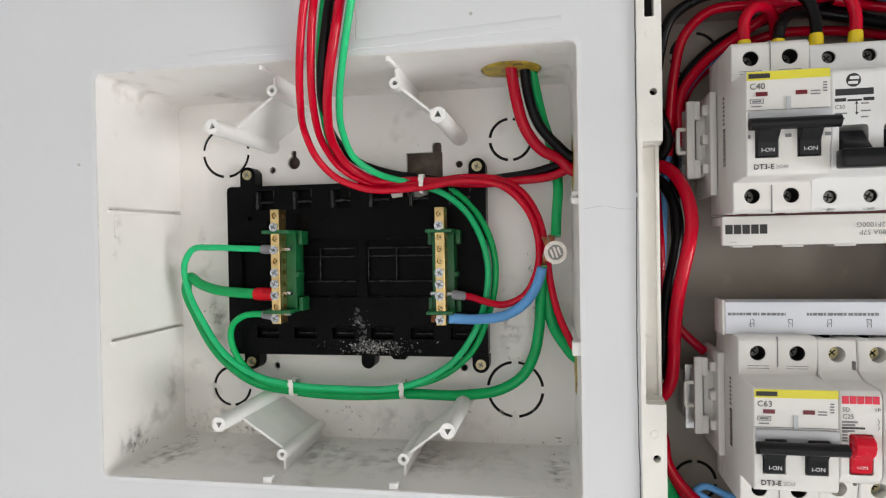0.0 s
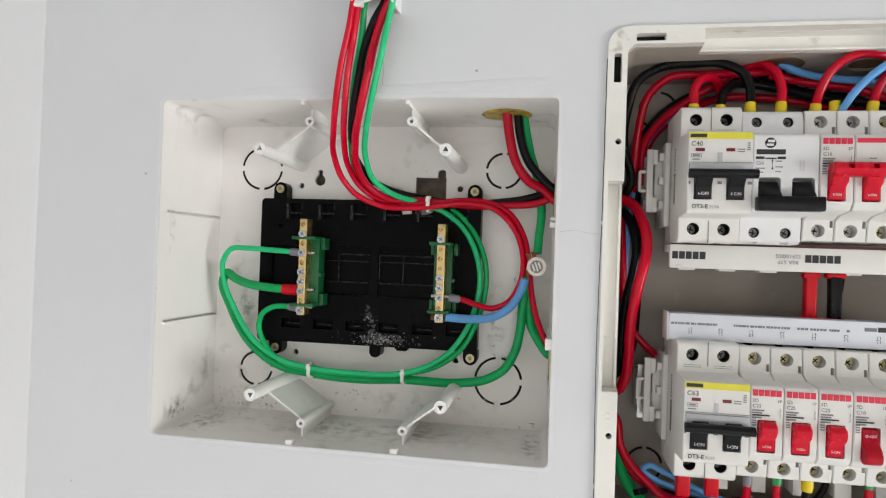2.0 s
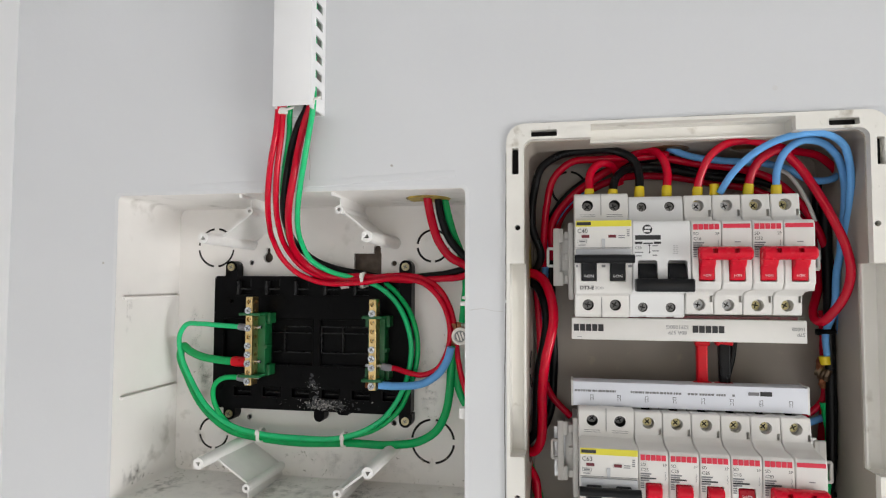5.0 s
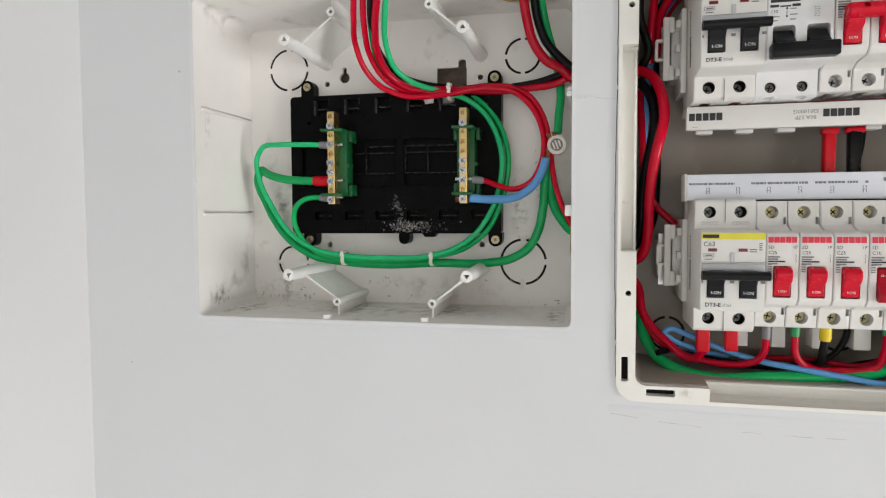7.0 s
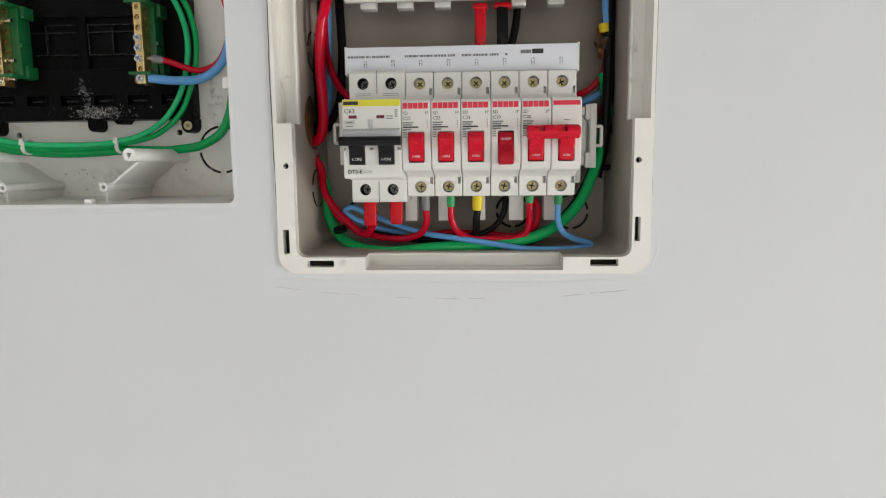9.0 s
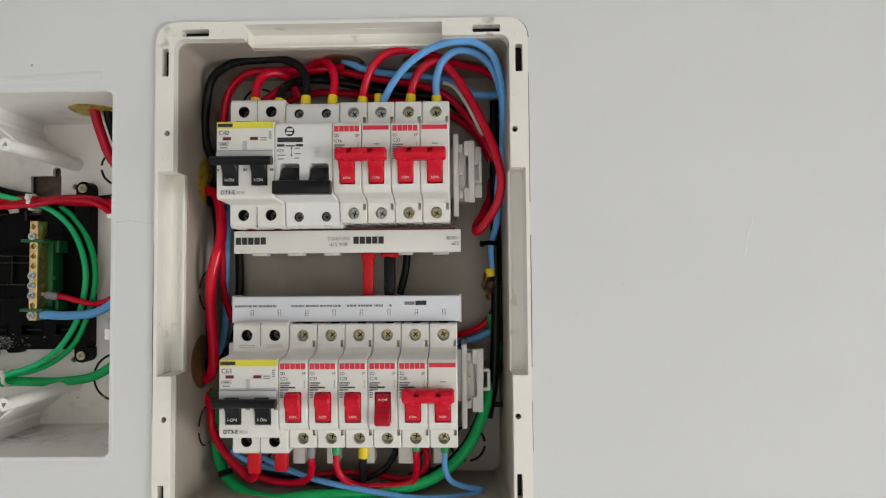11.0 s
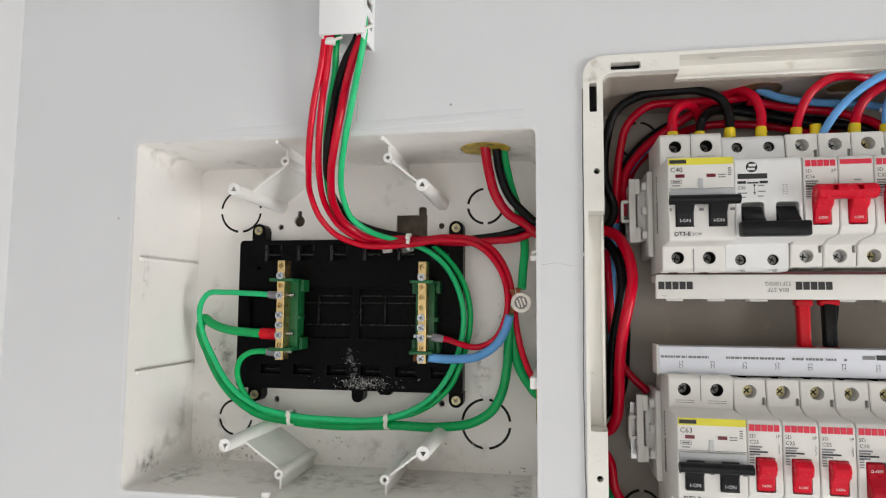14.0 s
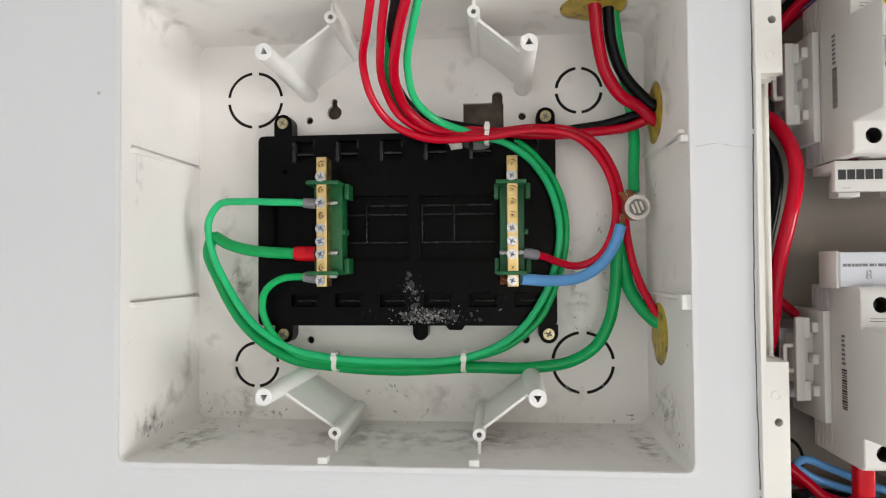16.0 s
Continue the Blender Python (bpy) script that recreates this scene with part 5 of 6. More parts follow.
red_breaker(2, UW, "C16", "2P", screw=ZINCT).matrix_basis = pose(UX + 4 * UW, 0, UZ - 0.0008)
red_breaker(2, UW, "C32", "2P").matrix_basis = pose(UX + 6 * UW, 0, UZ - 0.0008)
black_breaker(LW, "C63", ("DT3-E", "2C63")).matrix_basis = pose(LXB, 0.0012, LZB)
one = red_breaker(1, LW, "C25", "1P")
one.matrix_basis = pose(LXB + 2 * LW, 0.0012, LZB)
copy_thing(one, pose(LXB + 3 * LW, 0.0012, LZB))
copy_thing(one, pose(LXB + 4 * LW, 0.0012, LZB))
red_breaker(1, LW, "C10", "1P", off=True).matrix_basis = pose(LXB + 5 * LW, 0.0012, LZB)
red_breaker(2, LW, "C20", "2P").matrix_basis = pose(LXB + 6 * LW, 0.0012, LZB)

# ---- busbar covers between the rows ----
t = thing("busbar_cover", "off-white plastic comb busbar cover with upside-down black print", "busbar", (0.0868, 0.3425, 1.4905), "busbar covers")
bm = bmesh.new()
box(bm, 0.0868, 0.2326, 0.3425, 0.3465, 1.4905, 1.5050, 0.0007)
box(bm, 0.0870, 0.2324, 0.3460, 0.3640, 1.5005, 1.5048, 0.0005)
sub("cover", bm, MCB, t)
for x0, x1 in ((0.0946, 0.1045), (0.1183, 0.1285), (0.1425, 0.1527), (0.1916, 0.2007), (0.2143, 0.2248)):
    bm = bmesh.new()
    box(bm, x0, x1, 0.3550, 0.3640, 1.4893, 1.5010, 0.0004)
    sub("tooth", bm, MCB, t)
bm = bmesh.new()
box(bm, 0.0900, 0.2290, 0.3480, 0.3560, 1.5045, 1.5068)
sub("comb", bm, REDDARK, t, "dark red comb insulation")


def sub_bar(parent, x0, x1, y, z0, z1, mat, name="printed_bar"):
    bm = bmesh.new()
    box(bm, x0, x1, y - 0.00012, y + 0.0002, z0, z1)
    return sub(name, bm, mat, parent, smooth=0)


def sub_text(parent, s, x, y, z, size, mat):
    o = parent.location
    return lettering(parent, s, x - o.x, y - o.y, z - o.z, size, mat, turned=True)


# upside-down brand lettering stands as five dark blocks
for bx0 in (0.0882, 0.1640):
    for j in range(5):
        sub_bar(t, bx0 + 0.0040 * j, bx0 + 0.0040 * j + 0.0034, 0.3424, 1.4962, 1.5008, INK, "brand_mark")
sub_text(t, "80A 57P", 0.1545, 0.3423, 1.4962, 0.0034, GREYINK)
sub_text(t, "S2F1000G", 0.1545, 0.3423, 1.4998, 0.0034, GREYINK)
sub_text(t, "57P", 0.2290, 0.3423, 1.4962, 0.0032, GREYINK)
sub_text(t, "1000B", 0.2275, 0.3423, 1.4996, 0.0032, GREYINK)
sub_bar(t, 0.0900, 0.0935, 0.3424, 1.4922, 1.4924, GREYINK)

t = thing("busbar_cover", "bright white plastic busbar cover with small upside-down print", "busbar", (0.0873, 0.3405, 1.4470), "busbar covers")
bm = bmesh.new()
box(bm, 0.0873, 0.2316, 0.3408, 0.3570, 1.4468, 1.4628, 0.0006)
sub("cover", bm, LABELWHITE, t)
bm = bmesh.new()
box(bm, 0.2312, 0.2326, 0.3410, 0.3580, 1.4462, 1.4635, 0.0003)
sub("end_cap", bm, MCB, t)
bm = bmesh.new()
box(bm, 0.0862, 0.0876, 0.3420, 0.3580, 1.4462, 1.4635, 0.0003)
sub("end_cap", bm, MCB, t)
for i in range(8):
    x = 0.0995 + LW * i
    sub_text(t, "L1", x, 0.3406, 1.4516 + (0.0021 if i % 2 == 0 else 0.0), 0.0026, INK)
    sub_text(t, "L2", x, 0.3406, 1.4516 + (0.0 if i % 2 == 0 else 0.0021), 0.0026, INK)
for x0, x1 in ((0.0885, 0.0992), (0.1000, 0.1030), (0.1038, 0.1150), (0.1245, 0.1330), (0.1338, 0.1420), (0.1428, 0.1505), (0.1513, 0.1560), (0.1600, 0.1660), (0.1672, 0.1760), (0.1775, 0.1830), (0.1870, 0.1885)):
    x = x0
    while x < x1:
        w = min(random.uniform(0.0007, 0.0024), x1 - x)
        sub_bar(t, x, x + w, 0.3407, 1.4562, 1.4575, GREYINK)
        x += w + 0.0004
sub_bar(t, 0.1965, 0.2030, 0.3407, 1.4572, 1.4593, GREYINK, "brand_mark"); sub_bar(t, 0.2036, 0.2105, 0.3407, 1.4570, 1.4598, INK, "brand_mark")
bm = bmesh.new()
box(bm, 0.0920, 0.2290, 0.3480, 0.3560, 1.4445, 1.4472)
sub("comb", bm, BLACK, t, "black comb insulation")
for x0, x1 in ((0.1209, 0.1288), (0.1432, 0.1511), (0.1668, 0.1747), (0.1905, 0.2002), (0.2136, 0.2213)):
    bm = bmesh.new()
    box(bm, x0, x1, 0.3600, 0.3745, 1.3522, 1.3760, 0.0004)
    tagged(part("rail_clip", bm, MCB), "pale plastic rail clip hanging under the breakers", "clip", "rail clips")

# ---- the cable duct above the left box ----
duct = thing("cable_duct", "white slotted plastic cable duct fixed upright on the wall", "cable duct", (-0.098, WALL, 1.6455))
DX0, DX1, DY = -0.1112, -0.0842, 0.2995
bm = bmesh.new()
box(bm, DX0 + 0.0012, DX1, DY + 0.001, WALL - 0.0002, 1.6455, 2.55)
k = bmesh.new()
box(k, DX0 + 0.0024, DX1 - 0.0012, DY - 0.01, WALL - 0.0015, 1.60, 2.60)
n = 0
z = 1.6585
while z < 2.53:
    side_prism(k, [(0.3075, z - 0.0026), (0.3075, z + 0.0034), (0.3195, z + 0.0030), (0.3195, z - 0.0030)], DX1 - 0.006, DX1 + 0.004)
    side_prism(k, [(0.3075, z - 0.0026), (0.3075, z + 0.0034), (0.3195, z + 0.0030), (0.3195, z - 0.0030)], DX0 - 0.004, DX0 + 0.006)
    z += 0.01205
sub("channel", cut(bm, k), DUCT, duct, "slotted channel", smooth=25)
bm = bmesh.new()
box(bm, DX0, DX1 + 0.0006, DY - 0.0012, DY + 0.0004, 1.6468, 2.55, 0.0004)
box(bm, DX0, DX0 + 0.0010, DY, DY + 0.005, 1.6468, 2.55); box(bm, DX1 - 0.0002, DX1 + 0.0006, DY, DY + 0.005, 1.6468, 2.55)
sub("lid", bm, DUCT, duct, "smooth snap-on lid")
for x, z in ((DX0 + 0.006, 1.6450), (DX1 - 0.0015, 1.6510)):
    bm = bmesh.new()
    box(bm, x - 0.0035, x + 0.0025, DY + 0.002, DY + 0.006, z - 0.0025, z + 0.0018, 0.0008)
    tube(bm, spline([(x - 0.004, DY + 0.006, z - 0.002), (x + 0.002, DY + 0.003, z), (x + 0.007, DY + 0.004, z + 0.002)], 0.001), 0.0009, 6)
    tagged(part("cable_tie", bm, NYLON), "white nylon cable tie at the duct's mouth", "cable tie", "cable ties")


# ---- cables ----
NAMES = {"red": "red insulated copper cable", "green": "green earth cable", "lime": "light green earth cable", "blue": "blue insulated neutral cable", "black": "black insulated cable", "white": "thin white insulated cable"}


def cable(name, colour, r, points, where="inside the junction box", start=None, end=None):
    """A round cable through the points; start and end may each carry a sleeve (material, length, radius, label)."""
    pts = spline(points)
    bm = bmesh.new()
    tube(bm, pts, r, 14)
    ob = part(name, bm, CABLES[colour], smooth=60)
    tagged(ob, f"{NAMES[colour]} {where}", "cable", "cables")
    for sleeve, seq in ((start, pts), (end, pts[::-1])):
        if sleeve:
            mat, length, rr, label = sleeve
            run, got = [seq[0]], 0.0
            for p, q in zip(seq, seq[1:]):
                got += (q - p).length
                run.append(q)
                if got > length:
                    break
            s = bmesh.new()
            tube(s, run, [rr * (1.0 if i < len(run) - 1 else 0.92) for i in range(len(run))], 14)
            part("ferrule", s, mat, ob, label, smooth=60)
    return ob


UPF = (YELLOWF, 0.0108, 0.0033, "yellow ferrule")
GRF = (GREYF, 0.0062, 0.0028, "grey ferrule")
LOWR = (GREYF, 0.0128, 0.0026, "grey ferrule")
LOWG = (GREENF, 0.0098, 0.0027, "green ferrule")
LOWY = (YELLOWF, 0.0136, 0.0034, "yellow ferrule")

cable("red_cable", "red", 0.0021, [(-0.1070, 0.3070, 2.5200), (-0.1070, 0.3070, 2.1000), (-0.1070, 0.3070, 1.6750), (-0.1088, 0.3030, 1.6469), (-0.1128, 0.3080, 1.6318), (-0.1185, 0.3120, 1.6099), (-0.1247, 0.3215, 1.5845), (-0.1297, 0.3340, 1.5723), (-0.1358, 0.3540, 1.5600), (-0.1332, 0.3660, 1.5458), (-0.1252, 0.3750, 1.5353), (-0.1109, 0.3800, 1.5287), (-0.0746, 0.3810, 1.5276), (-0.0448, 0.3830, 1.5310), (-0.0249, 0.3850, 1.5272), (-0.0114, 0.3860, 1.5141), (-0.0047, 0.3860, 1.4956), (-0.0061, 0.3850, 1.4757), (-0.0139, 0.3840, 1.4620), (-0.0255, 0.3830, 1.4572), (-0.0369, 0.3790, 1.4597), (-0.0446, 0.3750, 1.4627), (-0.0500, 0.3720, 1.4636), (-0.0540, 0.3725, 1.4642)], "from the cable duct into the junction box", end=GRF)
cable("red_cable", "red", 0.0021, [(-0.1030, 0.3095, 2.5200), (-0.1030, 0.3095, 2.1000), (-0.1030, 0.3095, 1.6750), (-0.1056, 0.3040, 1.6470), (-0.1105, 0.3110, 1.6286), (-0.1145, 0.3140, 1.6063), (-0.1184, 0.3215, 1.5843), (-0.1237, 0.3380, 1.5686), (-0.1265, 0.3610, 1.5519), (-0.1206, 0.3750, 1.5396), (-0.1075, 0.3835, 1.5319), (-0.0761, 0.3860, 1.5308), (-0.0445, 0.3880, 1.5336), (-0.0276, 0.3880, 1.5316), (-0.0140, 0.3880, 1.5238), (-0.0051, 0.3880, 1.5097), (-0.0001, 0.3870, 1.4880), (0.0021, 0.3860, 1.4695), (0.0064, 0.3850, 1.4513), (0.0122, 0.3830, 1.4378), (0.0169, 0.3810, 1.4298), (0.0240, 0.3790, 1.4280)], "from the cable duct into the junction box")
cable("red_cable", "red", 0.0026, [(-0.0945, 0.3180, 2.5200), (-0.0945, 0.3180, 2.1000), (-0.0945, 0.3180, 1.6750), (-0.0881, 0.3080, 1.6475), (-0.0928, 0.3110, 1.6391), (-0.0983, 0.3150, 1.6247), (-0.1016, 0.3145, 1.6055), (-0.1080, 0.3205, 1.5834), (-0.1155, 0.3370, 1.5683), (-0.1199, 0.3590, 1.5516), (-0.1159, 0.3710, 1.5416), (-0.1043, 0.3810, 1.5335), (-0.0769, 0.3890, 1.5327), (-0.0366, 0.3905, 1.5298), (-0.0144, 0.3900, 1.5309), (0.0034, 0.3870, 1.5324), (0.0160, 0.3840, 1.5365), (0.0260, 0.3840, 1.5365)], "from the cable duct into the junction box")
cable("black_cable", "black", 0.0026, [(-0.0950, 0.3100, 2.5200), (-0.0950, 0.3100, 2.1000), (-0.0950, 0.3100, 1.6750), (-0.0912, 0.3100, 1.6479), (-0.0971, 0.3120, 1.6389), (-0.1043, 0.3170, 1.6255), (-0.1079, 0.3170, 1.6062), (-0.1126, 0.3215, 1.5837), (-0.1197, 0.3430, 1.5690), (-0.1218, 0.3720, 1.5548), (-0.1134, 0.3870, 1.5446), (-0.0965, 0.3925, 1.5383), (-0.0783, 0.3940, 1.5351), (-0.0463, 0.3940, 1.5308), (-0.0281, 0.3930, 1.5329), (-0.0101, 0.3910, 1.5348), (0.0160, 0.3860, 1.5400), (0.0260, 0.3860, 1.5400)], "from the cable duct into the junction box")
cable("green_cable", "lime", 0.002, [(-0.0880, 0.3130, 2.5200), (-0.0880, 0.3130, 2.1000), (-0.0880, 0.3130, 1.6750), (-0.0857, 0.3070, 1.6459), (-0.0888, 0.3100, 1.6348), (-0.0927, 0.3120, 1.6164), (-0.0989, 0.3180, 1.5948), (-0.1071, 0.3330, 1.5736), (-0.1130, 0.3550, 1.5576), (-0.1108, 0.3670, 1.5456), (-0.1010, 0.3780, 1.5373), (-0.0809, 0.3870, 1.5309), (-0.0616, 0.3870, 1.5244), (-0.0479, 0.3860, 1.5133), (-0.0381, 0.3850, 1.4960), (-0.0346, 0.3850, 1.4791), (-0.0363, 0.3850, 1.4607), (-0.0441, 0.3860, 1.4392), (-0.0565, 0.3850, 1.4225), (-0.0719, 0.3820, 1.4127), (-0.0870, 0.3780, 1.4083), (-0.1237, 0.3780, 1.4063), (-0.1566, 0.3790, 1.4078), (-0.1841, 0.3810, 1.4133), (-0.2038, 0.3820, 1.4257), (-0.2185, 0.3820, 1.4462), (-0.2278, 0.3800, 1.4684), (-0.2287, 0.3790, 1.4842), (-0.2231, 0.3780, 1.4923), (-0.2075, 0.3750, 1.4939), (-0.1909, 0.3730, 1.4932), (-0.1748, 0.3720, 1.4925), (-0.1656, 0.3725, 1.4918)], "from the cable duct into the junction box", end=GRF)
cable("green_cable", "green", 0.002, [(-0.1005, 0.3180, 2.5200), (-0.1005, 0.3180, 2.1000), (-0.1005, 0.3180, 1.6750), (-0.1045, 0.3120, 1.6486), (-0.1072, 0.3170, 1.6300), (-0.1110, 0.3185, 1.6070), (-0.1137, 0.3222, 1.5843), (-0.1209, 0.3450, 1.5672), (-0.1237, 0.3710, 1.5504), (-0.1141, 0.3890, 1.5366), (-0.0780, 0.3930, 1.5288), (-0.0568, 0.3920, 1.5265), (-0.0444, 0.3910, 1.5157), (-0.0354, 0.3900, 1.5012), (-0.0307, 0.3900, 1.4824), (-0.0312, 0.3900, 1.4669), (-0.0360, 0.3900, 1.4483), (-0.0455, 0.3900, 1.4282), (-0.0626, 0.3880, 1.4138), (-0.0869, 0.3830, 1.4070), (-0.1245, 0.3830, 1.4040), (-0.1579, 0.3840, 1.4052), (-0.1822, 0.3850, 1.4100), (-0.1942, 0.3830, 1.4215), (-0.1989, 0.3810, 1.4352), (-0.1955, 0.3770, 1.4447), (-0.1863, 0.3735, 1.4510), (-0.1748, 0.3720, 1.4525), (-0.1656, 0.3725, 1.4515)], "from the cable duct into the junction box", end=GRF)
cable("green_cable", "green", 0.0032, [(-0.0017, 0.3870, 1.4803), (-0.0036, 0.3880, 1.4635), (-0.0051, 0.3880, 1.4421), (-0.0083, 0.3880, 1.4268), (-0.0154, 0.3880, 1.4140), (-0.0277, 0.3870, 1.4061), (-0.0475, 0.3860, 1.4025), (-0.0843, 0.3850, 1.4024), (-0.1248, 0.3850, 1.4006), (-0.1586, 0.3870, 1.4022), (-0.1865, 0.3880, 1.4070), (-0.2095, 0.3880, 1.4229), (-0.2257, 0.3870, 1.4493), (-0.2315, 0.3850, 1.4686), (-0.2279, 0.3830, 1.4749), (-0.2189, 0.3790, 1.4712), (-0.2043, 0.3750, 1.4672), (-0.1908, 0.3730, 1.4658), (-0.1750, 0.3720, 1.4649), (-0.1660, 0.3725, 1.4647)], "inside the junction box", end=(REDF, 0.0095, 0.0040, "red ferrule"))
cable("blue_cable", "blue", 0.003, [(-0.0562, 0.3690, 1.4507), (-0.0389, 0.3750, 1.4496), (-0.0235, 0.3800, 1.4515), (-0.0119, 0.3820, 1.4593), (-0.0052, 0.3820, 1.4701), (-0.0026, 0.3810, 1.4790)], "inside the junction box")
cable("green_cable", "green", 0.0035, [(-0.0009, 0.3900, 1.4790), (-0.0000, 0.3910, 1.4604), (0.0032, 0.3900, 1.4444), (0.0101, 0.3870, 1.4330), (0.0160, 0.3820, 1.4270), (0.0260, 0.3820, 1.4250)], "inside the junction box")
cable("green_cable", "green", 0.003, [(-0.0100, 0.3720, 1.6550), (-0.0062, 0.3740, 1.5890), (-0.0017, 0.3810, 1.5673), (0.0045, 0.3900, 1.5470), (0.0073, 0.3920, 1.5262), (0.0061, 0.3890, 1.5095), (0.0055, 0.3860, 1.4970)], "inside the junction box")
cable("red_cable", "red", 0.0033, [(-0.0215, 0.3640, 1.6550), (-0.0176, 0.3640, 1.5901), (-0.0154, 0.3690, 1.5748), (-0.0105, 0.3740, 1.5581), (-0.0013, 0.3780, 1.5464), (0.0084, 0.3810, 1.5416), (0.0160, 0.3820, 1.5345), (0.0260, 0.3820, 1.5345)], "inside the junction box")
cable("black_cable", "black", 0.003, [(-0.0145, 0.3670, 1.6550), (-0.0103, 0.3670, 1.5911), (-0.0083, 0.3720, 1.5756), (-0.0026, 0.3760, 1.5604), (0.0065, 0.3790, 1.5497), (0.0160, 0.3800, 1.5420), (0.0260, 0.3800, 1.5420)], "inside the junction box")
cable("red_cable", "red", 0.0028, [(0.0993, 0.3476, 1.5805), (0.0993, 0.3470, 1.5923), (0.1001, 0.3490, 1.6033), (0.1055, 0.3530, 1.6104), (0.1130, 0.3580, 1.6117), (0.1188, 0.3650, 1.6068), (0.1216, 0.3700, 1.5989)], "inside the breaker box", start=UPF)
cable("black_cable", "black", 0.0028, [(0.1150, 0.3476, 1.5805), (0.1150, 0.3470, 1.5916), (0.1170, 0.3500, 1.5996), (0.1240, 0.3570, 1.6067), (0.1365, 0.3660, 1.6100), (0.1556, 0.3730, 1.6088), (0.1853, 0.3770, 1.6033), (0.2238, 0.3770, 1.5968), (0.2469, 0.3760, 1.5791)], "inside the breaker box", start=UPF)
cable("black_cable", "black", 0.0028, [(0.1322, 0.3476, 1.5805), (0.1322, 0.3470, 1.5909), (0.1324, 0.3480, 1.6004), (0.1288, 0.3500, 1.6123), (0.1174, 0.3530, 1.6194), (0.0989, 0.3550, 1.6205), (0.0797, 0.3560, 1.6183), (0.0671, 0.3580, 1.6106), (0.0611, 0.3610, 1.5921), (0.0598, 0.3640, 1.5683), (0.0655, 0.3680, 1.5450), (0.0620, 0.3720, 1.5380)], "inside the breaker box", start=UPF)
cable("red_cable", "red", 0.0028, [(0.1498, 0.3476, 1.5805), (0.1498, 0.3470, 1.5908), (0.1506, 0.3490, 1.6034), (0.1470, 0.3530, 1.6153), (0.1398, 0.3590, 1.6209), (0.1321, 0.3650, 1.6195), (0.1219, 0.3710, 1.6142), (0.1045, 0.3750, 1.6037), (0.0865, 0.3760, 1.5900), (0.0743, 0.3760, 1.5731), (0.0740, 0.3780, 1.5450)], "inside the breaker box", start=UPF)
cable("red_cable", "red", 0.0026, [(0.1543, 0.3660, 1.6188), (0.1330, 0.3670, 1.6171), (0.1065, 0.3660, 1.6164), (0.0871, 0.3660, 1.6147), (0.0751, 0.3670, 1.6038), (0.0700, 0.3690, 1.5848), (0.0680, 0.3710, 1.5647), (0.0670, 0.3740, 1.5400)], "inside the breaker box")
cable("blue_cable", "blue", 0.0026, [(0.0993, 0.3840, 1.5989), (0.0884, 0.3820, 1.5907), (0.0790, 0.3810, 1.5797), (0.0724, 0.3800, 1.5674), (0.0690, 0.3860, 1.5450), (0.0655, 0.3880, 1.5000), (0.0650, 0.3890, 1.4700), (0.0645, 0.3890, 1.4400), (0.0620, 0.3850, 1.4200)], "inside the breaker box")
cable("red_cable", "red", 0.0026, [(0.1695, 0.3476, 1.5805), (0.1695, 0.3470, 1.5922), (0.1719, 0.3460, 1.6018), (0.1778, 0.3440, 1.6131), (0.1867, 0.3430, 1.6196), (0.1978, 0.3440, 1.6217), (0.2137, 0.3490, 1.6197), (0.2330, 0.3600, 1.6170), (0.2517, 0.3680, 1.6139), (0.2642, 0.3720, 1.6029), (0.2684, 0.3740, 1.5854), (0.2652, 0.3750, 1.5598), (0.2623, 0.3760, 1.5341), (0.2585, 0.3860, 1.4600), (0.2580, 0.3900, 1.4400), (0.2565, 0.3910, 1.4200)], "inside the breaker box", start=UPF)
cable("blue_cable", "blue", 0.0023, [(0.1825, 0.3450, 1.5873), (0.1894, 0.3420, 1.5991), (0.1995, 0.3380, 1.6099), (0.2129, 0.3340, 1.6180), (0.2276, 0.3310, 1.6218), (0.2427, 0.3310, 1.6211), (0.2526, 0.3340, 1.6154), (0.2582, 0.3390, 1.6029), (0.2609, 0.3470, 1.5818), (0.2609, 0.3560, 1.5601), (0.2581, 0.3620, 1.5374), (0.2566, 0.3660, 1.5087), (0.2534, 0.3700, 1.4959), (0.2545, 0.3710, 1.4796)], "inside the breaker box")
cable("red_cable", "red", 0.0028, [(0.2008, 0.3476, 1.5805), (0.2008, 0.3470, 1.5907), (0.2031, 0.3460, 1.6013), (0.2096, 0.3440, 1.6105), (0.2187, 0.3440, 1.6143), (0.2280, 0.3440, 1.6066), (0.2383, 0.3430, 1.5908), (0.2488, 0.3420, 1.5695), (0.2562, 0.3420, 1.5504), (0.2587, 0.3430, 1.5368), (0.2567, 0.3450, 1.5231), (0.2501, 0.3470, 1.5111), (0.2438, 0.3500, 1.5040), (0.2424, 0.3570, 1.5051), (0.2441, 0.3650, 1.5108), (0.2488, 0.3730, 1.5187), (0.2533, 0.3790, 1.5287), (0.2546, 0.3840, 1.5419)], "inside the breaker box", start=UPF)
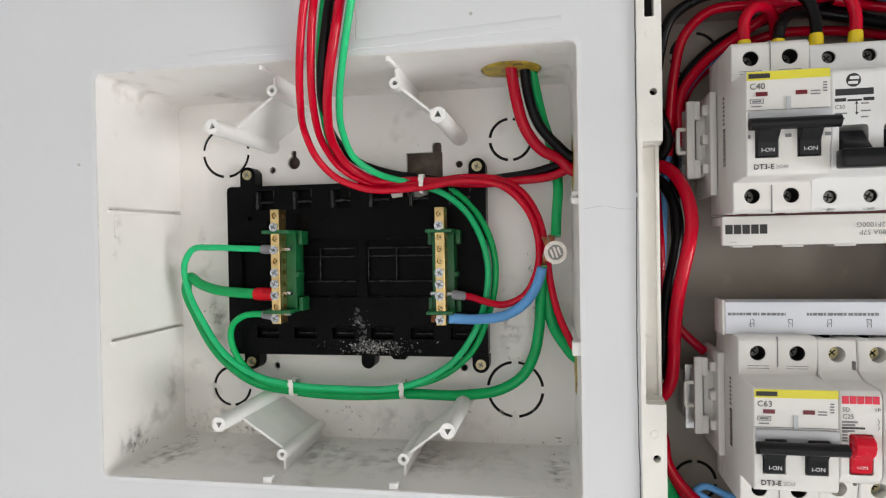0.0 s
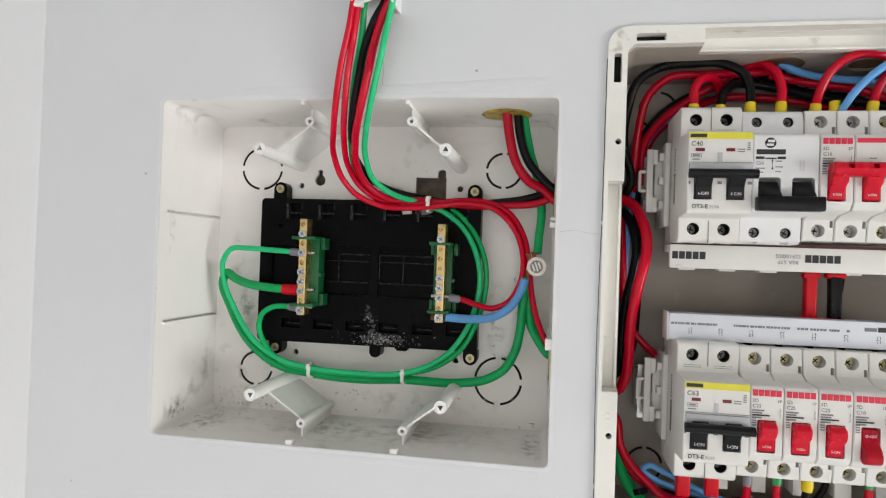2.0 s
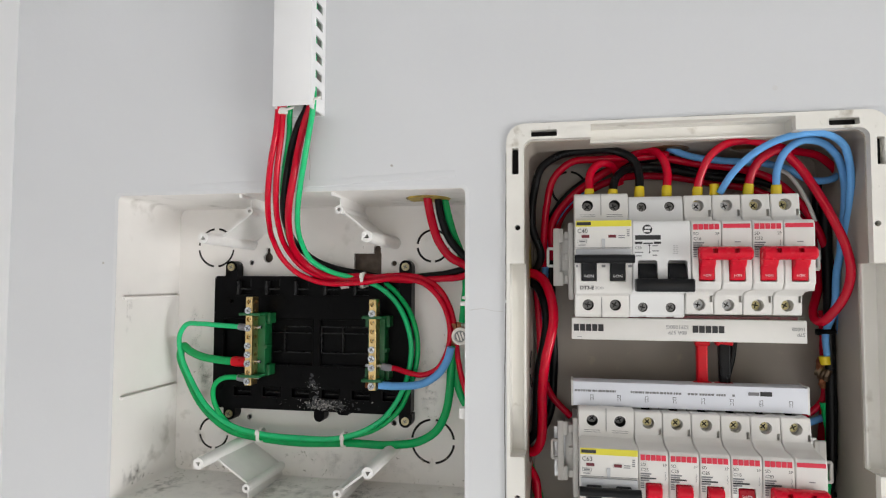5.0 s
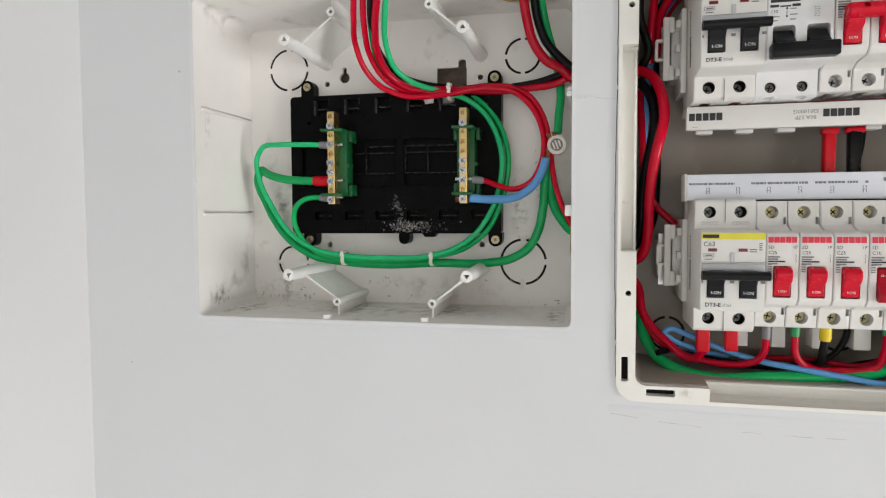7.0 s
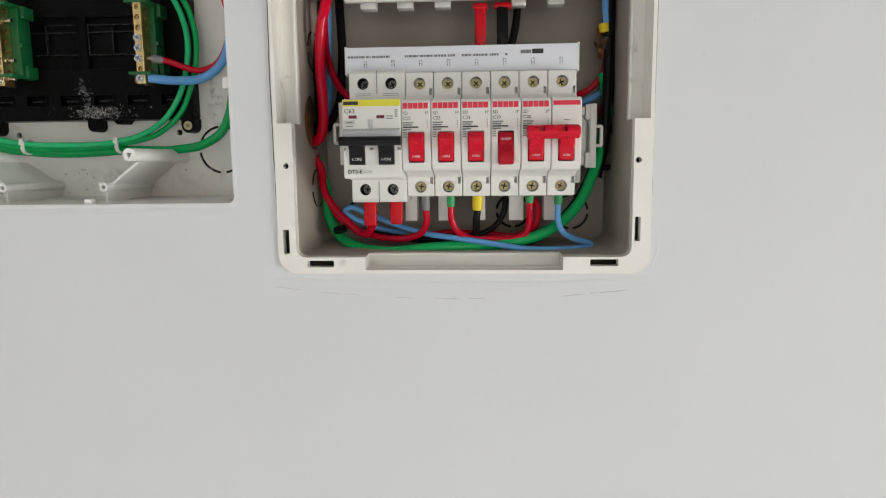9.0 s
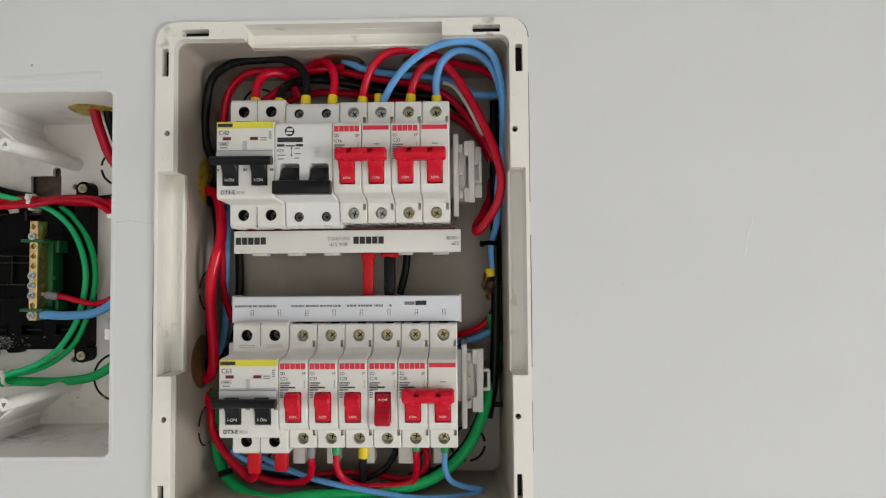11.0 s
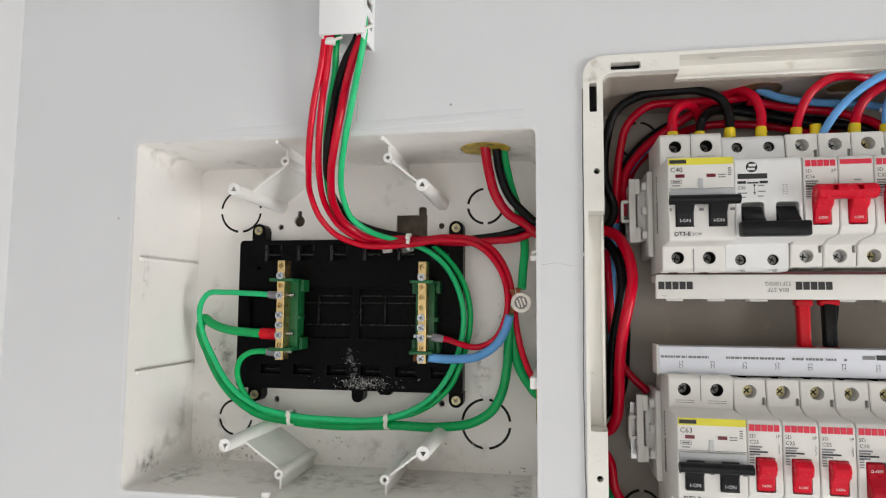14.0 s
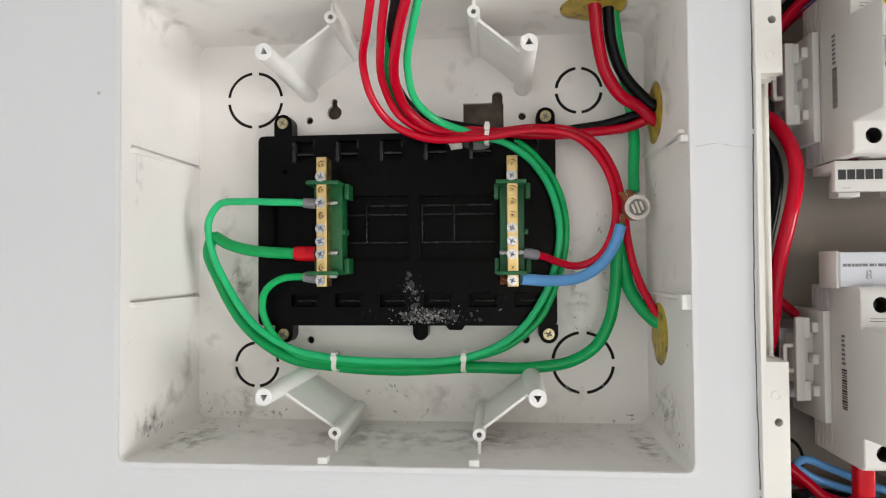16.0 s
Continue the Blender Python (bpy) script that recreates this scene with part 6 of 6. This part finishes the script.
cable("blue_cable", "blue", 0.0024, [(0.2177, 0.3476, 1.5805), (0.2177, 0.3470, 1.5900), (0.2178, 0.3440, 1.6026), (0.2223, 0.3410, 1.6134), (0.2309, 0.3400, 1.6193), (0.2423, 0.3410, 1.6184), (0.2527, 0.3450, 1.6110), (0.2590, 0.3500, 1.5970), (0.2614, 0.3560, 1.5795), (0.2611, 0.3620, 1.5570), (0.2619, 0.3680, 1.5267), (0.2632, 0.3720, 1.4940), (0.2648, 0.3740, 1.4648), (0.2598, 0.3800, 1.4417), (0.2460, 0.3840, 1.4329), (0.2228, 0.3870, 1.4255)], "inside the breaker box", start=UPF)
cable("blue_cable", "blue", 0.0024, [(0.1530, 0.3640, 1.6227), (0.1676, 0.3660, 1.6169), (0.1872, 0.3670, 1.6133), (0.2145, 0.3660, 1.6104), (0.2306, 0.3640, 1.6054), (0.2432, 0.3630, 1.5976), (0.2548, 0.3640, 1.5972), (0.2660, 0.3680, 1.6036), (0.2716, 0.3740, 1.6129)], "inside the breaker box")
cable("red_cable", "red", 0.0026, [(0.1501, 0.3720, 1.6176), (0.1739, 0.3730, 1.6125), (0.2023, 0.3730, 1.6079), (0.2220, 0.3700, 1.5999), (0.2363, 0.3680, 1.5858), (0.2480, 0.3700, 1.5690), (0.2571, 0.3740, 1.5488), (0.2608, 0.3770, 1.5267), (0.2560, 0.3810, 1.4900), (0.2580, 0.3820, 1.4500)], "inside the breaker box")
cable("white_cable", "white", 0.0013, [(0.2217, 0.3620, 1.6055), (0.2280, 0.3610, 1.6028), (0.2344, 0.3610, 1.5951), (0.2400, 0.3620, 1.5855), (0.2453, 0.3660, 1.5760), (0.2509, 0.3720, 1.5636), (0.2557, 0.3800, 1.5455)], "inside the breaker box")
cable("red_cable", "red", 0.0034, [(0.0500, 0.3760, 1.5365), (0.0580, 0.3710, 1.5354), (0.0656, 0.3660, 1.5320), (0.0715, 0.3590, 1.5220), (0.0743, 0.3545, 1.5103), (0.0747, 0.3530, 1.5026), (0.0728, 0.3510, 1.4912), (0.0696, 0.3505, 1.4777), (0.0673, 0.3545, 1.4617), (0.0664, 0.3590, 1.4454), (0.0663, 0.3625, 1.4290), (0.0648, 0.3660, 1.4155), (0.0610, 0.3700, 1.4080), (0.0520, 0.3740, 1.4050)], "inside the breaker box")
cable("black_cable", "black", 0.003, [(0.0500, 0.3780, 1.5330), (0.0627, 0.3710, 1.5252), (0.0674, 0.3650, 1.5154), (0.0695, 0.3620, 1.5013), (0.0676, 0.3620, 1.4853), (0.0642, 0.3630, 1.4682), (0.0626, 0.3660, 1.4494), (0.0618, 0.3690, 1.4288), (0.0605, 0.3730, 1.4200), (0.0530, 0.3760, 1.4100)], "inside the breaker box")
cable("red_cable", "red", 0.0024, [(0.0618, 0.3840, 1.5240), (0.0639, 0.3840, 1.4906), (0.0652, 0.3840, 1.4657), (0.0724, 0.3830, 1.4455), (0.0864, 0.3820, 1.4307)], "inside the breaker box")
cable("green_cable", "green", 0.0036, [(0.0485, 0.3850, 1.4165), (0.0540, 0.3790, 1.4010), (0.0632, 0.3770, 1.3720), (0.0660, 0.3730, 1.3530), (0.0740, 0.3680, 1.3410), (0.0830, 0.3620, 1.3360), (0.1070, 0.3530, 1.3320), (0.1376, 0.3500, 1.3349), (0.1713, 0.3510, 1.3365), (0.1974, 0.3530, 1.3392), (0.2182, 0.3570, 1.3463), (0.2354, 0.3620, 1.3612), (0.2462, 0.3670, 1.3817), (0.2532, 0.3710, 1.4060), (0.2563, 0.3740, 1.4267), (0.2538, 0.3750, 1.4490)], "inside the breaker box")
cable("red_cable", "red", 0.0026, [(0.0480, 0.3800, 1.4120), (0.0490, 0.3770, 1.4070), (0.0618, 0.3700, 1.3870), (0.0640, 0.3680, 1.3720), (0.0700, 0.3660, 1.3620), (0.0800, 0.3630, 1.3520), (0.0900, 0.3600, 1.3440), (0.0955, 0.3550, 1.3440), (0.1002, 0.3500, 1.3505)], "inside the breaker box")
cable("red_cable", "red", 0.0022, [(0.1361, 0.3460, 1.3745), (0.1361, 0.3460, 1.3603), (0.1362, 0.3480, 1.3527), (0.1332, 0.3510, 1.3457), (0.1239, 0.3560, 1.3411), (0.1097, 0.3610, 1.3402), (0.0894, 0.3660, 1.3444), (0.0730, 0.3700, 1.3539), (0.0648, 0.3730, 1.3676), (0.0587, 0.3760, 1.3873), (0.0540, 0.3790, 1.4180)], "inside the breaker box", start=LOWR)
cable("red_cable", "red", 0.0022, [(0.1524, 0.3450, 1.3745), (0.1524, 0.3450, 1.3625), (0.1526, 0.3460, 1.3543), (0.1558, 0.3480, 1.3467), (0.1639, 0.3500, 1.3416), (0.1788, 0.3510, 1.3407), (0.1936, 0.3520, 1.3412), (0.2010, 0.3520, 1.3438), (0.2031, 0.3500, 1.3511), (0.2031, 0.3460, 1.3621), (0.2031, 0.3460, 1.3745)], "inside the breaker box", start=LOWG, end=LOWG)
cable("black_cable", "black", 0.0024, [(0.1696, 0.3460, 1.3745), (0.1696, 0.3460, 1.3623), (0.1688, 0.3470, 1.3534), (0.1680, 0.3520, 1.3447), (0.1599, 0.3590, 1.3410), (0.1404, 0.3640, 1.3389), (0.1127, 0.3680, 1.3401), (0.0883, 0.3720, 1.3438)], "inside the breaker box", start=LOWY)
cable("black_cable", "black", 0.002, [(0.1885, 0.3640, 1.3664), (0.1874, 0.3660, 1.3575), (0.1821, 0.3660, 1.3486), (0.1713, 0.3640, 1.3423), (0.1520, 0.3640, 1.3389)], "inside the breaker box")
cable("red_cable", "red", 0.0022, [(0.2071, 0.3560, 1.3666), (0.2096, 0.3580, 1.3579), (0.2072, 0.3600, 1.3475), (0.1980, 0.3620, 1.3420), (0.1752, 0.3680, 1.3423), (0.1517, 0.3710, 1.3428), (0.1280, 0.3720, 1.3404)], "inside the breaker box")
cable("blue_cable", "blue", 0.0019, [(0.2215, 0.3460, 1.3745), (0.2215, 0.3460, 1.3634), (0.2212, 0.3460, 1.3550), (0.2240, 0.3470, 1.3465), (0.2322, 0.3510, 1.3408), (0.2421, 0.3550, 1.3377), (0.2447, 0.3570, 1.3363), (0.2385, 0.3550, 1.3347), (0.2231, 0.3500, 1.3339), (0.2008, 0.3470, 1.3347), (0.1787, 0.3460, 1.3383), (0.1565, 0.3490, 1.3413), (0.1335, 0.3560, 1.3441), (0.1098, 0.3620, 1.3509), (0.0918, 0.3660, 1.3577), (0.0810, 0.3670, 1.3608), (0.0778, 0.3670, 1.3585), (0.0832, 0.3690, 1.3536), (0.0983, 0.3720, 1.3469), (0.1199, 0.3740, 1.3414)], "inside the breaker box", start=LOWG)
cable("black_cable", "black", 0.003, [(0.2738, 0.3860, 1.5907), (0.2749, 0.3860, 1.5529), (0.2761, 0.3850, 1.5229), (0.2766, 0.3840, 1.4933), (0.2614, 0.3800, 1.5016), (0.2605, 0.3780, 1.4712), (0.2595, 0.3760, 1.4446), (0.2558, 0.3740, 1.4180), (0.2499, 0.3710, 1.3953), (0.2410, 0.3680, 1.3727), (0.2295, 0.3660, 1.3540), (0.2122, 0.3660, 1.3407), (0.1931, 0.3670, 1.3364)], "inside the breaker box")
cable("black_cable", "black", 0.0018, [(0.2713, 0.3780, 1.4462), (0.2682, 0.3770, 1.4282), (0.2630, 0.3770, 1.4152), (0.2561, 0.3780, 1.4091)], "inside the breaker box")
cable("black_cable", "black", 0.0018, [(0.2741, 0.3810, 1.4494), (0.2743, 0.3810, 1.4203), (0.2695, 0.3800, 1.3985), (0.2618, 0.3800, 1.3870), (0.2536, 0.3800, 1.3864)], "inside the breaker box")
cable("red_cable", "red", 0.0022, [(0.2563, 0.3840, 1.5100), (0.2561, 0.3830, 1.4720), (0.2536, 0.3810, 1.4481), (0.2459, 0.3820, 1.4398), (0.2338, 0.3850, 1.4347), (0.2122, 0.3870, 1.4319)], "inside the breaker box")
cable("black_cable", "black", 0.0026, [(0.1963, 0.3720, 1.4931), (0.1946, 0.3720, 1.4780), (0.1908, 0.3720, 1.4629)], "inside the breaker box")
cable("black_cable", "black", 0.0032, [(0.2575, 0.3900, 1.6000), (0.2585, 0.3910, 1.5500), (0.2636, 0.3890, 1.5263), (0.2626, 0.3870, 1.4916), (0.2620, 0.3850, 1.4607), (0.2598, 0.3820, 1.4297), (0.2541, 0.3790, 1.4008), (0.2461, 0.3760, 1.3797), (0.2352, 0.3740, 1.3606), (0.2196, 0.3740, 1.3452), (0.1962, 0.3750, 1.3381)], "inside the breaker box")
cable("black_cable", "black", 0.0028, [(0.0674, 0.3850, 1.5575), (0.0739, 0.3840, 1.5782), (0.0884, 0.3830, 1.5963), (0.1066, 0.3820, 1.6077), (0.1262, 0.3810, 1.6147), (0.1491, 0.3800, 1.6193), (0.1639, 0.3780, 1.6236)], "inside the breaker box")
cable("red_cable", "red", 0.0026, [(0.0734, 0.3890, 1.5576), (0.0819, 0.3890, 1.5806), (0.1005, 0.3880, 1.5965), (0.1225, 0.3880, 1.6059), (0.1535, 0.3870, 1.6063), (0.1868, 0.3860, 1.6005), (0.2188, 0.3850, 1.5929), (0.2428, 0.3850, 1.5765), (0.2562, 0.3860, 1.5534)], "inside the breaker box")
cable("black_cable", "black", 0.0028, [(0.1460, 0.3860, 1.6227), (0.1761, 0.3870, 1.6103), (0.2087, 0.3860, 1.6045), (0.2363, 0.3850, 1.5922), (0.2533, 0.3860, 1.5725), (0.2634, 0.3880, 1.5457)], "inside the breaker box")
cable("black_cable", "black", 0.003, [(0.0715, 0.3890, 1.5500), (0.0735, 0.3900, 1.5000), (0.0740, 0.3900, 1.4600), (0.0705, 0.3880, 1.4300), (0.0630, 0.3840, 1.4150)], "inside the breaker box")
cable("black_cable", "black", 0.0034, [(0.2560, 0.3740, 1.5800), (0.2565, 0.3730, 1.5400), (0.2563, 0.3720, 1.5000), (0.2563, 0.3720, 1.4600), (0.2556, 0.3710, 1.4300), (0.2540, 0.3700, 1.4050), (0.2500, 0.3700, 1.3800)], "inside the breaker box")


# ---- lugs, sleeves and ties ----
def split_bolt(x, y, z, r, label):
    """A round split-bolt connector with a slotted face."""
    t = thing("split_bolt", label, "cable connector", (x, y, z))
    bm = bmesh.new()
    prism(bm, disc(x, z, r, 26), y - 0.004, y + 0.008)
    bmesh.ops.bevel(bm, geom=[e for e in bm.edges if all(abs(v.co.y - y + 0.004) < 1e-6 for v in e.verts)], offset=0.0009, segments=2, affect="EDGES")
    k = bmesh.new()
    prism(k, disc(x, z, r * 0.74, 24), y - 0.01, y - 0.0024)
    sub("nut", cut(bm, k), TIN, t)
    bm = bmesh.new()
    prism(bm, disc(x, z, r * 0.66, 24), y - 0.0034, y + 0.002)
    k = bmesh.new()
    for d in (-0.33, 0.0, 0.33):
        box(k, x + r * d - r * 0.09, x + r * d + r * 0.09, y - 0.01, y - 0.0012, z - r * (0.5 - abs(d) * 0.4), z + r * (0.5 - abs(d) * 0.4))
    bmesh.ops.rotate(k, verts=k.verts, cent=(x, 0, z), matrix=Matrix.Rotation(-0.35, 3, "Y"))
    sub("bolt", cut(bm, k), DARKMETAL, t)
    bm = bmesh.new()
    for d in (-0.33, 0.0, 0.33):
        box(bm, x + r * d - r * 0.085, x + r * d + r * 0.085, y - 0.0036, y - 0.0008, z - r * (0.48 - abs(d) * 0.4), z + r * (0.48 - abs(d) * 0.4))
    bmesh.ops.rotate(bm, verts=bm.verts, cent=(x, 0, z), matrix=Matrix.Rotation(-0.35, 3, "Y"))
    sub("ridge", bm, TIN, t, "bright ridges on the bolt's face", smooth=0)
    return t


sb = split_bolt(0.0052, 0.3795, 1.4878, 0.0066, "tinned split-bolt connector joining green and blue cables")
for x0, z0, x1, z1 in ((-0.0012, 1.4965, 0.0012, 1.4905), (0.0028, 1.4978, 0.0036, 1.4930), (-0.0022, 1.4790, -0.0004, 1.4850)):
    bm = bmesh.new()
    for j in range(5):
        o = 0.0007 * (j - 2)
        tube(bm, [Vector((x0 + o, 0.385, z0)), Vector(((x0 + x1) / 2 + o * 0.6, 0.3835, (z0 + z1) / 2)), Vector((x1 + o, 0.383, z1))], 0.0006, 6)
    sub("copper_strands", bm, COPPER, sb, "bare copper strands")
sb = thing("split_bolt", "tarnished brown split-bolt connector on the blue cable", "cable connector", (0.2512, 0.3725, 1.4685))
for j, (o, rr, dd) in enumerate(((-0.0042, 0.0030, 0.0024), (-0.0018, 0.0046, 0.0022), (0.0006, 0.0038, 0.0018), (0.0026, 0.0045, 0.0024))):
    bm = bmesh.new()
    ax = Vector((0.72, -0.62, -0.30)).normalized()
    mid = Vector((0.2512, 0.3715, 1.4685))
    tube(bm, [mid + ax * o, mid + ax * (o + 0.0004), mid + ax * (o + dd - 0.0004), mid + ax * (o + dd)], [rr * 0.86, rr, rr, rr * 0.86], 6 if j == 3 else 20)
    sub("washer" if j else "bolt", bm, OLDTIN, sb, smooth=25)
bm = bmesh.new()
tube(bm, spline([(0.2515, 0.374, 1.4785), (0.2500, 0.372, 1.4735), (0.2515, 0.373, 1.4640), (0.2525, 0.374, 1.4590)], 0.001), 0.0024, 8)
for v in bm.verts:
    v.co += Vector((noise.noise(v.co * 700), noise.noise(v.co * 650), 0)) * 0.0007
sub("copper_strands", bm, COPPER, sb, "bare copper strands")
bm = bmesh.new()
tube(bm, spline([(0.2525, 0.371, 1.4800), (0.2530, 0.371, 1.4745)], 0.001), 0.0034, 12)
tagged(part("yellow_sleeve", bm, YELLOWF), "yellow insulating sleeve above the connector", "sleeve")


def tie_at(x, y, z, h, d, mat, label, tail=0.004):
    """A cable tie round an upright bundle section: strap, head and cut tail."""
    t = thing("cable_tie", label, "cable tie", (x, y, z), "cable ties")
    bm = bmesh.new()
    n = 18
    ring = [Vector((x + 0.0004 * math.sin(a * 2), y - d * math.cos(a), z + h * math.sin(a))) for a in [2 * math.pi * i / n for i in range(n + 1)]]
    for p, q in zip(ring, ring[1:]):
        c = [Vector((s, 0, 0)) for s in (-0.0012, 0.0012)]
        o = ((p + q) / 2 - Vector((x, y, z))).normalized() * 0.0009
        vs = [bm.verts.new(v) for v in (p + c[0], p + c[1], q + c[1], q + c[0], p + c[0] - o, p + c[1] - o, q + c[1] - o, q + c[0] - o)]
        for f in ((0, 1, 2, 3), (7, 6, 5, 4), (0, 4, 5, 1), (3, 2, 6, 7), (0, 3, 7, 4), (1, 5, 6, 2)):
            bm.faces.new([vs[i] for i in f])
    bmesh.ops.recalc_face_normals(bm, faces=bm.faces)
    sub("strap", bm, mat, t)
    bm = bmesh.new()
    box(bm, x - 0.0016, x + 0.0016, y - d - 0.0013, y - d + 0.0010, z + 0.0012, z + 0.0040, 0.0006)
    box(bm, x - 0.0012, x + 0.0012, y - d - 0.0012, y - d, z + 0.0040, z + 0.0046 + tail, 0.0003)
    sub("head", bm, mat, t)
    return t


tie_at(-0.0733, 0.3850, 1.5300, 0.0062, 0.0062, NYLON, "white nylon cable tie round red cables", 0.0008)
tie_at(-0.1574, 0.3835, 1.4056, 0.0058, 0.0070, NYLON, "white nylon cable tie round green cables", 0.001)
tie_at(-0.0868, 0.3825, 1.4058, 0.0058, 0.0070, NYLON, "white nylon cable tie round green cables", 0.001)


def band(points, r, label):
    bm = bmesh.new()
    tube(bm, [Vector(p) for p in points], r, 14)
    tagged(part("cable_tie", bm, BLACK), label, "cable tie", "cable ties")


band([(0.0755, 0.3600, 1.3480), (0.0765, 0.3590, 1.3448)], 0.0046, "black tie round the green cable")
bm = bmesh.new()
tube(bm, spline([(0.2465, 0.366, 1.4965), (0.2510, 0.3615, 1.4970), (0.2560, 0.3640, 1.4968), (0.2580, 0.370, 1.4966)], 0.001), 0.0016, 8)
box(bm, 0.2455, 0.2490, 0.3640, 0.3675, 1.4945, 1.4985, 0.0006)
tagged(part("cable_tie", bm, BLACK), "black nylon tie round the blue cables", "cable tie", "cable ties")

# sleeved lugs between the busbars and under the lower main breaker
def lug(x, z0, z1, y, mat, w, label, flare=True):
    bm = bmesh.new()
    box(bm, x - w, x + w, y - 0.0028, y + 0.0030, z0, z1, 0.0012, 3)
    if flare:
        box(bm, x - w * 1.35, x + w * 1.35, y - 0.0034, y + 0.0032, z1 - 0.0035, z1, 0.0006)
        box(bm, x - w * 1.25, x + w * 1.25, y - 0.0034, y + 0.0032, z0, z0 + 0.0022, 0.0006)
    for v in bm.verts:
        v.co.x += 0.0004 * noise.noise(v.co * 220)
        v.co.y += 0.0004 * noise.noise(v.co * 260)
    tagged(part("cable_sleeve", bm, mat), label, "cable sleeve", "cable sleeves")


lug(0.1718, 1.4615, 1.4905, 0.3550, REDF, 0.0034, "red sleeved link cable between the busbars")
lug(0.1858, 1.4615, 1.4905, 0.3550, CABLES["black"], 0.0036, "black link cable between the busbars", False)
lug(0.1858, 1.4872, 1.4910, 0.3550, REDF, 0.0056, "red sleeve end on the black link cable", False)
lug(0.1718, 1.4610, 1.4632, 0.3545, REDF, 0.0062, "red sleeve end at the lower busbar", False)
lug(0.1850, 1.4610, 1.4632, 0.3545, REDF, 0.0062, "red sleeve end at the lower busbar", False)
lug(0.0992, 1.3500, 1.3690, 0.3480, REDF, 0.0041, "red sleeve on a cable under the main breaker", False)
lug(0.1163, 1.3510, 1.3690, 0.3490, REDF, 0.0041, "red sleeve on a cable under the main breaker", False)
bm = bmesh.new()
tube(bm, [Vector((UX + UW * 5.5 - 0.0034, 0.3475, 1.5865)), Vector((UX + UW * 5.5 - 0.0032, 0.3475, 1.5938))], 0.0030, 14)
tagged(part("ferrule_end", bm, YELLOWF), "yellow ferrule on top of the breaker", "ferrule")
# small grey ferrule tips that pass through the brass bars
for x, z in ((-0.1612 + 0.0050, 1.4922), (-0.1612 + 0.0050, 1.4652), (-0.1612 + 0.0045, 1.4527), (-0.0603 + 0.0046, 1.4646), (-0.0603 - 0.0046, 1.4646)):
    bm = bmesh.new()
    rod(bm, (x - 0.0022, 0.3728, z), (x + 0.0026, 0.3728, z), 0.0013, 10)
    tagged(part("ferrule_tip", bm, ZINC), "pressed ferrule tip in the brass bar", "ferrule", "ferrule tips")
bm = bmesh.new()
for j in range(12):
    a = 2 * math.pi * j / 12
    tube(bm, [Vector((-0.0575, 0.3720 + 0.0012 * math.cos(a), zr[0] + 0.0012 * math.sin(a))), Vector((-0.0668, 0.3720 + 0.0017 * math.cos(a + .3), zr[0] + 0.0019 * math.sin(a + .3)))], 0.0005, 6)
tagged(part("copper_strands", bm, COPPER), "bare copper strands of the blue cable past the bar", "copper strands")
